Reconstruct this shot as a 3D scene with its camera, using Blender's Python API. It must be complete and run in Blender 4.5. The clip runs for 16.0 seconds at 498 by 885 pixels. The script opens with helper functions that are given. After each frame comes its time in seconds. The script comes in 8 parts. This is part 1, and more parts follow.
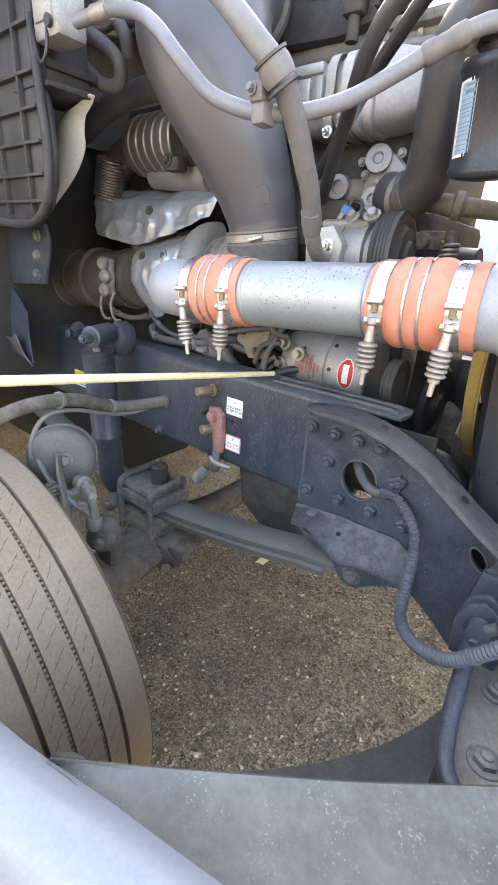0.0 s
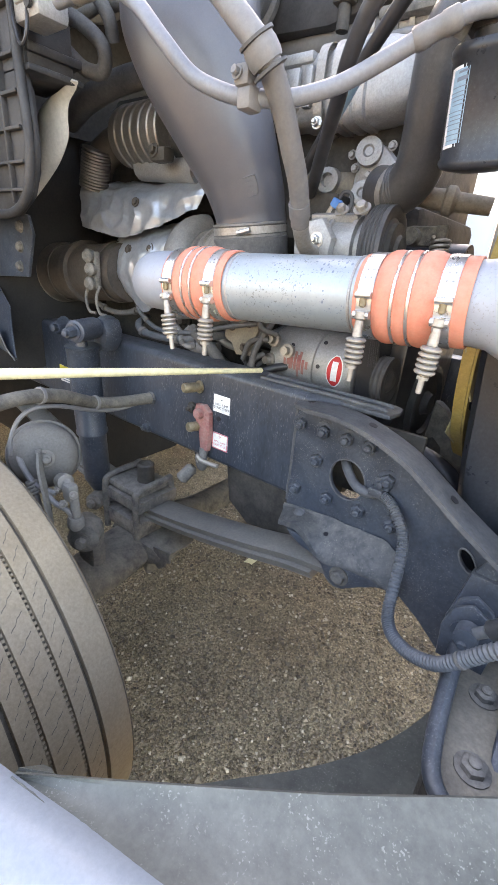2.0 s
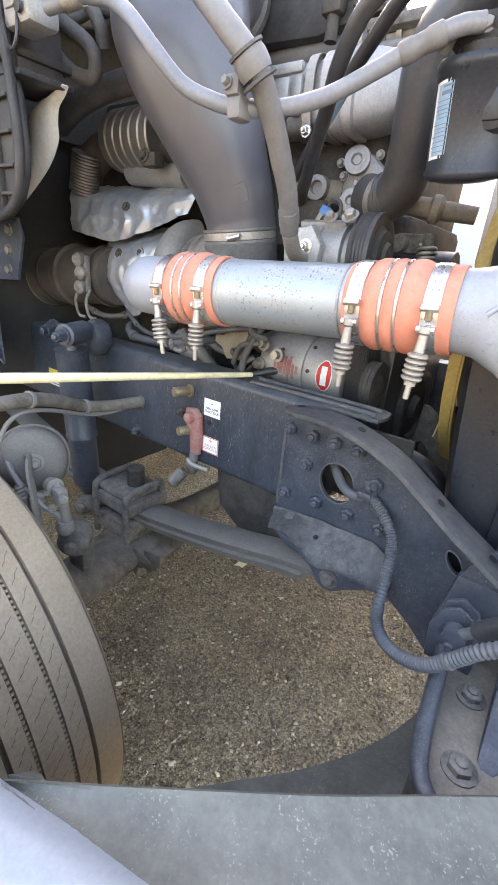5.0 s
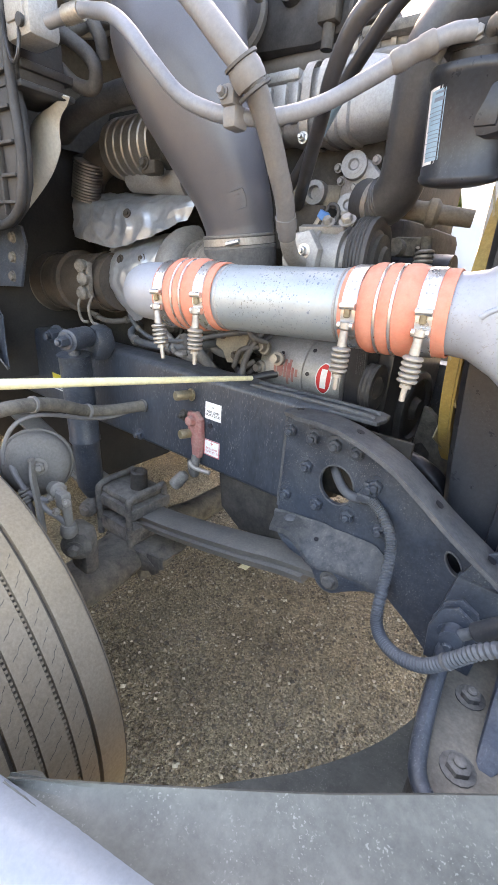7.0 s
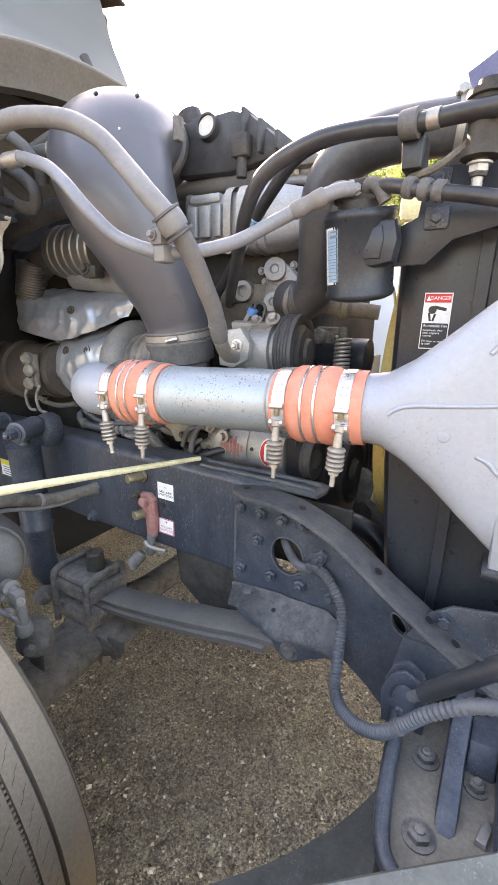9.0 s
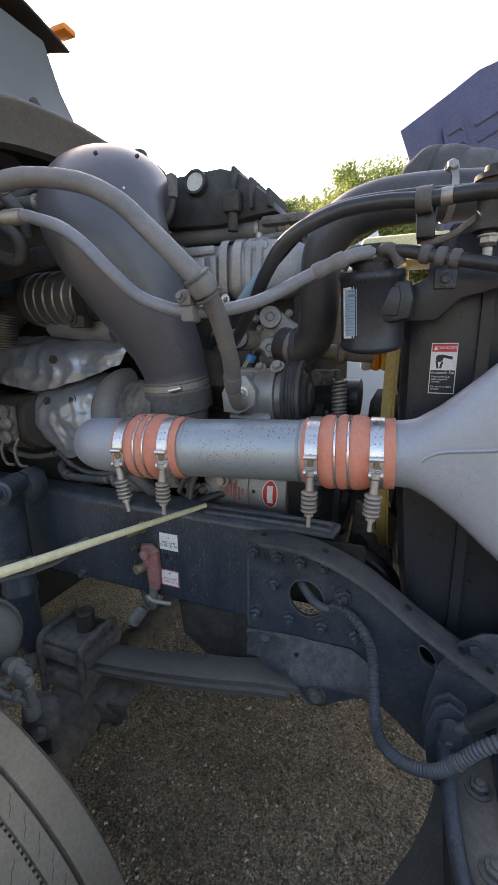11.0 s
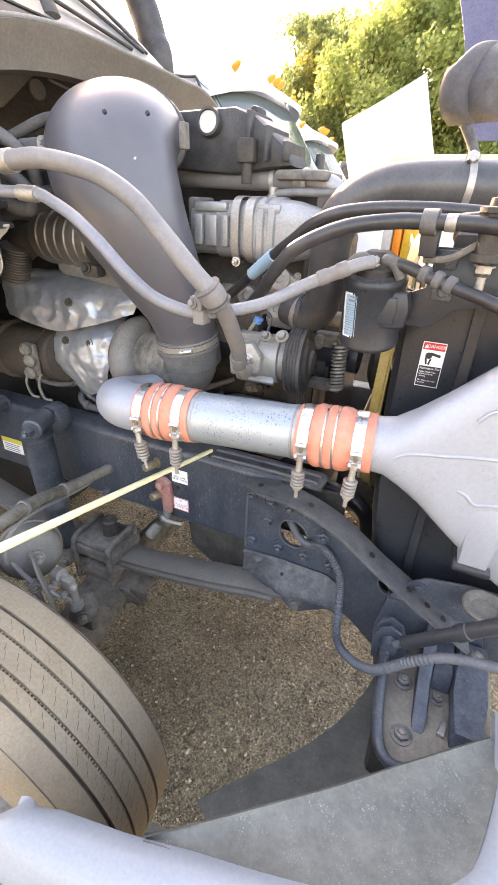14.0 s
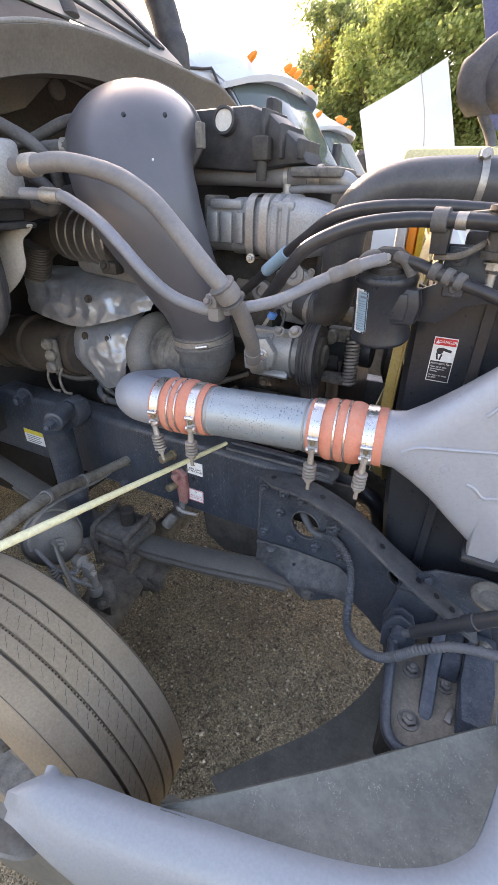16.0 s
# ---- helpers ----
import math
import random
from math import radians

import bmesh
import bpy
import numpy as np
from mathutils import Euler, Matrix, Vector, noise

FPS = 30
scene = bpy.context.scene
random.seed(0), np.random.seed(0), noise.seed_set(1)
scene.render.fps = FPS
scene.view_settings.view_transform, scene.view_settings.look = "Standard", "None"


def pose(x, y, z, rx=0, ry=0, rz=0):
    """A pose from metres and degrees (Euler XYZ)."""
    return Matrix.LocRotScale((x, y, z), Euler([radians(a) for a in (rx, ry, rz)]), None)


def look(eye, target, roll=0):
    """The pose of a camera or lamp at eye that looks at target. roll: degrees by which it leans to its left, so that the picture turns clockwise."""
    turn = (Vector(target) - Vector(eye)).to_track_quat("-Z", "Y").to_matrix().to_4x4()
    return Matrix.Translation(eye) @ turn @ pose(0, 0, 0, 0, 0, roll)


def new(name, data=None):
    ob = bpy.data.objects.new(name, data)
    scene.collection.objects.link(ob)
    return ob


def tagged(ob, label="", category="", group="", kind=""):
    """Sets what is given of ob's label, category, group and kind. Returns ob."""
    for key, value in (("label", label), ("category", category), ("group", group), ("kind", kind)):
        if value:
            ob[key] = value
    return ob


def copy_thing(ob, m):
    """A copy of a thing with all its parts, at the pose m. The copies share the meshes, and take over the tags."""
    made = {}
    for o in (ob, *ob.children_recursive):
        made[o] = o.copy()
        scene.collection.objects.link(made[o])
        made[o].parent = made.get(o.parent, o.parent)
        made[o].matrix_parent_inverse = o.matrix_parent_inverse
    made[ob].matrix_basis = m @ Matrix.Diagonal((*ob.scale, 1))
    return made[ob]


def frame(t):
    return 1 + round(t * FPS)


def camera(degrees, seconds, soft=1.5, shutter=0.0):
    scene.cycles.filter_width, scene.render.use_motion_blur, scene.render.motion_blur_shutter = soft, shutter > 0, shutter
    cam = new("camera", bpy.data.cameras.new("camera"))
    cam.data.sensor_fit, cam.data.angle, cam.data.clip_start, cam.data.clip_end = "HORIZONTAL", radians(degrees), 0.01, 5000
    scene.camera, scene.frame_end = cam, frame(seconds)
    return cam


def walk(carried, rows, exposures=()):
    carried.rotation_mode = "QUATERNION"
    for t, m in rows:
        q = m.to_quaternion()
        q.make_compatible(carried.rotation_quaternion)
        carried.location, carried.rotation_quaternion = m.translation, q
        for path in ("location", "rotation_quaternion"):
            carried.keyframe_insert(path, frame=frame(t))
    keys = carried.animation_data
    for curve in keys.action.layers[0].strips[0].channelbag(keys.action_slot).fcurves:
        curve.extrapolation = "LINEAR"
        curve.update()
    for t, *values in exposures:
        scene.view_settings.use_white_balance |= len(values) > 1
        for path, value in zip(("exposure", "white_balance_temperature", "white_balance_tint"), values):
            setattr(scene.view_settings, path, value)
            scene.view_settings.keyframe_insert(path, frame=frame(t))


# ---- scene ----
cam = camera(59.9, 16.0, 1.2)
PATH = [
    (0, (0.068, -0.034, 1.462), (-1.059, 1.416, 0.671), 3.9),
    (0.5, (0.067, -0.028, 1.457), (-1.059, 1.422, 0.665), 3.9),
    (1, (0.069, -0.023, 1.457), (-1.053, 1.431, 0.665), 3.9),
    (1.5, (0.064, -0.01, 1.453), (-1.048, 1.453, 0.662), 4.3),
    (2, (0.065, -0.009, 1.451), (-1.031, 1.464, 0.658), 4.7),
    (2.5, (0.062, -0.014, 1.455), (-1.024, 1.466, 0.663), 5.1),
    (3, (0.061, -0.012, 1.453), (-1.019, 1.474, 0.661), 5.3),
    (3.5, (0.064, -0.009, 1.452), (-1.005, 1.486, 0.665), 5.3),
    (4, (0.066, -0.011, 1.453), (-0.999, 1.49, 0.669), 5.3),
    (6.5, (0.076, -0.013, 1.461), (-1.001, 1.485, 0.69), 4.7),
    (7, (0.081, -0.013, 1.462), (-1.004, 1.48, 0.693), 4.5),
    (7.5, (0.082, -0.016, 1.469), (-1.009, 1.474, 0.702), 4.3),
    (8, (0.082, -0.02, 1.475), (-1.015, 1.471, 0.718), 4.2),
    (8.5, (0.109, -0.017, 1.508), (-1.001, 1.5, 0.824), 1.3),
    (8.7, (0.124, -0.022, 1.547), (-0.933, 1.558, 0.925), 1.2),
    (10.8, (-0.037, -0.095, 1.597), (-0.787, 1.706, 1.16), 2.0),
    (11, (-0.044, -0.105, 1.616), (-0.789, 1.697, 1.174), -0.2),
    (11.5, (-0.051, -0.082, 1.643), (-0.708, 1.749, 1.181), -3.7),
    (12, (-0.066, -0.082, 1.673), (-0.714, 1.743, 1.173), -2.5),
    (12.5, (-0.085, -0.075, 1.74), (-0.708, 1.72, 1.114), 0.6),
    (13, (-0.141, -0.063, 1.863), (-0.788, 1.655, 1.07), 4.2),
    (13.5, (-0.101, -0.093, 1.853), (-0.786, 1.525, 0.898), 3.3),
    (14, (-0.014, -0.147, 1.877), (-0.705, 1.459, 0.906), 2.3),
    (14.5, (0.004, -0.156, 1.916), (-0.703, 1.433, 0.928), 1.2),
    (15, (0.002, -0.166, 1.907), (-0.723, 1.408, 0.909), 1.0),
    (15.5, (0.007, -0.166, 1.901), (-0.728, 1.4, 0.897), 1.1),
    (16, (0.0, -0.17, 1.893), (-0.745, 1.393, 0.891), 1.5),
]
EXPOSURES = [(0.0, 3.44, 8050, 22), (7.0, 3.44, 8050, 22), (8.0, 3.24, 8350, 24), (8.7, 3.35, 8300, 24), (10.8, 1.80, 7300, 20), (12.5, 1.88, 7300, 20), (13.0, 2.42, 7300, 22), (13.5, 2.95, 7500, 23), (14.0, 3.42, 8700, 25), (14.5, 2.93, 8150, 24), (15.0, 2.63, 7750, 24), (16.0, 2.6, 7650, 24)]
walk(cam, [(t, look(eye, target, roll)) for t, eye, target, roll in PATH], EXPOSURES)
SKY, SUN = 0.15, 3.2

# ---- world and light ----
world = bpy.data.worlds.new("sky")
scene.world = world
world.use_nodes = True
wn, wl = world.node_tree.nodes, world.node_tree.links
sky = wn.new("ShaderNodeTexSky")
sky.sky_type, sky.sun_disc = "NISHITA", False
SUN_EL, SUN_AZ = radians(25), radians(50)      # azimuth from +y towards -x
sky.sun_elevation, sky.sun_rotation = SUN_EL, -SUN_AZ
sky.air_density, sky.dust_density, sky.ozone_density = 1.2, 3.0, 1.0
wn["Background"].inputs["Strength"].default_value = SKY
wl.new(sky.outputs["Color"], wn["Background"].inputs["Color"])
sun = new("sun", bpy.data.lights.new("sun", "SUN"))
sun.data.energy, sun.data.angle, sun.data.color = SUN, radians(0.6), (1.0, 0.88, 0.72)
to_sun = Vector((-math.sin(SUN_AZ) * math.cos(SUN_EL), math.cos(SUN_AZ) * math.cos(SUN_EL), math.sin(SUN_EL)))
sun.matrix_world = look(to_sun * 30, (0, 0, 0))

# ---- materials ----
# how gritty the fine tone of the cleaner surfaces is, and how strongly they shine (all others: 0.17 and 0.35)
CLEAN = {"brushed aluminium tube": (0.05, 0.5), "painted aluminium end tank": (0.05, 0.5), "orange silicone rubber": (0.08, 0.35), "bright clamp steel": (0.1, 0.5), "silver painted bumper skin": (0.08, 0.5), "white truck paint": (0.0, 0.5), "white sticker": (0.1, 0.4), "pale blue sticker": (0.1, 0.4), "gloss black canister paint": (0.2, 0.35), "black cable jacket": (0.1, 0.5), "black coolant hose": (0.15, 0.5), "cream fibreglass rod": (0.15, 0.5), "moulded intake rubber": (0.05, 0.6), "off-white plastic flap": (0.12, 0.5), "crumpled foil heat shield": (0.1, 0.5), "blue grey hood liner": (0.2, 0.3), "black chassis paint": (0.25, 0.5), "dusty black bracket paint": (0.25, 0.5), "dusty dark grey splash panel": (0.12, 0.4), "gravel lot": (0.45, 0.2), "dark cab paint": (0.2, 0.05), "dusty grey hose": (0.08, 0.4), "blue grey refrigerant hose": (0.1, 0.5), "dusty tyre rubber": (0.14, 0.15)}


def mat(name, a, b=None, rough=0.6, metal=0.0, coarse=6.0, fine=90.0, dust=0.25, dustcol=(0.30, 0.27, 0.23), bump=0.15, specks=0.0, streak=1.0, coat=0.0, deep=0.002):
    """Two tones at a coarse scale, dust in uneven patches, fine specks and fine relief."""
    m = bpy.data.materials.new(name)
    m.use_nodes = True
    n, l = m.node_tree.nodes, m.node_tree.links
    p = n["Principled BSDF"]
    tc = n.new("ShaderNodeTexCoord")
    mp = n.new("ShaderNodeMapping")
    mp.inputs["Scale"].default_value = (1, 1, streak)
    l.new(tc.outputs["Object"], mp.inputs["Vector"])

    def noi(scale, detail=4, rough_=0.6):
        t = n.new("ShaderNodeTexNoise")
        t.inputs["Scale"].default_value, t.inputs["Detail"].default_value, t.inputs["Roughness"].default_value = scale, detail, rough_
        l.new(mp.outputs["Vector"], t.inputs["Vector"])
        return t.outputs["Fac"]

    def ramp(src, lo, hi):
        r = n.new("ShaderNodeMapRange")
        r.inputs["From Min"].default_value, r.inputs["From Max"].default_value = lo, hi
        l.new(src, r.inputs["Value"])
        return r.outputs["Result"]

    def mix(fac, c1, c2):
        x = n.new("ShaderNodeMix")
        x.data_type = "RGBA"
        if isinstance(fac, float):
            x.inputs[0].default_value = fac
        else:
            l.new(fac, x.inputs[0])
        for s, c in ((x.inputs[6], c1), (x.inputs[7], c2)):
            if isinstance(c, tuple):
                s.default_value = (*c, 1)
            else:
                l.new(c, s)
        return x.outputs[2]

    def times(src, k):
        x = n.new("ShaderNodeMath")
        x.operation = "MULTIPLY"
        x.inputs[1].default_value = k
        l.new(src, x.inputs[0])
        return x.outputs[0]

    b = b or tuple(0.7 * v for v in a)
    col = mix(ramp(noi(coarse), 0.35, 0.65), a, b)
    if dust:
        col = mix(times(ramp(noi(coarse * 2.3, 8, 0.7), 0.35, 0.75), dust * 2), col, dustcol)
    if specks:
        mk = n.new("ShaderNodeMath")
        mk.operation = "MULTIPLY"
        l.new(ramp(noi(fine * 3.6, 2, 0.6), 0.60, 0.67), mk.inputs[0])
        l.new(ramp(noi(coarse * 3.1, 3, 0.6), 0.40, 0.62), mk.inputs[1])
        col = mix(times(mk.outputs[0], specks), col, dustcol)
    if name not in CLEAN or "paint" in name and "black" in name:
        # dust lying on what faces up
        geo = n.new("ShaderNodeNewGeometry")
        up = n.new("ShaderNodeSeparateXYZ")
        l.new(geo.outputs["Normal"], up.inputs[0])
        lie = n.new("ShaderNodeMath")
        lie.operation = "MULTIPLY"
        l.new(ramp(up.outputs["Z"], 0.35, 1.0), lie.inputs[0])
        l.new(ramp(noi(coarse * 3.7, 5, 0.65), 0.3, 0.65), lie.inputs[1])
        col = mix(times(lie.outputs[0], 0.4), col, dustcol)
    grit, spec = CLEAN.get(name, (0.17, 0.35))
    p.inputs["Specular IOR Level"].default_value = spec
    if grit:
        g = n.new("ShaderNodeMapRange")
        g.inputs["From Min"].default_value, g.inputs["From Max"].default_value = 0.32, 0.68
        g.inputs["To Min"].default_value, g.inputs["To Max"].default_value = 1 - grit, 1 + grit
        l.new(noi(max(60.0, fine * 1.3), 6, 0.7), g.inputs["Value"])
        gx = n.new("ShaderNodeMix")
        gx.data_type, gx.blend_type = "RGBA", "MULTIPLY"
        gx.inputs[0].default_value = 1.0
        l.new(col, gx.inputs[6])
        l.new(g.outputs["Result"], gx.inputs[7])
        col = gx.outputs[2]
    l.new(col, p.inputs["Base Color"])
    p.inputs["Metallic"].default_value = metal
    rr = n.new("ShaderNodeMapRange")
    rr.inputs["To Min"].default_value, rr.inputs["To Max"].default_value = max(0.03, rough - 0.12), min(1, rough + 0.15)
    l.new(noi(coarse * 5, 6), rr.inputs["Value"])
    l.new(rr.outputs["Result"], p.inputs["Roughness"])
    p.inputs["Coat Weight"].default_value = coat
    if bump:
        bp = n.new("ShaderNodeBump")
        bp.inputs["Strength"].default_value, bp.inputs["Distance"].default_value = bump, deep
        l.new(noi(fine, 6, 0.65), bp.inputs["Height"])
        l.new(bp.outputs["Normal"], p.inputs["Normal"])
    return m


def plain(name, a, rough=0.5, metal=0.0, trans=0.0, emit=None):
    m = bpy.data.materials.new(name)
    m.use_nodes = True
    p = m.node_tree.nodes["Principled BSDF"]
    p.inputs["Base Color"].default_value = (*a, 1)
    p.inputs["Roughness"].default_value, p.inputs["Metallic"].default_value = rough, metal
    p.inputs["Transmission Weight"].default_value = trans
    return m


DUST = (0.33, 0.30, 0.26)
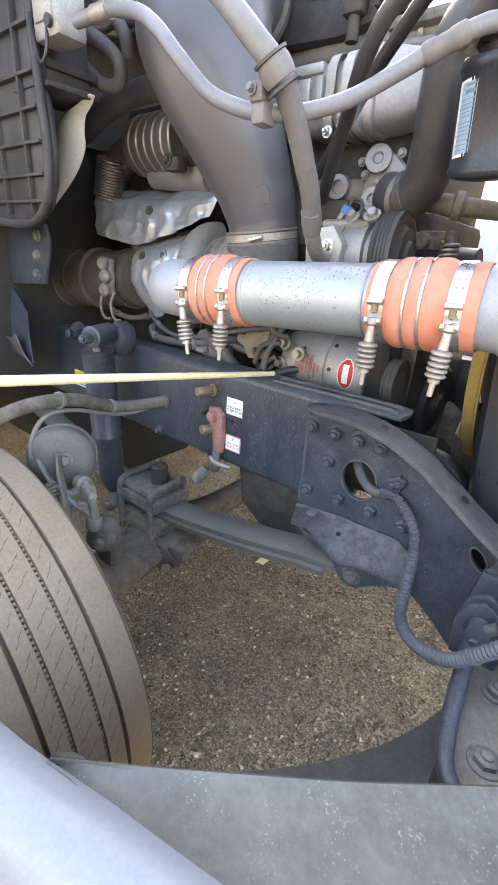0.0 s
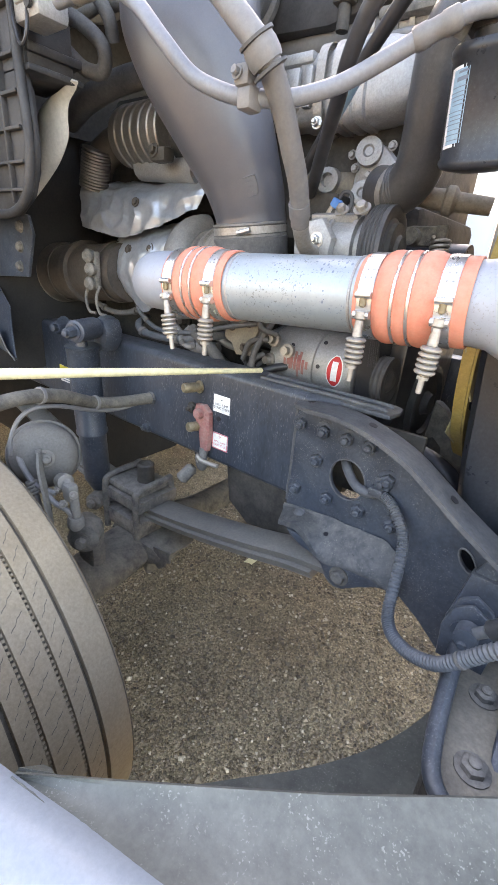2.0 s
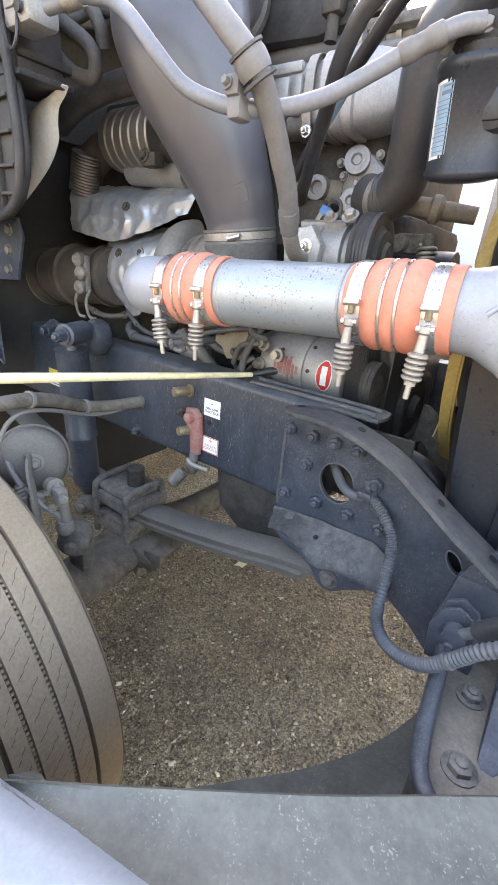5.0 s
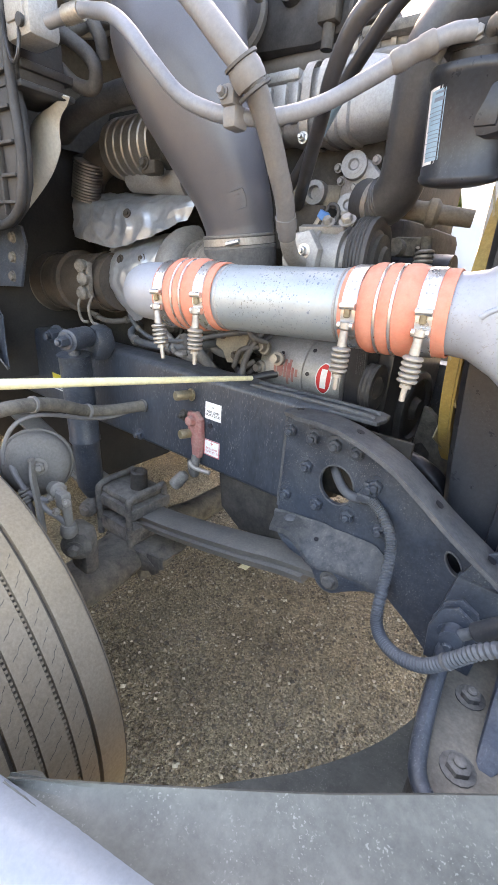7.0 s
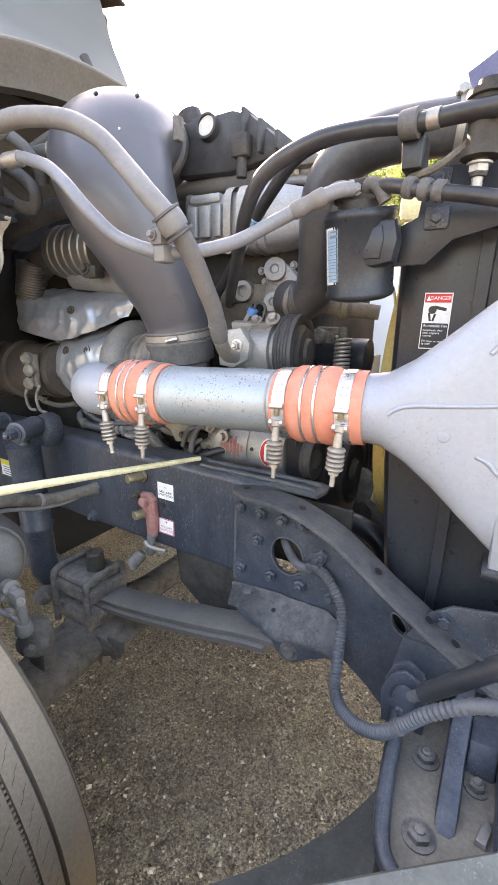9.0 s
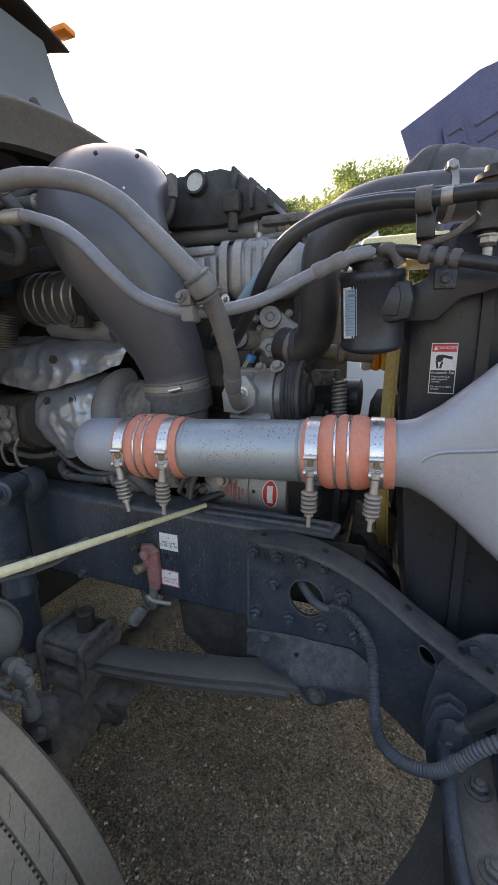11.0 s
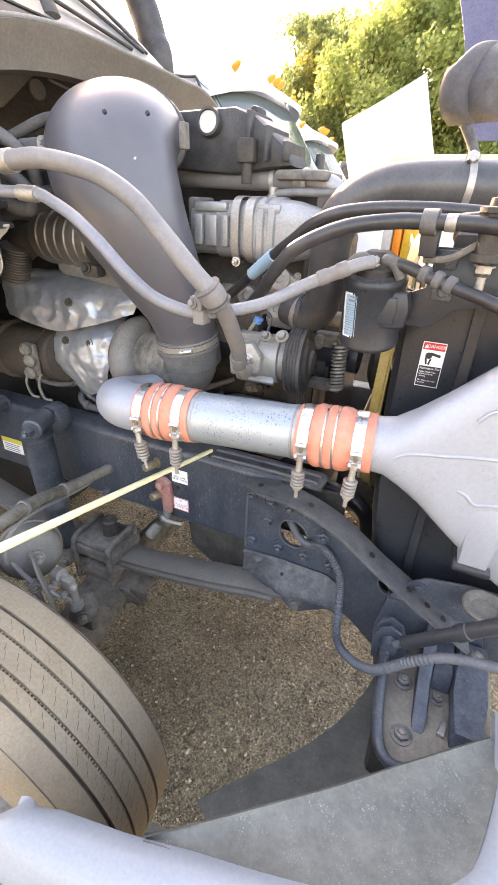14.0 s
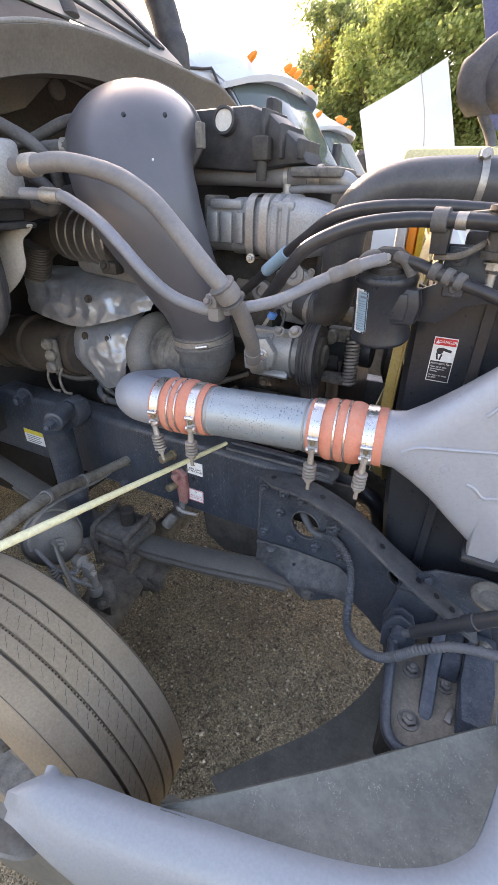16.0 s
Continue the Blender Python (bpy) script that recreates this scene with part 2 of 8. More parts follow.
M = {
    "rail": mat("black chassis paint", (0.016, 0.023, 0.036), (0.034, 0.045, 0.064), 0.34, 0, 7, 90, 0.06, (0.20, 0.205, 0.215), 0.3, 0.6, 0.3),
    "bracket": mat("dusty black bracket paint", (0.018, 0.026, 0.042), (0.040, 0.053, 0.076), 0.38, 0, 6, 90, 0.13, (0.17, 0.178, 0.185), 0.35, 1.0),
    "cast": mat("dusty cast iron", (0.045, 0.045, 0.046), (0.085, 0.082, 0.078), 0.75, 0, 9, 130, 0.35, DUST, 0.5, 0.3),
    "tan": mat("tan dusty casting", (0.21, 0.19, 0.155), (0.11, 0.10, 0.088), 0.8, 0, 10, 120, 0.3, (0.30, 0.26, 0.20), 0.4, 0.3),
    "leaf": mat("dusty spring steel", (0.17, 0.163, 0.15), (0.21, 0.20, 0.183), 0.75, 0, 5, 120, 0.28, (0.26, 0.235, 0.20), 0.3, 0.2),
    "darkcast": mat("dark oily casting", (0.015, 0.015, 0.015), (0.036, 0.034, 0.031), 0.65, 0, 8, 90, 0.2, (0.16, 0.14, 0.12), 0.5, 0.15),
    "alu": mat("cast aluminium", (0.40, 0.40, 0.40), (0.28, 0.28, 0.28), 0.5, 0.5, 9, 160, 0.14, (0.27, 0.25, 0.22), 0.35, 0.15),
    "pipe": mat("brushed aluminium tube", (0.35, 0.40, 0.435), (0.31, 0.355, 0.39), 0.38, 0.45, 4, 60, 0.04, (0.12, 0.12, 0.12), 0.1, 0.75),
    "tank": mat("painted aluminium end tank", (0.32, 0.345, 0.39), (0.29, 0.31, 0.355), 0.45, 0.15, 3, 70, 0.06, (0.22, 0.20, 0.19), 0.15, 0.6),
    "boot": mat("orange silicone rubber", (0.62, 0.205, 0.135), (0.57, 0.19, 0.125), 0.62, 0, 10, 120, 0.30, (0.56, 0.33, 0.25), 0.12),
    "steel": mat("bright clamp steel", (0.68, 0.68, 0.68), (0.58, 0.58, 0.58), 0.28, 0.9, 12, 90, 0.03, DUST, 0.05),
    "dullsteel": mat("dull zinc steel", (0.42, 0.40, 0.37), (0.32, 0.30, 0.28), 0.5, 0.7, 14, 120, 0.2, DUST, 0.2),
    "rubber": mat("dusty rubber hose", (0.055, 0.055, 0.058), (0.085, 0.083, 0.083), 0.62, 0, 6, 130, 0.22, (0.26, 0.25, 0.24), 0.2, 0.15),
    "greyhose": mat("dusty grey hose", (0.13, 0.13, 0.137), (0.175, 0.17, 0.17), 0.5, 0, 8, 120, 0.24, (0.28, 0.26, 0.24), 0.15, 0.1),
    "blackhose": mat("black coolant hose", (0.034, 0.036, 0.042), (0.052, 0.052, 0.056), 0.36, 0, 5, 140, 0.16, (0.20, 0.19, 0.175), 0.15, 0.12),
    "cable": mat("black cable jacket", (0.012, 0.013, 0.016), (0.025, 0.025, 0.03), 0.33, 0, 6, 120, 0.10, (0.2, 0.19, 0.18), 0.08),
    "intake": mat("moulded intake rubber", (0.066, 0.068, 0.080), (0.085, 0.086, 0.098), 0.34, 0, 3, 200, 0.10, (0.2, 0.18, 0.18), 0.15, 0.1),
    "plastic": mat("black moulded plastic", (0.020, 0.021, 0.024), (0.036, 0.036, 0.04), 0.5, 0, 5, 160, 0.14, (0.2, 0.19, 0.18), 0.15, 0.2),
    "gloss": mat("gloss black canister paint", (0.017, 0.021, 0.028), (0.028, 0.032, 0.040), 0.30, 0, 5, 110, 0.03, (0.2, 0.19, 0.18), 0.05, 0.12),
    "shield": mat("crumpled foil heat shield", (0.37, 0.41, 0.46), (0.28, 0.305, 0.345), 0.36, 0.5, 9, 26, 0.14, (0.36, 0.36, 0.37), 0.35, 0.3, 1.0, 0, 0.004),
    # dusty paint, its base lightened for sky light on the flange top
    "flange": mat("dusty bracket flange with sky light", (0.040, 0.047, 0.060), (0.075, 0.080, 0.090), 0.48, 0, 9, 110, 0.16, (0.20, 0.195, 0.185), 0.35, 0.6),
    "ledge": mat("dirt-caked black paint", (0.018, 0.023, 0.033), (0.038, 0.043, 0.052), 0.5, 0, 14, 110, 0.24, (0.20, 0.19, 0.17), 0.5, 0.9),
    "castalu": mat("dull grey cast housing", (0.125, 0.125, 0.125), (0.18, 0.175, 0.17), 0.6, 0.15, 9, 150, 0.25, (0.26, 0.24, 0.215), 0.4, 0.2),
    "dustiron": mat("dust-caked iron", (0.05, 0.048, 0.044), (0.09, 0.085, 0.077), 0.85, 0, 9, 120, 0.4, (0.24, 0.215, 0.18), 0.5, 0.3),
    # near-black: the deep shade of the recess is put into this colour
    "wall": mat("black firewall and deep shade", (0.022, 0.022, 0.023), (0.034, 0.032, 0.031), 0.8, 0, 5, 90, 0.1, (0.07, 0.06, 0.055), 0.3),
    "conduit": mat("blue grey conduit plastic", (0.050, 0.060, 0.078), (0.075, 0.085, 0.10), 0.5, 0, 8, 120, 0.2, (0.17, 0.165, 0.16), 0.1, 0.2),
    "egr": mat("stained steel cooler skin", (0.30, 0.28, 0.26), (0.20, 0.185, 0.17), 0.42, 0.65, 9, 140, 0.15, (0.2, 0.18, 0.16), 0.2, 0.2),
    "bluehose": mat("blue grey refrigerant hose", (0.15, 0.165, 0.20), (0.19, 0.20, 0.225), 0.42, 0, 6, 120, 0.2, (0.30, 0.29, 0.28), 0.1, 0.1),
    "valance": mat("dusty lower bumper plastic", (0.085, 0.084, 0.074), (0.115, 0.11, 0.096), 0.5, 0, 4, 90, 0.25, (0.26, 0.24, 0.20), 0.1, 0.5),
    "chamber": mat("dusty grey chamber paint", (0.125, 0.12, 0.112), (0.15, 0.143, 0.133), 0.75, 0, 5, 120, 0.15, (0.24, 0.22, 0.19), 0.25, 0.3),
    "rust": mat("brown heat-stained steel", (0.050, 0.044, 0.040), (0.078, 0.066, 0.057), 0.7, 0.2, 9, 120, 0.15, (0.16, 0.13, 0.11), 0.4),
    "whitepl": mat("off-white plastic flap", (0.62, 0.60, 0.55), (0.55, 0.53, 0.48), 0.5, 0, 5, 90, 0.15, (0.42, 0.39, 0.35), 0.08),
    "bumper": mat("silver painted bumper skin", (0.235, 0.255, 0.275), (0.215, 0.235, 0.255), 0.42, 0.0, 3, 120, 0.04, (0.35, 0.34, 0.33), 0.04, 0.1, 1, 0.2),
    "panel": mat("dusty dark grey splash panel", (0.082, 0.083, 0.072), (0.105, 0.105, 0.092), 0.55, 0, 6, 80, 0.22, (0.25, 0.25, 0.22), 0.12, 0.75),
    "hoodin": mat("blue grey hood liner", (0.085, 0.095, 0.19), (0.10, 0.11, 0.20), 0.6, 0, 4, 90, 0.12, (0.22, 0.22, 0.26), 0.1, 0.1),
    "hoodlobe": mat("dark liner plastic", (0.06, 0.06, 0.07), (0.085, 0.082, 0.09), 0.65, 0, 4, 90, 0.2, (0.2, 0.19, 0.18), 0.15),
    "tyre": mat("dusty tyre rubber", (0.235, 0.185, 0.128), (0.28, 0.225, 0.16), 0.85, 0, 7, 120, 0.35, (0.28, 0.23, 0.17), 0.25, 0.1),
    # dark rubber that also carries the shade of grooves and sipes
    "groove": mat("dark tyre rubber and groove shade", (0.05, 0.041, 0.032), (0.085, 0.07, 0.054), 0.85, 0, 8, 120, 0.2, (0.2, 0.18, 0.15), 0.3),
    "yellow": mat("yellow fan plastic", (0.44, 0.30, 0.07), (0.40, 0.28, 0.08), 0.5, 0, 4, 90, 0.15, (0.45, 0.38, 0.24), 0.08),
    "fan": mat("pale yellow fan blade", (0.46, 0.40, 0.22), (0.42, 0.36, 0.20), 0.55, 0, 5, 90, 0.2, (0.38, 0.34, 0.26), 0.1),
    "rod": mat("cream fibreglass rod", (0.72, 0.68, 0.44), (0.66, 0.62, 0.38), 0.45, 0, 6, 70, 0.1, (0.45, 0.40, 0.28), 0.06, 0.25),
    "white": mat("white truck paint", (0.55, 0.60, 0.645), (0.51, 0.56, 0.60), 0.3, 0, 2, 60, 0.04, (0.5, 0.48, 0.45), 0.0, 0, 1, 0.3),
    "cabpaint": mat("dark cab paint", (0.060, 0.056, 0.054), (0.075, 0.07, 0.067), 0.85, 0, 2, 60, 0.15, (0.16, 0.15, 0.14), 0.0),
    "glass": plain("tinted windscreen glass", (0.10, 0.125, 0.125), 0.06),
    # grey base stands in for the sky's reflection in the cab windscreen
    "screen": plain("windscreen glass with painted reflection", (0.125, 0.135, 0.13), 0.5),
    "skirt": mat("dusty cowl plastic", (0.115, 0.105, 0.092), (0.14, 0.128, 0.112), 0.7, 0, 3, 90, 0.2, (0.22, 0.2, 0.17), 0.1, 0.2),
    "pad": mat("grey insulation felt", (0.20, 0.20, 0.195), (0.24, 0.235, 0.225), 0.9, 0, 5, 120, 0.15, (0.26, 0.24, 0.21), 0.3),
    "labelw": mat("white sticker", (0.75, 0.76, 0.76), (0.68, 0.69, 0.70), 0.45, 0, 20, 120, 0.08, (0.4, 0.38, 0.35), 0.02),
    "labelb": mat("pale blue sticker", (0.22, 0.37, 0.50), (0.28, 0.43, 0.55), 0.4, 0, 9, 120, 0.08, (0.4, 0.38, 0.35), 0.02),
    "red": plain("red print", (0.55, 0.03, 0.03), 0.5),
    "pink": plain("faded red print", (0.55, 0.16, 0.18), 0.5),
    # for print, and for discs that paint the shade inside holes
    "ink": plain("black print and hole shade", (0.015, 0.015, 0.02), 0.5),
    "inkgrey": plain("grey print", (0.16, 0.2, 0.26), 0.5),
    "yellowlab": plain("yellow sticker", (0.6, 0.5, 0.06), 0.5),
    "redlug": mat("faded red lug cover", (0.24, 0.07, 0.07), (0.30, 0.12, 0.11), 0.6, 0, 14, 120, 0.25, DUST, 0.15),
    "brass": mat("dirty brass", (0.30, 0.24, 0.14), (0.22, 0.18, 0.11), 0.5, 0.6, 14, 120, 0.25, DUST, 0.2),
    "amber": mat("bright yellow plastic", (0.78, 0.45, 0.03), (0.72, 0.42, 0.04), 0.4, 0, 6, 90, 0.05, (0.5, 0.42, 0.25), 0.03),
    "orange": plain("amber lamp plastic", (0.85, 0.25, 0.02), 0.35),
    "blueconn": plain("blue connector", (0.08, 0.25, 0.6), 0.5),
    "cream": mat("yellowed translucent reservoir plastic", (0.74, 0.66, 0.34), (0.70, 0.62, 0.36), 0.4, 0, 4, 90, 0.1, (0.5, 0.46, 0.34), 0.06),
    "bark": mat("tree bark", (0.08, 0.06, 0.045), (0.12, 0.095, 0.07), 0.9, 0, 8, 60, 0.0, DUST, 0.6),
}
M["screen"].node_tree.nodes["Principled BSDF"].inputs["Specular IOR Level"].default_value = 0.15


# ---- shapes ----
def bm_new():
    return bmesh.new()


def part(name, bm, material, parent=None, label="", smooth=True, angle=40):
    me = bpy.data.meshes.new(name)
    bmesh.ops.recalc_face_normals(bm, faces=bm.faces)
    bm.to_mesh(me)
    bm.free()
    me.materials.append(M[material] if isinstance(material, str) else material)
    if smooth:
        me.polygons.foreach_set("use_smooth", [True] * len(me.polygons))
        me.set_sharp_from_angle(angle=radians(angle))
    ob = new(name, me)
    if parent is not None:
        ob.parent = parent
        ob.matrix_parent_inverse = parent.matrix_world.inverted()
    if label:
        tagged(ob, label)
    return ob


def thing(name, label, category, group="", at=(0, 0, 0)):
    e = new(name)
    e.empty_display_size = 0.02
    e.location = at
    bpy.context.view_layer.update()
    return tagged(e, label, category, group)


def curve(pts, steps=10):
    """A smooth line through the points."""
    P = [Vector(p) for p in pts]
    if len(P) == 2:
        return [P[0].lerp(P[1], i / steps) for i in range(steps + 1)]
    Q = [2 * P[0] - P[1]] + P + [2 * P[-1] - P[-2]]
    out = []
    for i in range(1, len(Q) - 2):
        a, b, c, d = Q[i - 1 : i + 3]
        for s in range(steps):
            t = s / steps
            out.append(0.5 * (2 * b + (c - a) * t + (2 * a - 5 * b + 4 * c - d) * t * t + (3 * b - a - 3 * c + d) * t**3))
    out.append(P[-1])
    return out


def sweep(bm, line, radii, segs=14, caps=True, up=(0, 0, 1)):
    """Rings along a line; a radius is a number, a pair (sideways, upright) or a list of them along the line."""
    line = [Vector(p) for p in line]
    n = len(line)
    rings, u = [], None
    for i, p in enumerate(line):
        d = (line[min(i + 1, n - 1)] - line[max(i - 1, 0)]).normalized()
        if u is None:
            u = Vector(up) - d * d.dot(Vector(up))
            if u.length < 0.05:
                u = Vector((0, 1, 0)) - d * d.y
        else:
            u = u - d * d.dot(u)
        u.normalize()
        v = d.cross(u)
        r = radii
        if isinstance(radii, list):
            f = i / max(1, n - 1) * (len(radii) - 1)
            k = min(int(f), len(radii) - 2)
            r0, r1 = radii[k], radii[k + 1]
            f -= k
            r = tuple(a + (b - a) * f for a, b in zip(r0, r1)) if isinstance(r0, tuple) else r0 + (r1 - r0) * f
        ra, rb = r if isinstance(r, tuple) else (r, r)
        rings.append([bm.verts.new(p + v * (ra * math.cos(a)) + u * (rb * math.sin(a))) for a in (2 * math.pi * k / segs for k in range(segs))])
    for r0, r1 in zip(rings, rings[1:]):
        for k in range(segs):
            bm.faces.new((r0[k], r0[(k + 1) % segs], r1[(k + 1) % segs], r1[k]))
    if caps:
        bm.faces.new(rings[0][::-1])
        bm.faces.new(rings[-1])
    return bm


def tube(pts, r, steps=10, segs=14):
    return sweep(bm_new(), curve(pts, steps), r, segs)


def lathe(profile, a, b, segs=28, bm=None, closed=True):
    """A turned shape: profile of (distance from a along a to b in metres, radius)."""
    bm = bm or bm_new()
    a, b = Vector(a), Vector(b)
    d = (b - a).normalized()
    u = Vector((0, 0, 1)) if abs(d.z) < 0.9 else Vector((0, 1, 0))
    u = (u - d * d.dot(u)).normalized()
    v = d.cross(u)
    rings = []
    for s, r in profile:
        r = max(r, 1e-4)
        rings.append([bm.verts.new(a + d * s + (u * math.cos(t) + v * math.sin(t)) * r) for t in (2 * math.pi * k / segs for k in range(segs))])
    for r0, r1 in zip(rings, rings[1:]):
        for k in range(segs):
            bm.faces.new((r0[k], r0[(k + 1) % segs], r1[(k + 1) % segs], r1[k]))
    if closed:
        bm.faces.new(rings[0][::-1])
        bm.faces.new(rings[-1])
    return bm


def box(bm, lo, hi, bevel=0.004, m=None, segs=2):
    g = bmesh.ops.create_cube(bm, size=1)
    vs = g["verts"]
    lo, hi = Vector(lo), Vector(hi)
    for v in vs:
        v.co = Vector([lo[i] + (v.co[i] + 0.5) * (hi[i] - lo[i]) for i in range(3)])
    es = list({e for v in vs for e in v.link_edges})
    if bevel:
        r = bmesh.ops.bevel(bm, geom=es, offset=bevel, segments=segs, affect="EDGES", profile=0.5)
        vs = list({v for f in r["faces"] for v in f.verts} | {v for v in vs if v.is_valid})
    if m is not None:
        bmesh.ops.transform(bm, matrix=m, verts=vs)
    return bm


def prism(bm, outline, lo, hi, axis="y", bevel=0.003, warp=None):
    """A flat outline pushed through from lo to hi along an axis, with bevelled edges."""
    put = {"y": lambda a, b, c: (a, c, b), "x": lambda a, b, c: (c, a, b), "z": lambda a, b, c: (a, b, c)}[axis]
    v0 = [bm.verts.new(put(a, b, lo)) for a, b in outline]
    f = bm.faces.new(v0)
    g = bmesh.ops.extrude_face_region(bm, geom=[f])
    v1 = [v for v in g["geom"] if isinstance(v, bmesh.types.BMVert)]
    for v in v1:
        v.co[{"x": 0, "y": 1, "z": 2}[axis]] = hi
    vs = v0 + v1
    if bevel:
        es = [e for e in {e for v in vs for e in v.link_edges} if abs((e.verts[0].co - e.verts[1].co)[{"x": 0, "y": 1, "z": 2}[axis]]) < 1e-6]
        r = bmesh.ops.bevel(bm, geom=es, offset=bevel, segments=2, affect="EDGES", profile=0.5)
        vs = list({v for f in r["faces"] for v in f.verts} | {v for v in vs if v.is_valid})
    if warp:
        for v in vs:
            v.co = Vector(warp(v.co))
    return bm


def sheet(bm, rows, thick=0.003):
    """A skin through rows of points, given a thickness."""
    g = [[bm.verts.new(p) for p in row] for row in rows]
    fs = [bm.faces.new((r0[k], r0[k + 1], r1[k + 1], r1[k])) for r0, r1 in zip(g, g[1:]) for k in range(len(r0) - 1)]
    bmesh.ops.recalc_face_normals(bm, faces=fs)
    bmesh.ops.solidify(bm, geom=fs, thickness=thick)
    return bm


def bolt(bm, p, d, r=0.012, h=0.012, washer=1.6, stud=0.0):
    """A hexagon head on a washer, with the stud's end if it has one."""
    p, d = Vector(p), Vector(d).normalized()
    lathe([(0, r * washer), (0.003, r * washer), (0.0031, r * 0.9)], p, p + d, 16, bm)
    lathe([(0.003, r * 1.05), (0.003 + h * 0.8, r * 1.05), (0.003 + h, r * 0.85)], p, p + d, 6, bm)
    if stud:
        lathe([(0, r * 0.55), (h + stud, r * 0.55), (h + stud + 0.002, r * 0.4)], p, p + d, 10, bm)
    return bm


def helix(a, b, r, wire, turns, per=14, segs=8):
    a, b = Vector(a), Vector(b)
    d = (b - a).normalized()
    u = d.orthogonal().normalized()
    v = d.cross(u)
    n = int(turns * per)
    return sweep(bm_new(), [a.lerp(b, i / n) + (u * math.cos(2 * math.pi * i / per) + v * math.sin(2 * math.pi * i / per)) * r for i in range(n + 1)], wire, segs)


def band(a, b, r, width, thick=0.002, segs=40):
    """A flat metal band round an axis that starts at a."""
    return lathe([(0, r), (0, r + thick), (width, r + thick), (width, r), (0, r)], a, b, segs, None, False)


def text(parent, words, size, m, material="ink", name="lettering", align="CENTER"):
    c = bpy.data.curves.new(name, "FONT")
    c.body, c.size, c.align_x, c.align_y, c.extrude = words, size, align, "CENTER", 0.0002
    t = bpy.data.objects.new(name, c)
    scene.collection.objects.link(t)
    bpy.context.view_layer.update()
    me = bpy.data.meshes.new_from_object(t.evaluated_get(bpy.context.evaluated_depsgraph_get()))
    bpy.data.objects.remove(t)
    bpy.data.curves.remove(c)
    me.materials.clear()
    me.materials.append(M[material])
    ob = new(name, me)
    ob.matrix_world = m
    ob.parent = parent
    ob.matrix_parent_inverse = parent.matrix_world.inverted()
    return ob


def flat(bm, w, h, m, off=0.0, x0=0.0, y0=0.0, thick=0.0006):
    """A thin rectangle of sticker or print in the plane of m."""
    return box(bm, (x0 - w / 2, y0 - h / 2, off), (x0 + w / 2, y0 + h / 2, off + thick), 0, m)


def facing(p, yaw=0.0, lean=0.0):
    """The pose of a sticker at p that faces -y, turned about z by yaw."""
    return pose(*p, 90 + lean, 0, yaw)


# ---- ground ----
def ground_mat():
    m = mat("gravel lot", (0.25, 0.205, 0.14), (0.14, 0.116, 0.082), 0.92, 0, 2.2, 75, 0.3, (0.40, 0.31, 0.20), 1.0, 0.9)
    n, l = m.node_tree.nodes, m.node_tree.links
    p = n["Principled BSDF"]
    vor = n.new("ShaderNodeTexVoronoi")
    vor.inputs["Scale"].default_value = 165
    vor2 = n.new("ShaderNodeTexVoronoi")
    vor2.inputs["Scale"].default_value = 70
    tc = n.new("ShaderNodeTexCoord")
    for v in (vor, vor2):
        l.new(tc.outputs["Object"], v.inputs["Vector"])
    old = p.inputs["Base Color"].links[0].from_socket
    sep = n.new("ShaderNodeSeparateColor")
    l.new(vor.outputs["Color"], sep.inputs[0])
    mx = n.new("ShaderNodeMix")
    mx.data_type, mx.blend_type = "RGBA", "OVERLAY"
    mx.inputs[0].default_value = 0.5
    l.new(old, mx.inputs[6])
    l.new(sep.outputs[0], mx.inputs[7])
    l.new(mx.outputs[2], p.inputs["Base Color"])
    b2 = n.new("ShaderNodeBump")
    b2.inputs["Strength"].default_value, b2.inputs["Distance"].default_value, b2.invert = 0.8, 0.006, True
    add = n.new("ShaderNodeMath")
    add.operation = "ADD"
    l.new(vor.outputs["Distance"], add.inputs[0])
    l.new(vor2.outputs["Distance"], add.inputs[1])
    l.new(add.outputs[0], b2.inputs["Height"])
    l.new(p.inputs["Normal"].links[0].from_socket, b2.inputs["Normal"])
    l.new(b2.outputs["Normal"], p.inputs["Normal"])
    return m


M["ground"] = ground_mat()
def pebble_mat():
    m = bpy.data.materials.new("loose gravel stones")
    m.use_nodes = True
    n, l = m.node_tree.nodes, m.node_tree.links
    g = n.new("ShaderNodeNewGeometry")
    r = n.new("ShaderNodeValToRGB")
    r.color_ramp.elements[0].color, r.color_ramp.elements[1].color = (0.06, 0.047, 0.034, 1), (0.54, 0.47, 0.36, 1)
    e = r.color_ramp.elements.new(0.85)
    e.color = (0.23, 0.182, 0.125, 1)
    l.new(g.outputs["Random Per Island"], r.inputs[0])
    l.new(r.outputs[0], n["Principled BSDF"].inputs["Base Color"])
    n["Principled BSDF"].inputs["Roughness"].default_value = 0.75
    return m


M["pebble"] = pebble_mat()
bm = bm_new()
N = 90
grid = [[bm.verts.new((-2.4 + 3.6 * i / N, 0.0 + 3.6 * j / N, 0)) for i in range(N + 1)] for j in range(N + 1)]
for row in grid:
    for v in row:
        edge = min(1, 5 * min(v.co.x + 2.4, 1.2 - v.co.x, v.co.y, 3.6 - v.co.y))
        v.co.z = edge * (0.012 * (noise.noise(v.co * 3) - 0.2) + 0.006 * noise.noise(v.co * 17))
for r0, r1 in zip(grid, grid[1:]):
    for k in range(N):
        bm.faces.new((r0[k], r0[k + 1], r1[k + 1], r1[k]))
rim = [grid[0][k] for k in range(N)] + [grid[k][N] for k in range(N)] + [grid[N][N - k] for k in range(N)] + [grid[N - k][0] for k in range(N)]
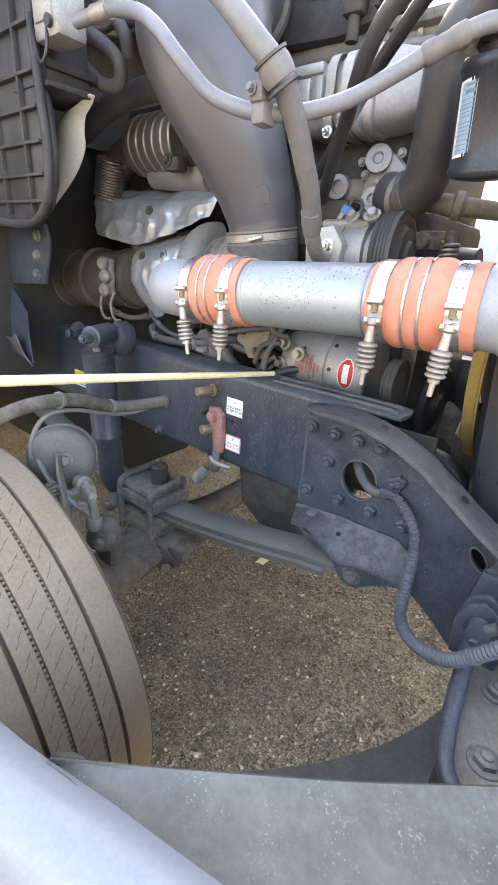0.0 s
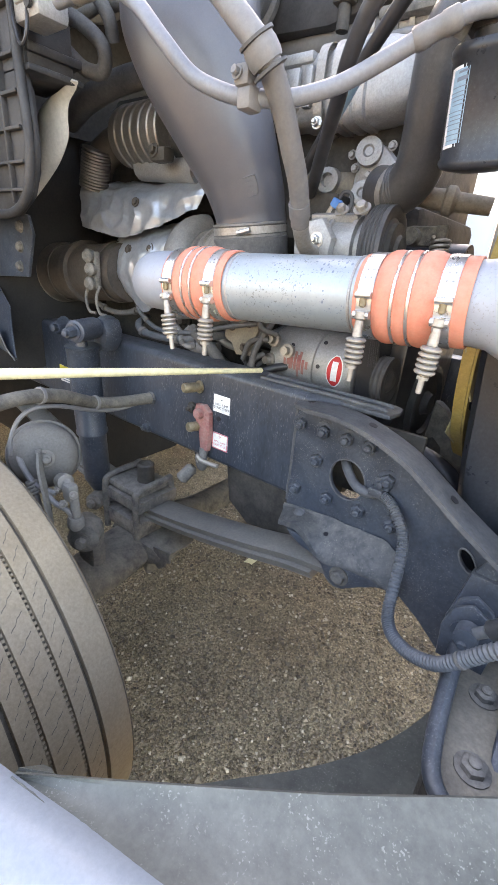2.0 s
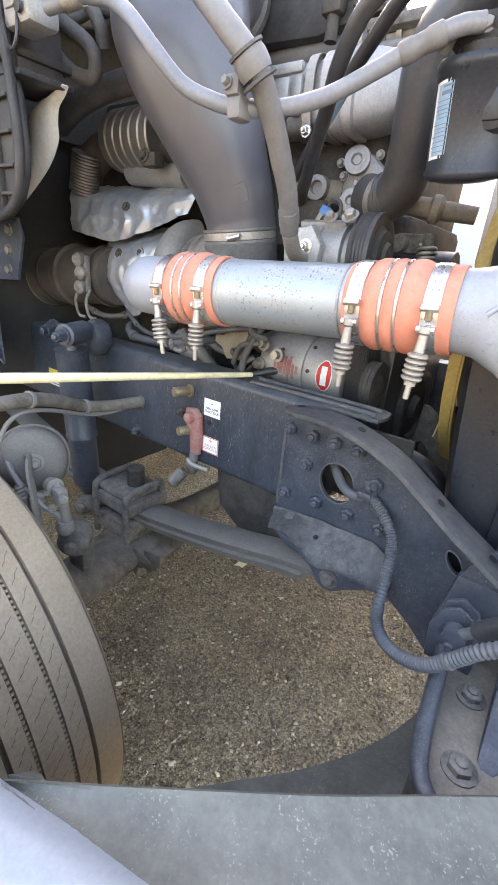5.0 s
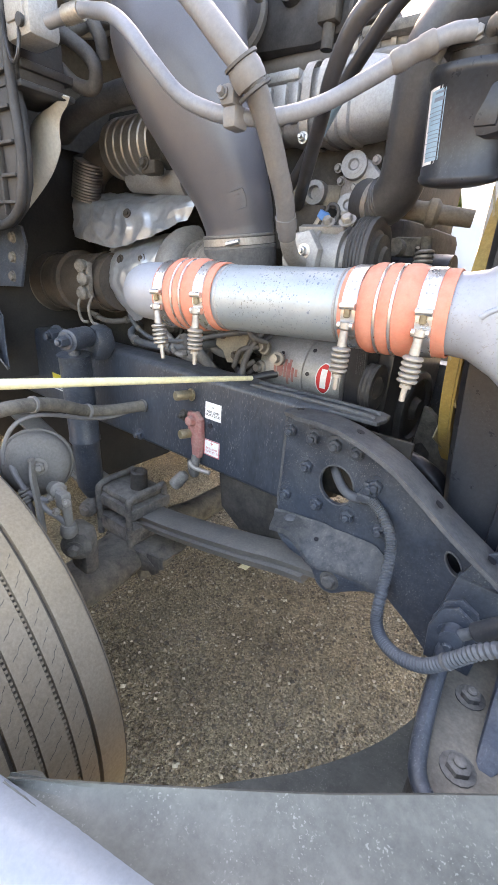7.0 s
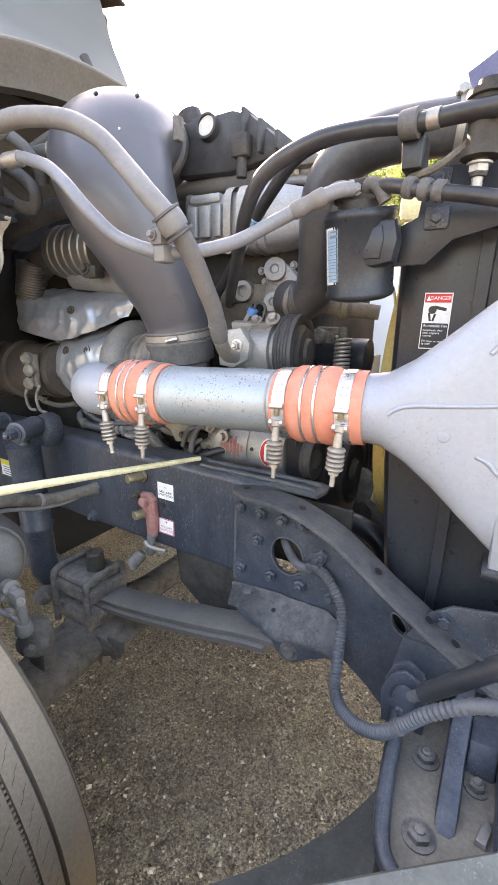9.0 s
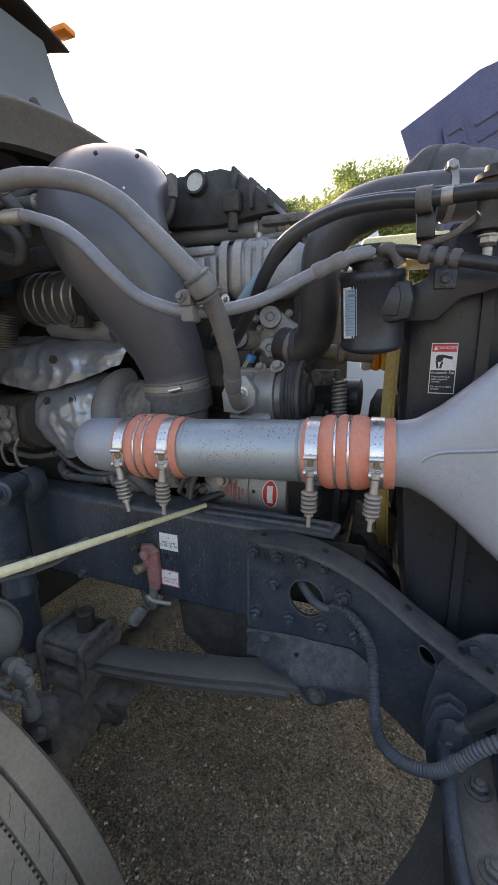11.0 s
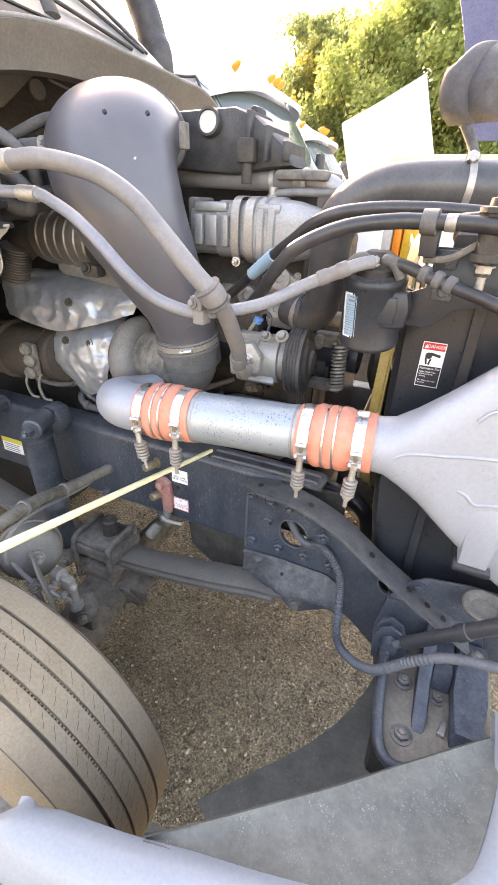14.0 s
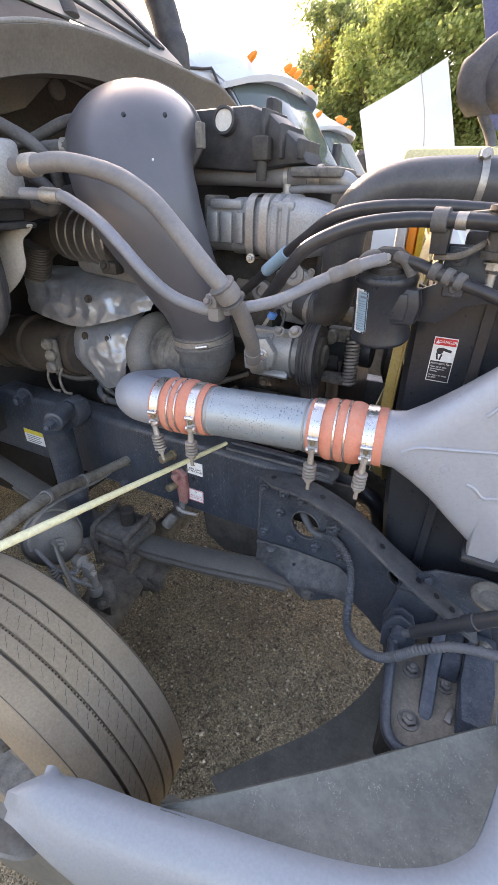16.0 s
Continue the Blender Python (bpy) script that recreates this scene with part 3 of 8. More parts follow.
far = [bm.verts.new((v.co.x + (v.co.x + 0.6) * 260, v.co.y + (v.co.y - 1.8) * 260, 0)) for v in rim]
for k in range(len(rim)):
    j = (k + 1) % len(rim)
    bm.faces.new((rim[k], far[k], far[j], rim[j]))
tagged(part("ground", bm, "ground"), "brown packed gravel ground of a truck lot", "ground", kind="structure")

rng = random.Random(7)
bm = bm_new()
for _ in range(38000):
    x, y = (rng.uniform(-1.5, 0.5), rng.uniform(0.35, 2.3)) if rng.random() < 0.8 else (rng.uniform(-2.4, -0.4), rng.uniform(1.2, 3.4))
    s = rng.choice((0.0018, 0.0021, 0.0024, 0.0028, 0.0032, 0.0038, 0.0046, 0.006)) * rng.uniform(0.7, 1.3)
    z = 0.012 * (noise.noise(Vector((x, y, 0)) * 3) - 0.2) + 0.006 * noise.noise(Vector((x, y, 0)) * 17)
    q = [Vector((rng.uniform(-1, 1), rng.uniform(-1, 1), rng.uniform(-0.6, 0.8))).normalized() * s for _ in range(6)]
    base = [Vector((s, 0, 0)), Vector((0, s, 0)), Vector((-s, 0, 0)), Vector((0, -s, 0)), Vector((0, 0, s * 0.8)), Vector((0, 0, -s * 0.5))]
    c = Vector((x, y, z + s * 0.4))
    vs = [bm.verts.new(c + b * rng.uniform(0.7, 1.3) + 0.25 * k) for b, k in zip(base, q)]
    for a, b2, d in ((0, 1, 4), (1, 2, 4), (2, 3, 4), (3, 0, 4), (1, 0, 5), (2, 1, 5), (3, 2, 5), (0, 3, 5)):
        bm.faces.new((vs[a], vs[b2], vs[d]))
for _ in range(4500):
    x, y = rng.uniform(-1.6, 0.4), rng.uniform(0.4, 2.6)
    s = rng.choice((0.004, 0.005, 0.006, 0.0075, 0.009, 0.0115)) * rng.uniform(0.75, 1.15)
    z = 0.012 * (noise.noise(Vector((x, y, 0)) * 3) - 0.2) + 0.006 * noise.noise(Vector((x, y, 0)) * 17)
    c = Vector((x, y, z + s * 0.35))
    vs = [bm.verts.new(c + Vector(b) * s * rng.uniform(0.65, 1.2) + Vector((rng.uniform(-1, 1), rng.uniform(-1, 1), 0)) * s * 0.25) for b in ((1, 0, 0), (0, 1, 0), (-1, 0, 0), (0, -1, 0), (0, 0, 0.8), (0, 0, -0.5))]
    for a, b2, d in ((0, 1, 4), (1, 2, 4), (2, 3, 4), (3, 0, 4), (1, 0, 5), (2, 1, 5), (3, 2, 5), (0, 3, 5)):
        bm.faces.new((vs[a], vs[b2], vs[d]))
tagged(part("gravel_stones", bm, "pebble", smooth=False), "loose pale grey and brown gravel stones on the ground", "gravel", kind="stuff")

# a dry leaf lying on the ground
bm = bm_new()
sheet(bm, [[(-0.985 + 0.05 * u, 1.44 + 0.06 * w + 0.01 * math.sin(3 * u), 0.012 + 0.01 * u * u) for w in (0, 0.5, 1)] for u in (0, 0.5, 1)], 0.001)
tagged(part("dry_leaf", bm, "rod"), "pale yellow dry leaf lying on the gravel", "leaf")


# ---- chassis: frame rail and front bracket ----
def wy(x):
    """The outer face of the front bracket, which runs outwards towards the bumper."""
    return 0.884 - 0.12 * max(0.0, x + 0.45)


RAIL_T, RAIL_B, RAIL_Y = 1.152, 0.856, 0.89


def frame_rail():
    t = thing("frame_rail", "dark blue-black dusty steel truck frame rail with stickers and studs", "frame rail", at=(-1.5, RAIL_Y, RAIL_B))
    bm = bm_new()
    r, th, d = 0.022, 0.010, 0.095
    out = [(RAIL_Y + d, RAIL_T)]
    out += [(RAIL_Y + r - r * math.sin(a), RAIL_T - r + r * math.cos(a)) for a in (radians(k * 15) for k in range(7))]
    out += [(RAIL_Y + r - r * math.cos(a), RAIL_B + r - r * math.sin(a)) for a in (radians(k * 15) for k in range(7))]
    out += [(RAIL_Y + d, RAIL_B), (RAIL_Y + d, RAIL_B + th)]
    ri = r - th
    out += [(RAIL_Y + r - ri * math.cos(a), RAIL_B + r - ri * math.sin(a)) for a in (radians(90 - k * 15) for k in range(7))]
    out += [(RAIL_Y + r - ri * math.sin(a), RAIL_T - r + ri * math.cos(a)) for a in (radians(90 - k * 15) for k in range(7))]
    out += [(RAIL_Y + d, RAIL_T - th)]
    prism(bm, out, -4.2, -0.352, "x", 0)
    part("rail", bm, "rail", t, angle=30)
    bm = bm_new()
    prism(bm, [(-0.352, RAIL_Y + 0.004), (-0.352, RAIL_Y + d), (-0.25, RAIL_Y + d), (-0.228, RAIL_Y + d - 0.012), (-0.222, RAIL_Y + 0.05), (-0.23, RAIL_Y + 0.004)], RAIL_T - th, RAIL_T, "z", 0.002)
    part("rail_tongue", bm, "flange", t, "dusty end of the top flange")
    for y in (0.915, 0.955):
        part("bead", tube([(-0.60, y, RAIL_T), (-0.42, y, RAIL_T + 0.003), (-0.27, y, RAIL_T + 0.003), (-0.245, y, RAIL_T - 0.002)], 0.006, 6, 8), "flange", t)
    bm = bm_new()
    bolt(bm, (-1.046, RAIL_Y, 0.882), (0.1, -1, 0), 0.014, 0.014, 1.5, 0.012)
    part("bolt", bm, "bracket", t)
    bm = bm_new()
    bolt(bm, (-0.83, RAIL_Y, 1.01), (0, -1, 0), 0.012, 0.012, stud=0.012)
    part("bolt", bm, "darkcast", t)
    # flat black disc in place of a hole's inner shade
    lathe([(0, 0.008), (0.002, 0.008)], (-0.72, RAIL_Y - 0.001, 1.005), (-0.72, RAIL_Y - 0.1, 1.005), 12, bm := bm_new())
    part("hole_disc", bm, "ink", t)
    # rubber grommet with cable hole
    bm = bm_new()
    sweep(bm, [Vector((-1.022, RAIL_Y - 0.004, 0.992)) + Vector((math.cos(a), 0, math.sin(a))) * 0.017 for a in (2 * math.pi * k / 20 for k in range(21))], 0.005, 8)
    part("grommet", bm, "rubber", t)
    for p, cap in (((-0.80, 1.083), 0.055), ((-0.785, 0.965), 0.05)):
        bm = bm_new()
        a = Vector((p[0], RAIL_Y, p[1]))
        lathe([(0, 0.019), (0.006, 0.019), (0.0061, 0.013), (0.016, 0.0135), (0.018, 0.0145), (cap, 0.0145), (cap + 0.003, 0.012)], a, a + Vector((-0.25, -1, 0.05)), 18, bm)
        part("jump_stud", bm, "brass", t, "dirty brass jump-start stud with a cap")
    # red lug cover on the positive stud
    bm = bm_new()
    prism(bm, [(-0.798, 1.035), (-0.765, 1.04), (-0.742, 1.02), (-0.738, 0.96), (-0.745, 0.895), (-0.775, 0.892), (-0.782, 0.95), (-0.802, 1.0)], RAIL_Y - 0.022, RAIL_Y - 0.001, "y", 0.006)
    lathe([(0, 0.016), (0.018, 0.015), (0.022, 0.010)], (-0.775, RAIL_Y - 0.02, 1.012), (-0.79, RAIL_Y - 0.12, 1.012), 14, bm)
    part("lug_cover", bm, "redlug", t, "faded dusty red rubber lug cover")
    bm = bm_new()
    sweep(bm, curve([(-0.765, RAIL_Y - 0.012, 0.90), (-0.765, RAIL_Y - 0.018, 0.862), (-0.775, RAIL_Y - 0.005, 0.83), (-0.82, RAIL_Y + 0.03, 0.815), (-0.9, RAIL_Y + 0.1, 0.84)]), 0.014, 12)
    part("battery_cable", bm, "rubber", t)
    bm = bm_new()
    lathe([(0, 0.012), (0.01, 0.02), (0.055, 0.021), (0.06, 0.016)], (-0.80, RAIL_Y - 0.02, 0.825), (-0.84, RAIL_Y - 0.06, 0.76), 14, bm)
    part("cable_boot", bm, "cast", t)
    bm = sweep(bm_new(), curve([(-0.70, RAIL_Y - 0.02, 0.862), (-0.755, RAIL_Y - 0.03, 0.865), (-0.775, RAIL_Y - 0.03, 0.875), (-0.78, RAIL_Y - 0.018, 0.85)]), 0.007, 10)
    part("cable_tie", bm, "dullsteel", t)
    # stickers
    for z, ink, sign, word in ((1.051, "ink", "-", "NEG. JUMP\nSTART STUD"), (0.934, "pink", "+", "POS. JUMP\nSTART STUD")):
        m = facing((-0.712, RAIL_Y - 0.0008, z))
        part("sticker", flat(bm_new(), 0.062, 0.052, m), "labelw", t, "white jump-start sticker")
        if sign == "+":
            bm = bm_new()
            for w, h, x0, y0 in ((0.062, 0.003, 0, 0.0245), (0.062, 0.003, 0, -0.0245), (0.003, 0.052, 0.0295, 0), (0.003, 0.052, -0.0295, 0)):
                flat(bm, w, h, m, 0.0007, x0, y0)
            part("border", bm, "pink", t)
        text(t, sign, 0.022, m @ Matrix.Translation((0, 0.014, 0.0008)), ink)
        text(t, word, 0.010, m @ Matrix.Translation((0, -0.008, 0.0008)), ink)
    m = facing((-1.53, RAIL_Y - 0.001, 0.957))
    part("sticker", flat(bm_new(), 0.115, 0.066, m), "labelw", t, "white caution sticker with a yellow head")
    part("sticker_head", flat(bm_new(), 0.115, 0.02, m, 0.0007, 0, 0.023), "yellowlab", t)
    bm = bm_new()
    for k in range(4):
        flat(bm, 0.085 - 0.015 * (k % 2), 0.004, m, 0.0007, -0.004, 0.004 - 0.0095 * k)
    part("print", bm, "inkgrey", t)
    return t


frame_rail()

TOP = [(-0.462, 1.128), (-0.40, 1.143), (-0.33, 1.148), (-0.27, 1.143), (-0.21, 1.128), (-0.15, 1.106), (-0.11, 1.083), (-0.07, 1.058), (-0.03, 1.032), (0.02, 1.004), (0.10, 0.962), (0.22, 0.905)]


def front_bracket():
    t = thing("front_frame_bracket", "dark dusty steel front frame bracket with a curved flange and bolts", "bracket", at=(-0.2, 0.88, 0.66))
    low = [(0.24, 0.80), (0.22, 0.70), (0.10, 0.655), (0.035, 0.665), (-0.005, 0.69), (-0.05, 0.727), (-0.10, 0.757), (-0.16, 0.785), (-0.25, 0.79), (-0.36, 0.80), (-0.44, 0.822), (-0.455, 0.84), (-0.458, 0.90)]

    def warp(v):
        return (v.x, v.y + wy(v.x) - 0.884, v.z)

    # the pressed web with its openings
    holes = ((-0.288, 0.982, 0.047, 0.050, 0.0), (0.004, 0.927, 0.013, 0.026, 0.62), (0.11, 0.884, 0.020, 0.008, 0.3))
    bm = bm_new()
    loops = [[(x, z) for x, z in TOP] + low]
    for hx, hz, rx, rz, lean in holes:
        ring = []
        for k in range(28):
            a = 2 * math.pi * k / 28
            u, v = rx * math.cos(a), rz * math.sin(a)
            ring.append((hx + u * math.cos(lean) - v * math.sin(lean), hz + u * math.sin(lean) + v * math.cos(lean)))
        loops.append(ring)
    edges = []
    for loop in loops:
        vs = [bm.verts.new((x, 0.884, z)) for x, z in loop]
        edges += [bm.edges.new((vs[k], vs[(k + 1) % len(vs)])) for k in range(len(vs))]
    fill = bmesh.ops.triangle_fill(bm, edges=edges, use_beauty=True)
    faces = [f for f in fill["geom"] if isinstance(f, bmesh.types.BMFace)]
    turned = bmesh.ops.extrude_face_region(bm, geom=faces)
    for v in turned["geom"]:
        if isinstance(v, bmesh.types.BMVert):
            v.co.y += 0.011
    for v in bm.verts:
        v.co = Vector(warp(v.co))
    part("web", bm, "bracket", t, angle=30)
    for hx, hz, rx, rz, lean in holes:
        ring = []
        for k in range(29):
            a = 2 * math.pi * k / 28
            u, v = (rx + 0.001) * math.cos(a), (rz + 0.001) * math.sin(a)
            x = hx + u * math.cos(lean) - v * math.sin(lean)
            ring.append(Vector((x, wy(x) - 0.0005, hz + u * math.sin(lean) + v * math.cos(lean))))
        part("hole_rim", sweep(bm_new(), ring, 0.0022, 6), "flange", t)
    # top flange, turned outwards
    line = curve([(x, wy(x), z) for x, z in TOP], 5)
    bm = bm_new()
    rows = []
    for k, p in enumerate(line):
        f = k / (len(line) - 1)
        w = 0.08 * min(1, 0.45 + 6 * f)
        rows.append([(p.x + 0.01, p.y + 0.012 - 0.112 * s if s < 1 else p.y - w, p.z + (0.004 if s else 0.0)) for s in (0, 0.12)] + [(p.x + 0.012, p.y - w * 0.5, p.z + 0.006), (p.x + 0.015, p.y - w, p.z + 0.004)])
    sheet(bm, rows, 0.010)
    part("flange", bm, "flange", t, "dusty grey curved flange with holes")
    # flange holes: flat black discs that paint the shade inside
    for x in (-0.40, -0.245, -0.06, 0.045, 0.10, 0.155):
        i = min(range(len(line)), key=lambda k: abs(line[k].x - x))
        p = line[i]
        bm = bm_new()
        d = (line[min(i + 1, len(line) - 1)] - line[max(i - 1, 0)]).normalized()
        nrm = Vector((-d.z, 0, d.x)).normalized()
        c = Vector((p.x + 0.012, p.y - 0.05, p.z + 0.0035)) + nrm * 0.0105
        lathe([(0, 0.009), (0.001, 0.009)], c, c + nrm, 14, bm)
        part("flange_hole_disc", bm, "ink", t)
    for x, z in ((-0.437, 1.078), (-0.369, 1.079), (-0.305, 1.082), (-0.246, 1.086), (-0.376, 1.001), (-0.430, 0.900), (-0.332, 0.914), (-0.244, 0.922), (-0.189, 1.025), (-0.160, 0.925)):
        bm = bm_new()
        bolt(bm, (x, wy(x), z), (0.12, -1, 0), 0.0155, 0.015, 1.55, 0.011)
        part("bolt", bm, "bracket", t)
    # torn paint and weld along the left edge, over the rail
    edge = [Vector((-0.456 + 0.004 * noise.noise(Vector((0, 0, z * 30))), 0.8845, z)) for z in (1.12, 1.09, 1.06, 1.03, 1.0, 0.97, 0.94, 0.91, 0.88, 0.85)]
    part("weld", sweep(bm_new(), curve(edge, 3), 0.0045, 8), "flange", t)
    # stiffening plate under the rail end
    bm = bm_new()
    prism(bm, [(-0.72, 0.86), (-0.47, 0.86), (-0.44, 0.80), (-0.42, 0.70), (-0.62, 0.665), (-0.70, 0.72)], 0.935, 0.95, "y", 0.003)
    # dark sheet added behind the web hole, in place of its inner shade
    box(bm, (-0.42, 0.965, 0.90), (-0.16, 0.98, 1.10), 0.004)
    part("inner_plate_and_hole_backing", bm, "darkcast", t)
    return t


front_bracket()


def spring_hanger():
    t = thing("spring_hanger", "dark cast spring hanger bolted to the frame bracket", "spring hanger", at=(-0.3, 0.86, 0.66))
    bm = bm_new()
    prism(bm, [(-0.40, 0.825), (-0.14, 0.805), (-0.128, 0.788), (-0.150, 0.782), (-0.168, 0.770), (-0.187, 0.759), (-0.226, 0.730), (-0.25, 0.728), (-0.274, 0.742), (-0.29, 0.768), (-0.31, 0.785), (-0.355, 0.793), (-0.384, 0.808)], 0.80, 0.86, "y", 0.006)
    part("cheek", bm, "bracket", t)
    # dusty ledge, its torn front edge turned down
    ins = [(-0.456, 0.826), (-0.42, 0.834), (-0.383, 0.841), (-0.345, 0.848), (-0.312, 0.853), (-0.272, 0.858), (-0.232, 0.862), (-0.195, 0.866), (-0.159, 0.866), (-0.125, 0.845)]
    outs = [(-0.428, 0.820, 0.822), (-0.395, 0.806, 0.838), (-0.365, 0.800, 0.842), (-0.330, 0.796, 0.827), (-0.305, 0.794, 0.803), (-0.268, 0.794, 0.797), (-0.230, 0.795, 0.808), (-0.185, 0.796, 0.813), (-0.141, 0.798, 0.811), (-0.108, 0.802, 0.797)]
    rows = []
    for (xi, zi), (xo, yo, zo) in zip(ins, outs):
        a, b = Vector((xi, wy(xi) - 0.002, zi)), Vector((xo, yo, zo))
        rows.append([a + Vector((0, 0, 0.012)), a + Vector((0, -0.006, 0.003)), a.lerp(b, 0.35) + Vector((0, 0, 0.004)), a.lerp(b, 0.7) + Vector((0, 0, 0.004)), b, b + Vector((0, -0.001, -0.009))])
    cols = [curve(c, 3) for c in zip(*rows)]
    rows = [[p + Vector((0, 0, 0.0035 * noise.noise(p * 40))) for p in r] for r in zip(*cols)]
    part("ledge", sheet(bm_new(), rows, 0.007), "ledge", t, "dusty grey ledge of the hanger")
    for x, y, z in ((-0.39, 0.846, 0.846),):
        bm = bm_new()
        bolt(bm, (x, y, z), (0.1, -0.5, 1), 0.012, 0.008, 1.5)
        part("bolt", bm, "flange", t)
    # two holes in the ledge, their dark inside drawn as discs
    for x, y, z in ((-0.30, 0.826, 0.835), (-0.215, 0.812, 0.829)):
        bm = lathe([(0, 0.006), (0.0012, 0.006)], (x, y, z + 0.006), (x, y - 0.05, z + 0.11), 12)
        part("hole_disc", bm, "ink", t)
    bm = bm_new()
    bolt(bm, (-0.238, 0.80, 0.765), (0, -1, 0), 0.0165, 0.012, 1.5)
    part("pin", bm, "cast", t)
    bm = bm_new()
    prism(bm, [(-0.44, 0.80), (-0.15, 0.80), (-0.17, 0.755), (-0.23, 0.715), (-0.26, 0.71), (-0.31, 0.725), (-0.42, 0.76)], 0.925, 0.96, "y", 0.006)
    part("cheek", bm, "bracket", t)


spring_hanger()


def leaf_spring():
    t = thing("leaf_spring", "dusty grey steel leaf spring of the front axle", "leaf spring", at=(-0.9, 0.87, 0.6))
    line = curve([(-0.255, 0.875, 0.745), (-0.40, 0.875, 0.722), (-0.55, 0.878, 0.682), (-0.75, 0.884, 0.634), (-0.95, 0.893, 0.592), (-1.12, 0.897, 0.577), (-1.5, 0.895, 0.625), (-1.95, 0.885, 0.75)], 6)
    for h, a, b in ((0.0, 0, len(line)), (-0.030, 3, len(line) - 3)):
        bm = bm_new()
        sheet(bm, [[(p.x, p.y - 0.05 + 0.1 * s, p.z + h + (0.002 if s in (0, 1) else 0.004)) for s in (0, 0.04, 0.5, 0.96, 1)] for p in line[a:b]], 0.026)
        part("leaf", bm, "leaf", t)
    bm = bm_new()
    lathe([(0, 0.03), (0.002, 0.036), (0.098, 0.036), (0.1, 0.03)], (-0.255, 0.825, 0.74), (-0.255, 0.925, 0.74), 22, bm)
    part("eye", bm, "leaf", t)
    # clamp blocks and U-bolts over the axle
    bm = bm_new()
    box(bm, (-1.21, 0.80, 0.583), (-0.99, 0.98, 0.628), 0.008)
    box(bm, (-1.19, 0.81, 0.628), (-1.015, 0.97, 0.658), 0.012)
    part("clamp_plate", bm, "cast", t)
    bm = bm_new()
    box(bm, (-1.20, 0.80, 0.477), (-0.995, 0.98, 0.542), 0.01)
    part("axle_pad", bm, "cast", t)
    for x in (-1.185, -1.01):
        bm = sweep(bm_new(), curve([(x, 0.802, 0.455), (x, 0.802, 0.633), (x, 0.812, 0.660), (x, 0.85, 0.668), (x, 0.935, 0.668), (x, 0.965, 0.655), (x, 0.97, 0.455)], 5), 0.0125, 10)
        part("u_bolt", bm, "cast", t)
    bm = bm_new()
    lathe([(0, 0.040), (0.006, 0.041), (0.012, 0.032), (0.080, 0.030), (0.084, 0.031), (0.090, 0.027), (0.0905, 0.018), (0.086, 0.014)], (-1.074, 0.900, 0.638), (-1.070, 0.902, 0.85), 20, bm)
    part("bump_stop", bm, "darkcast", t)


leaf_spring()


def front_axle():
    t = thing("front_axle", "dark dusty cast front axle beam with steering knuckle", "axle", at=(-1.05, 0.9, 0.4))
    bm = sweep(bm_new(), curve([(-0.97, 0.42, 0.47), (-0.99, 0.55, 0.45), (-1.03, 0.70, 0.43), (-1.07, 0.85, 0.43), (-1.09, 1.0, 0.43), (-1.09, 1.3, 0.40), (-1.09, 2.2, 0.42)], 8), [(0.075, 0.075), (0.10, 0.06), (0.11, 0.055), (0.09, 0.055), (0.06, 0.055), (0.05, 0.055)], 16)
    part("beam", bm, "dustiron", t)
    bm = bm_new()
    prism(bm, [(-1.16, 0.465), (-0.93, 0.475), (-0.88, 0.45), (-0.905, 0.415), (-0.95, 0.39), (-0.96, 0.34), (-0.99, 0.37), (-1.05, 0.38), (-1.17, 0.39)], 0.80, 0.97, "y", 0.012)
    part("spring_seat", bm, "dustiron", t)
    bm = bm_new()
    prism(bm, [(-0.912, 0.408), (-0.925, 0.485), (-0.838, 0.50), (-0.84, 0.455), (-0.862, 0.445), (-0.868, 0.425), (-0.895, 0.402)], 0.805, 0.815, "y", 0.002)
    part("tab", bm, "dustiron", t)
    bm = bm_new()
    lathe([(0, 0.05), (0.02, 0.065), (0.2, 0.065), (0.22, 0.05)], (-0.97, 0.44, 0.38), (-0.95, 0.47, 0.70), 18, bm)
    part("knuckle", bm, "darkcast", t)
    bm = bm_new()
    lathe([(0, 0.03), (0.008, 0.042), (0.055, 0.042), (0.063, 0.034)], (-0.832, 0.492, 0.722), (-0.89, 0.56, 0.722), 18, bm)
    box(bm, (-0.92, 0.52, 0.60), (-0.835, 0.57, 0.755), 0.02)
    bolt(bm, (-0.831, 0.49, 0.722), (0.65, -0.75, 0), 0.015, 0.016)
    part("steering_arm", bm, "dustiron", t)


front_axle()


def shock():
    t = thing("shock_absorber", "dark grey dusty tubular shock absorber on the frame rail", "shock absorber", at=(-1.3, 0.84, 0.53))
    a, b = Vector((-1.211, 0.765, 1.145)), Vector((-1.238, 0.808, 0.590))
    bm = lathe([(0, 0.03), (0.0, 0.054), (0.004, 0.051), (0.30, 0.051), (0.304, 0.054), (0.31, 0.054), (0.312, 0.046)], a, b)
    part("dust_tube", bm, "bracket", t)
    bm = lathe([(0.29, 0.047), (0.50, 0.047), (0.51, 0.042), (0.55, 0.025)], a, b)
    part("body", bm, "bracket", t)
    top = Vector((-1.181, 0.762, 1.200))
    bm = lathe([(0, 0.026), (0.004, 0.034), (0.10, 0.034), (0.104, 0.026)], top + Vector((0.02, -0.05, 0)), top + Vector((-0.02, 0.05, 0)), 20)
    lathe([(0, 0.02), (0.02, 0.017), (0.06, 0.02)], a + Vector((0, 0, -0.005)), a + Vector((0, 0, 0.1)), 12, bm)
    part("top_eye", bm, "bracket", t)
    bm = bm_new()
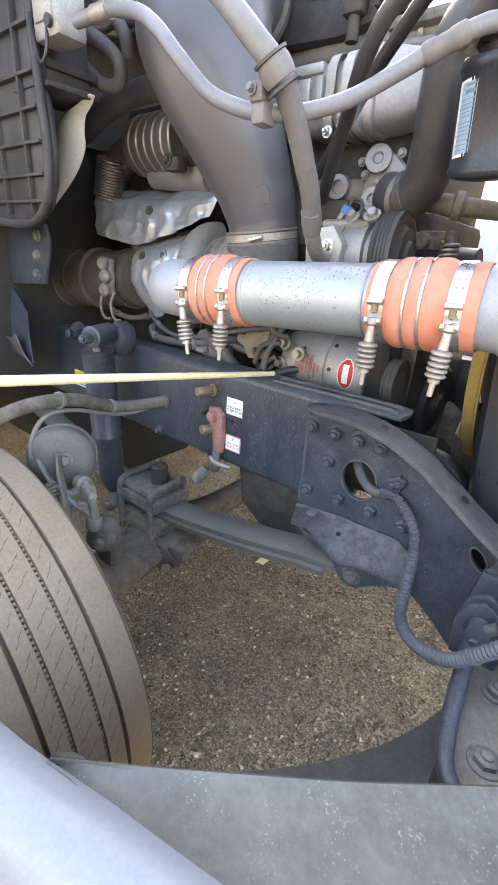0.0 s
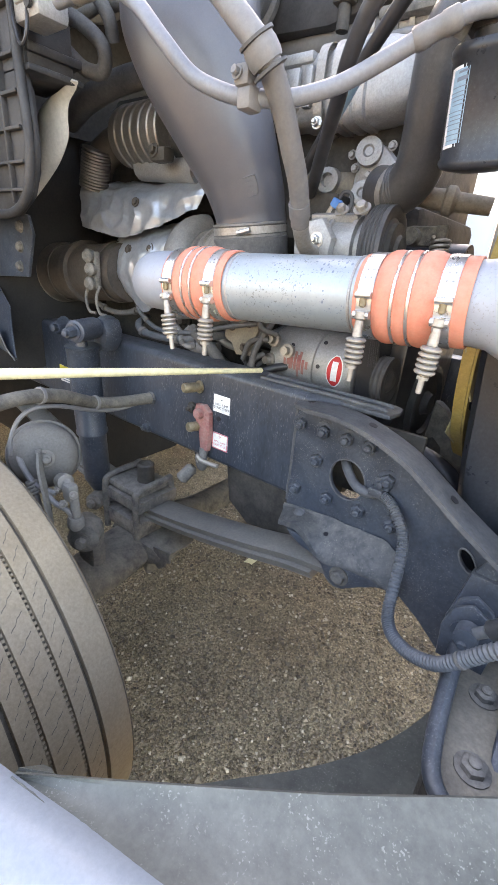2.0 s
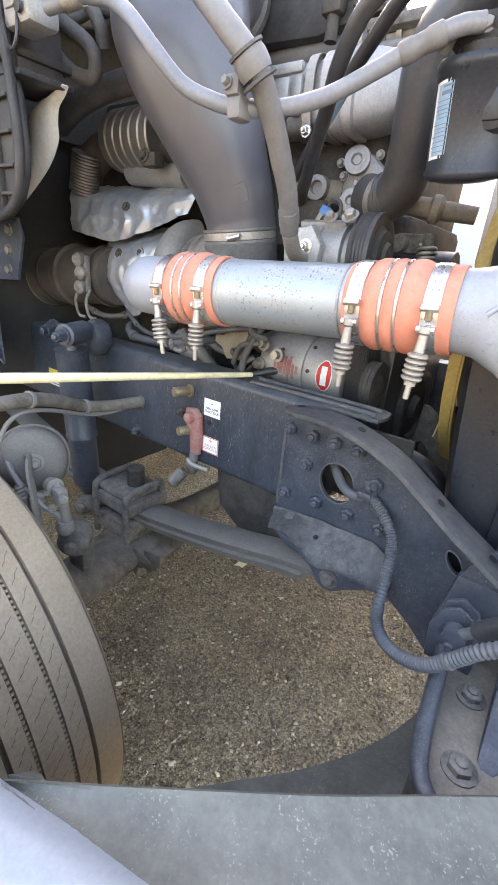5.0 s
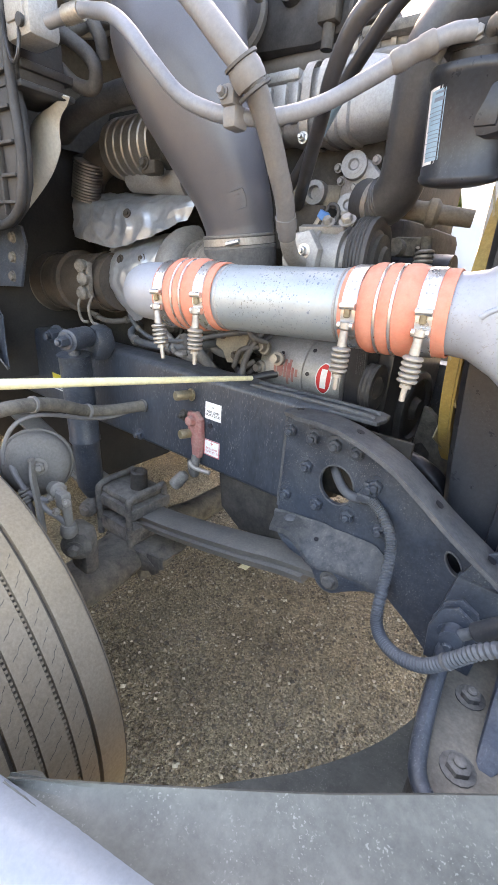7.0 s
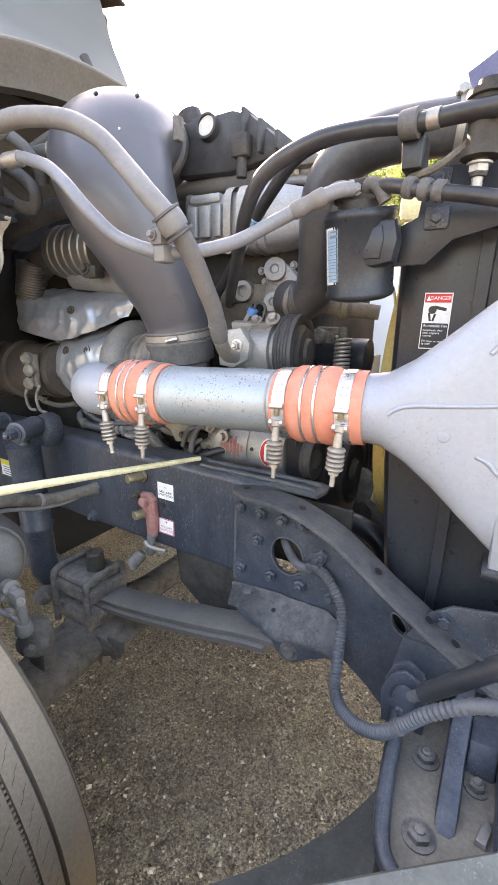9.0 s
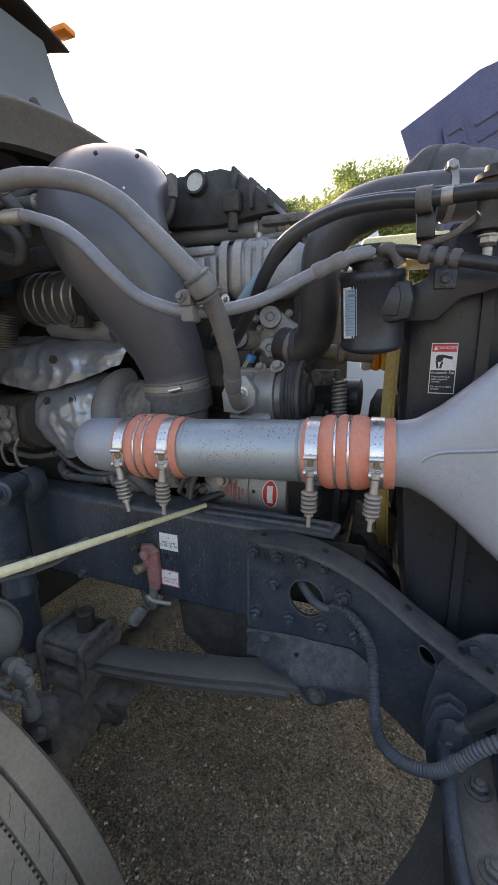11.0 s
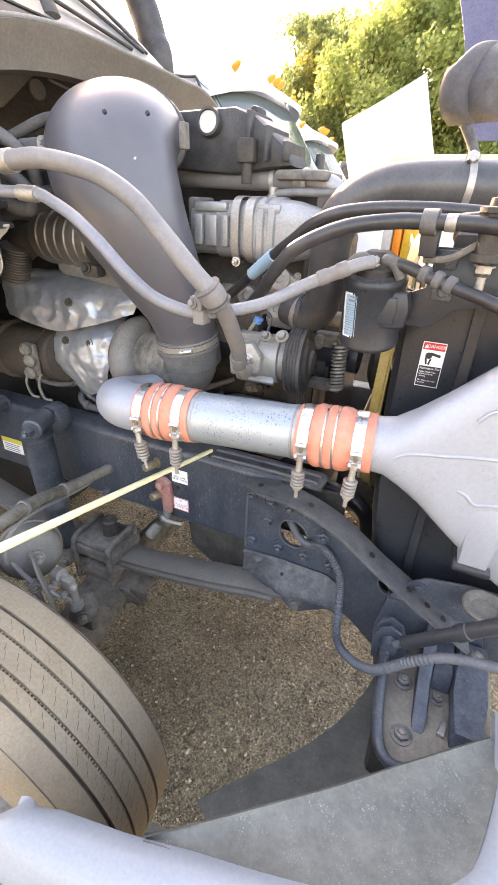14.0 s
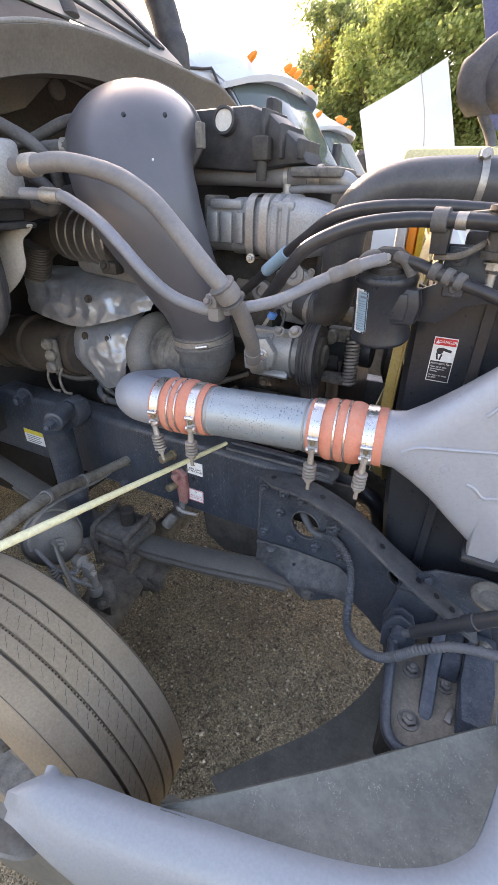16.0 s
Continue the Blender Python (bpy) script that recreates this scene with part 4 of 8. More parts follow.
    bolt(bm, top + Vector((0.021, -0.052, 0)), (0.35, -1, 0), 0.017, 0.03, 1.5, 0.012)
    part("bolt", bm, "bracket", t)
    bm = bm_new()
    prism(bm, [(-1.24, 1.12), (-1.19, 1.12), (-1.16, 1.155), (-1.155, 1.19), (-1.17, 1.225), (-1.205, 1.235), (-1.235, 1.22)], 0.82, 0.889, "y", 0.016)
    part("mount", bm, "bracket", t)
    bm = bm_new()
    lathe([(0, 0.022), (0.004, 0.032), (0.09, 0.032), (0.094, 0.022)], b + Vector((0.03, -0.05, -0.03)), b + Vector((-0.02, 0.06, -0.03)), 18, bm)
    bolt(bm, b + Vector((0.03, -0.052, -0.03)), (0.4, -1, 0), 0.016, 0.016)
    part("lower_eye", bm, "cast", t)
    bm = sweep(bm_new(), curve([b + Vector((0, 0, -0.03)), (-1.2, 0.86, 0.57), (-1.17, 0.88, 0.62)], 5), 0.035, 12)
    part("lower_arm", bm, "cast", t)


shock()


# ---- wheel and brake ----
def steer_wheel():
    c, R, yo, yi = Vector((-0.925, 0, 0.507)), 0.507, 0.065, 0.352
    t = thing("steer_wheel", "dusty brown ribbed steer tyre of a truck on its wheel", "wheel", at=(c.x, 0.2, 0.0))
    a, b = (c.x, yo, c.z), (c.x, yi, c.z)
    w = yi - yo

    def crown(s):
        u = (s / w) * 2 - 1
        return R - 0.010 * u * u - (0.035 * max(0, (abs(u) - 0.86) / 0.14) ** 2)

    # ribs, and grooves between them
    grooves = [0.072, 0.112, 0.166, 0.208]
    half = [0.0045, 0.0042, 0.0042, 0.0045]
    prof = [(0.0, 0.30), (-0.012, 0.36), (-0.016, 0.40), (-0.010, 0.445), (0.0, R - 0.035), (0.006, crown(0.006))]
    edges = [0.006]
    for g, h in zip(grooves, half):
        edges += [g - h, g + h]
    edges.append(w - 0.006)
    for i in range(0, len(edges), 2):
        s0, s1 = edges[i], edges[i + 1]
        n = 6
        for k in range(n + 1):
            s = s0 + (s1 - s0) * k / n
            prof.append((s, crown(s)))
        if i + 2 < len(edges):
            prof += [(s1 + 0.0012, crown(s1) - 0.012), (edges[i + 2] - 0.0012, crown(s1) - 0.012)]
    prof += [(w, R - 0.035), (w + 0.010, 0.445), (w + 0.016, 0.40), (w + 0.012, 0.36), (w, 0.30), (0.0, 0.30)]
    tyre = part("tyre", lathe(prof, a, b, 160, None, False), "tyre", t, angle=25)
    # groove floors, coloured darker for the shade down in the grooves
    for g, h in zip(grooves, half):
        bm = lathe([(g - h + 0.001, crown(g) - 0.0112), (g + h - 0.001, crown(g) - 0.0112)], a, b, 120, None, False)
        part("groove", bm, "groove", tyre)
    # small stone-ejector teeth in the two middle grooves
    for g in grooves[1:3]:
        bm = bm_new()
        for k in range(300):
            an = 2 * math.pi * k / 300
            m = Matrix.Translation((c.x, yo + g, c.z)) @ Matrix.Rotation(an, 4, "Y") @ Matrix.Translation((0, 0, crown(g) - 0.0105))
            vs = [bm.verts.new(m @ Vector(p)) for p in ((-0.003, -0.003, 0), (0.003, -0.003, 0), (0.003, 0.003, 0), (-0.003, 0.003, 0), (-0.0025, -0.0025, 0.0055), (0.0025, -0.0025, 0.0055), (0.0025, 0.0025, 0.0055), (-0.0025, 0.0025, 0.0055))]
            for f in ((4, 5, 6, 7), (0, 1, 5, 4), (1, 2, 6, 5), (2, 3, 7, 6), (3, 0, 4, 7)):
                bm.faces.new([vs[i] for i in f])
        tagged(part("ejector_teeth", bm, "tyre", tyre, smooth=False), kind="stuff")
    # sipes: fine zigzag cuts across the three middle ribs, and a fine line near each shoulder, all flat dark strips
    # that paint the shade in the cuts
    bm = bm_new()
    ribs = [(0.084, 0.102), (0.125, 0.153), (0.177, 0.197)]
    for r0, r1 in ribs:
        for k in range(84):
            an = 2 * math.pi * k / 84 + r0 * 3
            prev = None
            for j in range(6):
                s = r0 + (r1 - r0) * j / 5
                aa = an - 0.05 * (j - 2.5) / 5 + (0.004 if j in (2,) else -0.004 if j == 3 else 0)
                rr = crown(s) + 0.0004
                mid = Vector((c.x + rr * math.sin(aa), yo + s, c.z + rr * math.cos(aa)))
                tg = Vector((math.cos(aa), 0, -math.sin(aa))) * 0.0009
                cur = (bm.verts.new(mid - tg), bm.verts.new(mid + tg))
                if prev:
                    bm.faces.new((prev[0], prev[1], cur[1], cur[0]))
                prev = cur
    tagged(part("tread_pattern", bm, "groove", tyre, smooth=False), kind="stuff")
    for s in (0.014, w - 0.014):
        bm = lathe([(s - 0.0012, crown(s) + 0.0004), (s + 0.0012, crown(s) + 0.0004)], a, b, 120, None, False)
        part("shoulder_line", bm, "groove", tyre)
    # wheel disc
    bm = lathe([(0.0, 0.30), (0.004, 0.285), (0.05, 0.275), (0.09, 0.26), (0.10, 0.18), (0.06, 0.14), (0.055, 0.06), (0.03, 0.05), (0.02, 0.001)], a, b, 60, None, False)
    part("wheel_disc", bm, "cast", t)
    bm = lathe([(0.13, 0.21), (0.14, 0.235), (w + 0.03, 0.235), (w + 0.04, 0.2), (w + 0.04, 0.05)], a, b, 50)
    part("brake_drum", bm, "darkcast", t)
    return t


wheel = steer_wheel()
# unseen far wheel, added to keep sun off the ground below
copy_thing(wheel, Matrix.Translation((0, 2.34, 0)))


def brake_chamber():
    t = thing("brake_chamber", "dusty grey round brake chamber with air line and bracket", "brake chamber", at=(-0.95, 0.47, 0.8))
    f, d = Vector((-0.968, 0.487, 0.920)), Vector((0.86, -0.40, 0.26)).normalized()
    a = f - d * 0.15
    bm = lathe([(0, 0.02), (0.006, 0.05), (0.02, 0.078), (0.045, 0.088), (0.062, 0.089), (0.084, 0.089), (0.115, 0.086), (0.132, 0.078), (0.145, 0.060), (0.15, 0.03)], a, a + d, 40)
    can = part("can", bm, "chamber", t)
    part("clamp_band", lathe([(0.066, 0.089), (0.066, 0.095), (0.070, 0.097), (0.078, 0.097), (0.082, 0.095), (0.082, 0.089)], a, a + d, 40), "chamber", can)
    bm = bm_new()
    bolt(bm, f + d * 0.006, d, 0.0155, 0.018, 1.5, 0.016)
    part("stud", bm, "leaf", can)
    # flat strap that starts at the stud and bends down behind the tyre
    line = curve([(-0.985, 0.475, 0.945), (-0.955, 0.468, 0.945), (-0.92, 0.45, 0.915), (-0.885, 0.44, 0.855), (-0.86, 0.43, 0.77), (-0.845, 0.42, 0.68)], 6)
    part("strap", sheet(bm_new(), [[p + Vector((s * 0.017, -s * 0.013 + 0.008 * (1 - abs(s)), 0.4 * s * 0.012)) for s in (-1, -0.5, 0.5, 1)] for p in line], 0.007), "leaf", t)
    # push rod clevis and its fittings
    bm = sweep(bm_new(), curve([(-0.91, 0.49, 0.875), (-0.87, 0.487, 0.885), (-0.845, 0.485, 0.865), (-0.838, 0.485, 0.815), (-0.845, 0.488, 0.765)], 6), 0.012, 12)
    lathe([(0, 0.02), (0.03, 0.022), (0.036, 0.014)], (-0.905, 0.49, 0.878), (-0.87, 0.487, 0.885), 14, bm)
    lathe([(0, 0.018), (0.012, 0.022), (0.03, 0.022), (0.04, 0.015)], (-0.84, 0.485, 0.80), (-0.845, 0.486, 0.755), 14, bm)
    box(bm, (-0.868, 0.468, 0.845), (-0.832, 0.498, 0.892), 0.008)
    part("slack_adjuster", bm, "leaf", t)
    for p in ((-0.888, 0.472, 0.866), (-0.858, 0.465, 0.838), (-0.826, 0.478, 0.872)):
        bm = bm_new()
        bolt(bm, p, (0.7, -0.6, 0.1), 0.008, 0.010, 1.4, 0.008)
        part("nut", bm, "dullsteel", t)
    for pts, r in ((((-1.02, 0.44, 0.93), (-0.975, 0.432, 0.905), (-0.935, 0.435, 0.878), (-0.905, 0.445, 0.868), (-0.88, 0.46, 0.862)), 0.0075), (((-0.94, 0.432, 0.885), (-0.92, 0.43, 0.84), (-0.905, 0.43, 0.78), (-0.885, 0.43, 0.71)), 0.0085), (((-0.905, 0.445, 0.868), (-0.875, 0.45, 0.842), (-0.85, 0.465, 0.825), (-0.842, 0.48, 0.80)), 0.007)):
        part("air_line", sweep(bm_new(), curve(pts, 8), r, 8), "greyhose", t)
    part("air_line_coil", helix((-0.945, 0.432, 0.882), (-0.925, 0.43, 0.850), 0.012, 0.0042, 4), "leaf", t)


brake_chamber()


def loom():
    t = thing("wiring_loom", "dusty grey sleeved wiring loom entering the frame rail", "cable", at=(-1.04, 0.87, 1.0))
    part("sleeve", tube([(-1.022, 0.895, 0.992), (-1.032, 0.85, 0.992), (-1.05, 0.78, 0.992), (-1.052, 0.69, 1.01), (-1.015, 0.58, 1.06), (-0.995, 0.50, 1.082), (-0.99, 0.42, 1.085), (-1.01, 0.35, 1.06), (-1.03, 0.30, 1.01)], 0.0185, 8), "dustiron", t)
    part("thin_wire", tube([(-1.03, 0.88, 0.985), (-1.045, 0.78, 0.972), (-1.04, 0.69, 0.988), (-1.0, 0.56, 1.04), (-0.985, 0.48, 1.055), (-0.99, 0.44, 1.03), (-1.0, 0.42, 0.98), (-1.0, 0.415, 0.94)], 0.006, 8, 8), "greyhose", t)
    for p, q in (((-0.996, 0.503, 1.082), (-1.001, 0.525, 1.077)), ((-1.051, 0.694, 1.008), (-1.053, 0.715, 1.004))):
        part("cable_tie", lathe([(0, 0.02), (0, 0.023), (0.008, 0.023), (0.008, 0.02)], p, q, 16), "greyhose", t)


loom()


def conduit():
    t = thing("corrugated_conduit", "grey corrugated plastic conduit hanging from the bracket", "conduit", at=(-0.2, 0.86, 1.0))
    inner = tube([(-0.335, 0.93, 1.015), (-0.30, 0.885, 1.0), (-0.265, 0.856, 0.985), (-0.235, 0.845, 0.980), (-0.205, 0.845, 0.988)], 0.0115, 8)
    part("inner_tube", inner, "conduit", t)
    line = curve([(-0.215, 0.846, 0.986), (-0.190, 0.842, 0.990), (-0.158, 0.828, 0.976), (-0.124, 0.805, 0.947), (-0.110, 0.785, 0.914), (-0.101, 0.755, 0.872), (-0.091, 0.71, 0.834), (-0.079, 0.685, 0.816), (-0.055, 0.66, 0.812), (-0.017, 0.635, 0.823), (0.026, 0.614, 0.854), (0.061, 0.605, 0.901), (0.10, 0.60, 0.955), (0.17, 0.60, 1.01), (0.28, 0.59, 1.05)], 16)
    rad = [0.0128 if k % 2 else 0.0106 for k in range(len(line))]
    part("conduit", sweep(bm_new(), line, rad, 14), "conduit", t, "blue-grey corrugated conduit")
    bm = bm_new()
    box(bm, (-0.222, 0.828, 0.984), (-0.190, 0.858, 1.004), 0.004)
    box(bm, (-0.215, 0.838, 1.002), (-0.180, 0.86, 1.030), 0.004)
    box(bm, (-0.205, 0.826, 1.008), (-0.192, 0.842, 1.024), 0.003)
    part("clip", bm, "bracket", t)
    for p, q in (((-0.214, 0.846, 0.986), (-0.20, 0.8445, 0.9885)), ((0.055, 0.606, 0.892), (0.064, 0.6045, 0.906))):
        part("cable_tie", lathe([(0, 0.0125), (0, 0.0142), (0.006, 0.0142), (0.006, 0.0125)], p, q, 16), "rubber", t)


conduit()


# ---- bumper corner ----
OUT = [(-0.536, -0.005), (-0.46, 0.004), (-0.358, 0.022), (-0.28, 0.037), (-0.146, 0.070), (-0.048, 0.094), (0.044, 0.119), (0.132, 0.152), (0.225, 0.207), (0.285, 0.29), (0.318, 0.42), (0.328, 0.58)]


def bumper():
    t = thing("bumper_corner", "light grey painted bumper corner with a dark splash panel inside", "bumper", at=(-0.1, 0.1, 0.3))
    line = curve([(x, y, 0.93) for x, y in OUT], 8)
    rows = []
    n = len(line)
    for i, p in enumerate(line):
        d = (line[min(i + 1, n - 1)] - line[max(i - 1, 0)]).normalized()
        o = Vector((d.y, -d.x, 0))
        row = []
        tip = min(1.0, i / 7)
        for off, z in ((-0.046, 0.900), (-0.043, 0.921), (-0.03, 0.932), (0.0, 0.936), (0.025, 0.925), (0.043, 0.90), (0.052, 0.86), (0.06, 0.80), (0.068, 0.72), (0.066, 0.60), (0.05, 0.50)):
            # blunt end: a raised ear at the inner corner, a notch beside it, the outer corner rounded off
            inside = (0.90, 0.96, 1.0, 1.0, 0.96, 0.90, 0.86, 0.86, 0.88, 0.92, 0.96)[i] if i < 11 else 1.0
            q = p + o * (off * inside if off < 0.01 else off * min(1.0, 0.68 + i / 40))
            if i < 8:
                q += d * (0.026 * max(-1.0, min(1.0, -off / 0.03)) + (0.014 if off > 0.047 else 0)) * (8 - i) / 8
            zlo = max(0.5, 0.872 - 0.0125 * max(0, i - 3))
            if z < 0.9:
                z = zlo + (z - 0.5) / 0.4 * (0.9 - zlo)
            row.append((q.x, q.y, z - 0.02 * (1 - tip) ** 2 * (off > -0.035)))
        rows.append(row)
    part("skin", sheet(bm_new(), rows, 0.005), "bumper", t)
    # dark panel, its straight inner edge folded down
    inner = [(-0.28, 0.084), (-0.17, 0.167), (-0.08, 0.236), (0.0, 0.298), (0.085, 0.369), (0.157, 0.428), (0.27, 0.52)]
    outer = [(-0.276, 0.078), (-0.158, 0.100), (-0.06, 0.124), (0.032, 0.149), (0.119, 0.184), (0.225, 0.25), (0.30, 0.50)]
    bm = bm_new()
    rows = []
    ic, oc = curve([(x, y, 0) for x, y in inner], 8), curve([(x, y, 0) for x, y in outer], 8)
    for a, b in zip(ic, oc):
        rows.append([(a.x + 0.012, a.y - 0.008, 0.86), (a.x, a.y, 0.921), (a.x + 0.003, a.y - 0.004, 0.9265)] + [(a.x + (b.x - a.x) * s, a.y + (b.y - a.y) * s, 0.927 - 0.012 * math.sin(math.pi * s)) for s in (0.15, 0.4, 0.7, 1.0)])
    sheet(bm, rows, 0.004)
    part("splash_panel", bm, "panel", t, "dusty dark grey splash panel with white flecks")
    # small lamp pocket below the tip
    rows = []
    for p in [Vector((-0.66, -0.025, 0.93)), Vector((-0.60, -0.015, 0.93))] + line[:44]:
        rows.append([(p.x, p.y + 0.0, 0.752), (p.x, p.y - 0.022, 0.748), (p.x, p.y - 0.035, 0.72), (p.x, p.y - 0.05, 0.62), (p.x, p.y - 0.04, 0.48), (p.x, p.y, 0.36)])
    part("lower_valance", sheet(bm_new(), rows, 0.005), "valance", t, "dusty olive grey lower bumper plastic")
    bm = lathe([(0, 0.028), (0.005, 0.032), (0.010, 0.028), (0.011, 0.001)], (0, 0, 0), (0, 0, 1), 24)
    bmesh.ops.transform(bm, matrix=pose(-0.585, -0.058, 0.742, -20, 0, 6) @ Matrix.Diagonal((2.6, 1.0, 1.0, 1.0)), verts=bm.verts)
    part("lamp_pocket", bm, "valance", t)


bumper()


def bumper_mount():
    t = thing("bumper_mount", "dark cast bumper mounting bracket with bolts and ribs", "bracket", at=(0.15, 0.6, 0.7))

    def pad(outline, lo, hi, name, material, bevel=0.006, label=""):
        bm = bm_new()
        prism(bm, outline, lo, hi, "z", bevel)
        return part(name, bm, material, t, label)

    pad([(0.050, 0.80), (0.062, 0.50), (0.085, 0.455), (0.125, 0.447), (0.22, 0.50), (0.31, 0.545), (0.315, 0.80)], 0.775, 0.806, "base", "tan", 0.010, "dusty tan base of the bracket")
    # raised rim along the outer side
    bm = sweep(bm_new(), curve([(0.034, 0.80, 0.845), (0.046, 0.66, 0.828), (0.060, 0.52, 0.815), (0.078, 0.458, 0.810), (0.12, 0.442, 0.808), (0.20, 0.482, 0.808)], 8), [(0.016, 0.026), (0.014, 0.022), (0.013, 0.018), (0.012, 0.014), (0.010, 0.010)], 12)
    part("rim", bm, "bracket", t)
    # tapered middle rib and the raised slab beside it
    bm = bm_new()
    prism(bm, [(0.535, 0.806), (0.56, 0.822), (0.66, 0.836), (0.72, 0.885), (0.80, 0.91), (0.80, 0.80)], 0.132, 0.166, "x", 0.009)
    part("rib", bm, "bracket", t)
    bm = bm_new()
    prism(bm, [(0.53, 0.806), (0.55, 0.842), (0.64, 0.856), (0.78, 0.88), (0.80, 0.80)], 0.214, 0.29, "x", 0.010)
    part("slab", bm, "bracket", t)
    bm = bm_new()
    prism(bm, [(0.66, 0.80), (0.69, 0.852), (0.80, 0.87), (0.80, 0.80)], 0.166, 0.214, "x", 0.006)
    part("web", bm, "bracket", t)
    for x, y, z, r in ((0.116, 0.515, 0.806, 0.017), (0.104, 0.651, 0.806, 0.016), (0.187, 0.641, 0.806, 0.013), (0.258, 0.745, 0.876, 0.015)):
        bm = bm_new()
        bolt(bm, (x, y, z), (0, 0, 1), r, 0.012, 1.5, 0.006)
        part("bolt", bm, "cast", t)
    bm = bm_new()
    prism(bm, [(0.190, 0.548), (0.205, 0.545), (0.212, 0.575), (0.206, 0.592), (0.198, 0.578)], 0.806, 0.818, "z", 0.003)
    part("torn_shim", bm, "dullsteel", t, "small torn pale metal shim")
    bm = bm_new()
    prism(bm, [(0.03, 0.64), (0.06, 0.62), (0.26, 0.66), (0.30, 0.80), (0.26, 0.93), (0.02, 0.93), (0.0, 0.80)], 0.79, 0.815, "y", 0.004)
    part("back_plate", bm, "bracket", t)
    # ear that carries the strut's pin
    ear = [(0.012, 0.80), (0.006, 0.87), (0.020, 0.915), (0.045, 0.932), (0.075, 0.915), (0.095, 0.86), (0.09, 0.80)]
    for y0 in (0.694, 0.722):
        bm = bm_new()
        prism(bm, ear, y0, y0 + 0.010, "y", 0.003)
        part("ear", bm, "bracket", t)
    bm = bm_new()
    bolt(bm, (0.044, 0.693, 0.878), (0.1, -1, -0.1), 0.015, 0.026, 1.5, 0.010)
    part("strut_pin", bm, "bracket", t)


bumper_mount()


def strut():
    t = thing("hood_strut", "black gas strut pinned to the bumper mount", "strut", at=(0.04, 0.63, 0.94))
    a, b = Vector((0.050, 0.676, 0.886)), Vector((0.188, 0.64, 1.061))
    part("eye", lathe([(0, 0.012), (0.002, 0.02), (0.03, 0.02), (0.032, 0.012)], a + Vector((0, -0.016, 0)), a + Vector((0, 0.02, 0)), 18), "bracket", t)
    part("rod", lathe([(0, 0.010), (0.06, 0.010)], a, b, 14), "conduit", t)
    part("cylinder", lathe([(0.045, 0.012), (0.05, 0.0165), (0.205, 0.0165), (0.207, 0.020), (0.235, 0.020), (0.237, 0.0172), (0.5, 0.0172)], a, b, 20), "gloss", t)


strut()


def air_dam():
    t = thing("air_dam", "dark rubber air dam hanging under the bumper mount", "air dam", at=(0, 0.6, 0.5))
    bm = bm_new()
    edge = curve([(0.055, 0.86, 0.60), (0.03, 0.74, 0.595), (-0.02, 0.62, 0.59), (-0.10, 0.50, 0.585), (-0.20, 0.39, 0.58), (-0.30, 0.28, 0.575)], 6)
    rows = [[(p.x, p.y, p.z), (p.x + 0.02, p.y - 0.015, p.z + 0.01), (p.x + 0.09, p.y - 0.05, p.z + 0.02), (p.x + 0.2, p.y - 0.1, p.z + 0.06)] for p in edge]
    sheet(bm, rows, 0.006)
    part("flap", bm, "panel", t)
    bm = bm_new()
    box(bm, (0.06, 0.50, 0.60), (0.25, 0.75, 0.78), 0.02)
    part("core", bm, "darkcast", t)


air_dam()


# ---- charge air pipe ----
PA, PB = Vector((-0.905, 0.690, 1.375)), Vector((-0.06, 0.762, 1.409))
PD = (PB - PA).normalized()


def on_pipe(x, up=0.0, out=0.0):
    """A point on the pipe's axis at x, moved up and outwards across it."""
    p = PA + PD * ((x - PA.x) / PD.x)
    return p + Vector((0, -out, up))


def spring_clamp(parent, x, lean):
    """A band with a tongue plate, a T-bolt and a stack of spring coils; lean: how far the bolt swings along the pipe."""
    p = on_pipe(x)
    r = 0.0696
    c = part("band", band(p - PD * 0.0125, p + PD, r, 0.025, 0.0016), "steel", parent, "bright steel clamp band")
    v = PD.cross(Vector((0, 0, 1))).normalized()
    if v.y > 0:
        v = -v
    u = Vector((0, 0, 1))

    def on(an, k, along=0.0):
        """A place round the pipe: an degrees up from straight outwards."""
        return p + v * (k * math.cos(radians(an))) + u * (k * math.sin(radians(an))) + PD * along

    rows = [[on(an, r + 0.0034, a) for a in (-0.0105, -0.008, 0.008, 0.0105)] for an in range(6, 67, 6)]
    plate = part("tongue", sheet(bm_new(), rows, 0.0016), "steel", c)
    bm = bm_new()
    for an in (26, 37):
        for a in (-0.0045, 0.0045):
            lathe([(0, 0.0016), (0.0006, 0.0012)], on(an, r + 0.0036, a), on(an, r + 0.05, a), 8, bm)
    part("spot_weld", bm, "dullsteel", plate)
    bm = lathe([(0, 0.0055), (0.025, 0.0055)], on(4, r + 0.006, -0.0125), on(4, r + 0.006, 0.0125), 12)
    lathe([(0, 0.0065), (0.027, 0.0065)], on(-20, r + 0.006, -0.0135), on(-20, r + 0.006, 0.0135), 12, bm)
    part("saddle", bm, "steel", c)
    bm = lathe([(0, 0.003), (0.002, 0.0055), (0.022, 0.0055), (0.024, 0.003)], on(8, r + 0.006), on(-20, r + 0.0065), 12)
    part("hook", bm, "brass", c)
    a = on(-20, r + 0.008)
    d = Vector((lean, -0.02, -1)).normalized()
    bm = lathe([(-0.006, 0.009), (0.004, 0.0095), (0.007, 0.0065), (0.033, 0.0085), (0.034, 0.005), (0.088, 0.0048), (0.108, 0.0048), (0.109, 0.0035)], a, a + d, 14)
    part("t_bolt", bm, "dullsteel", c)
    bm = bm_new()
    for k in range(5):
        s = 0.035 + 0.0088 * k
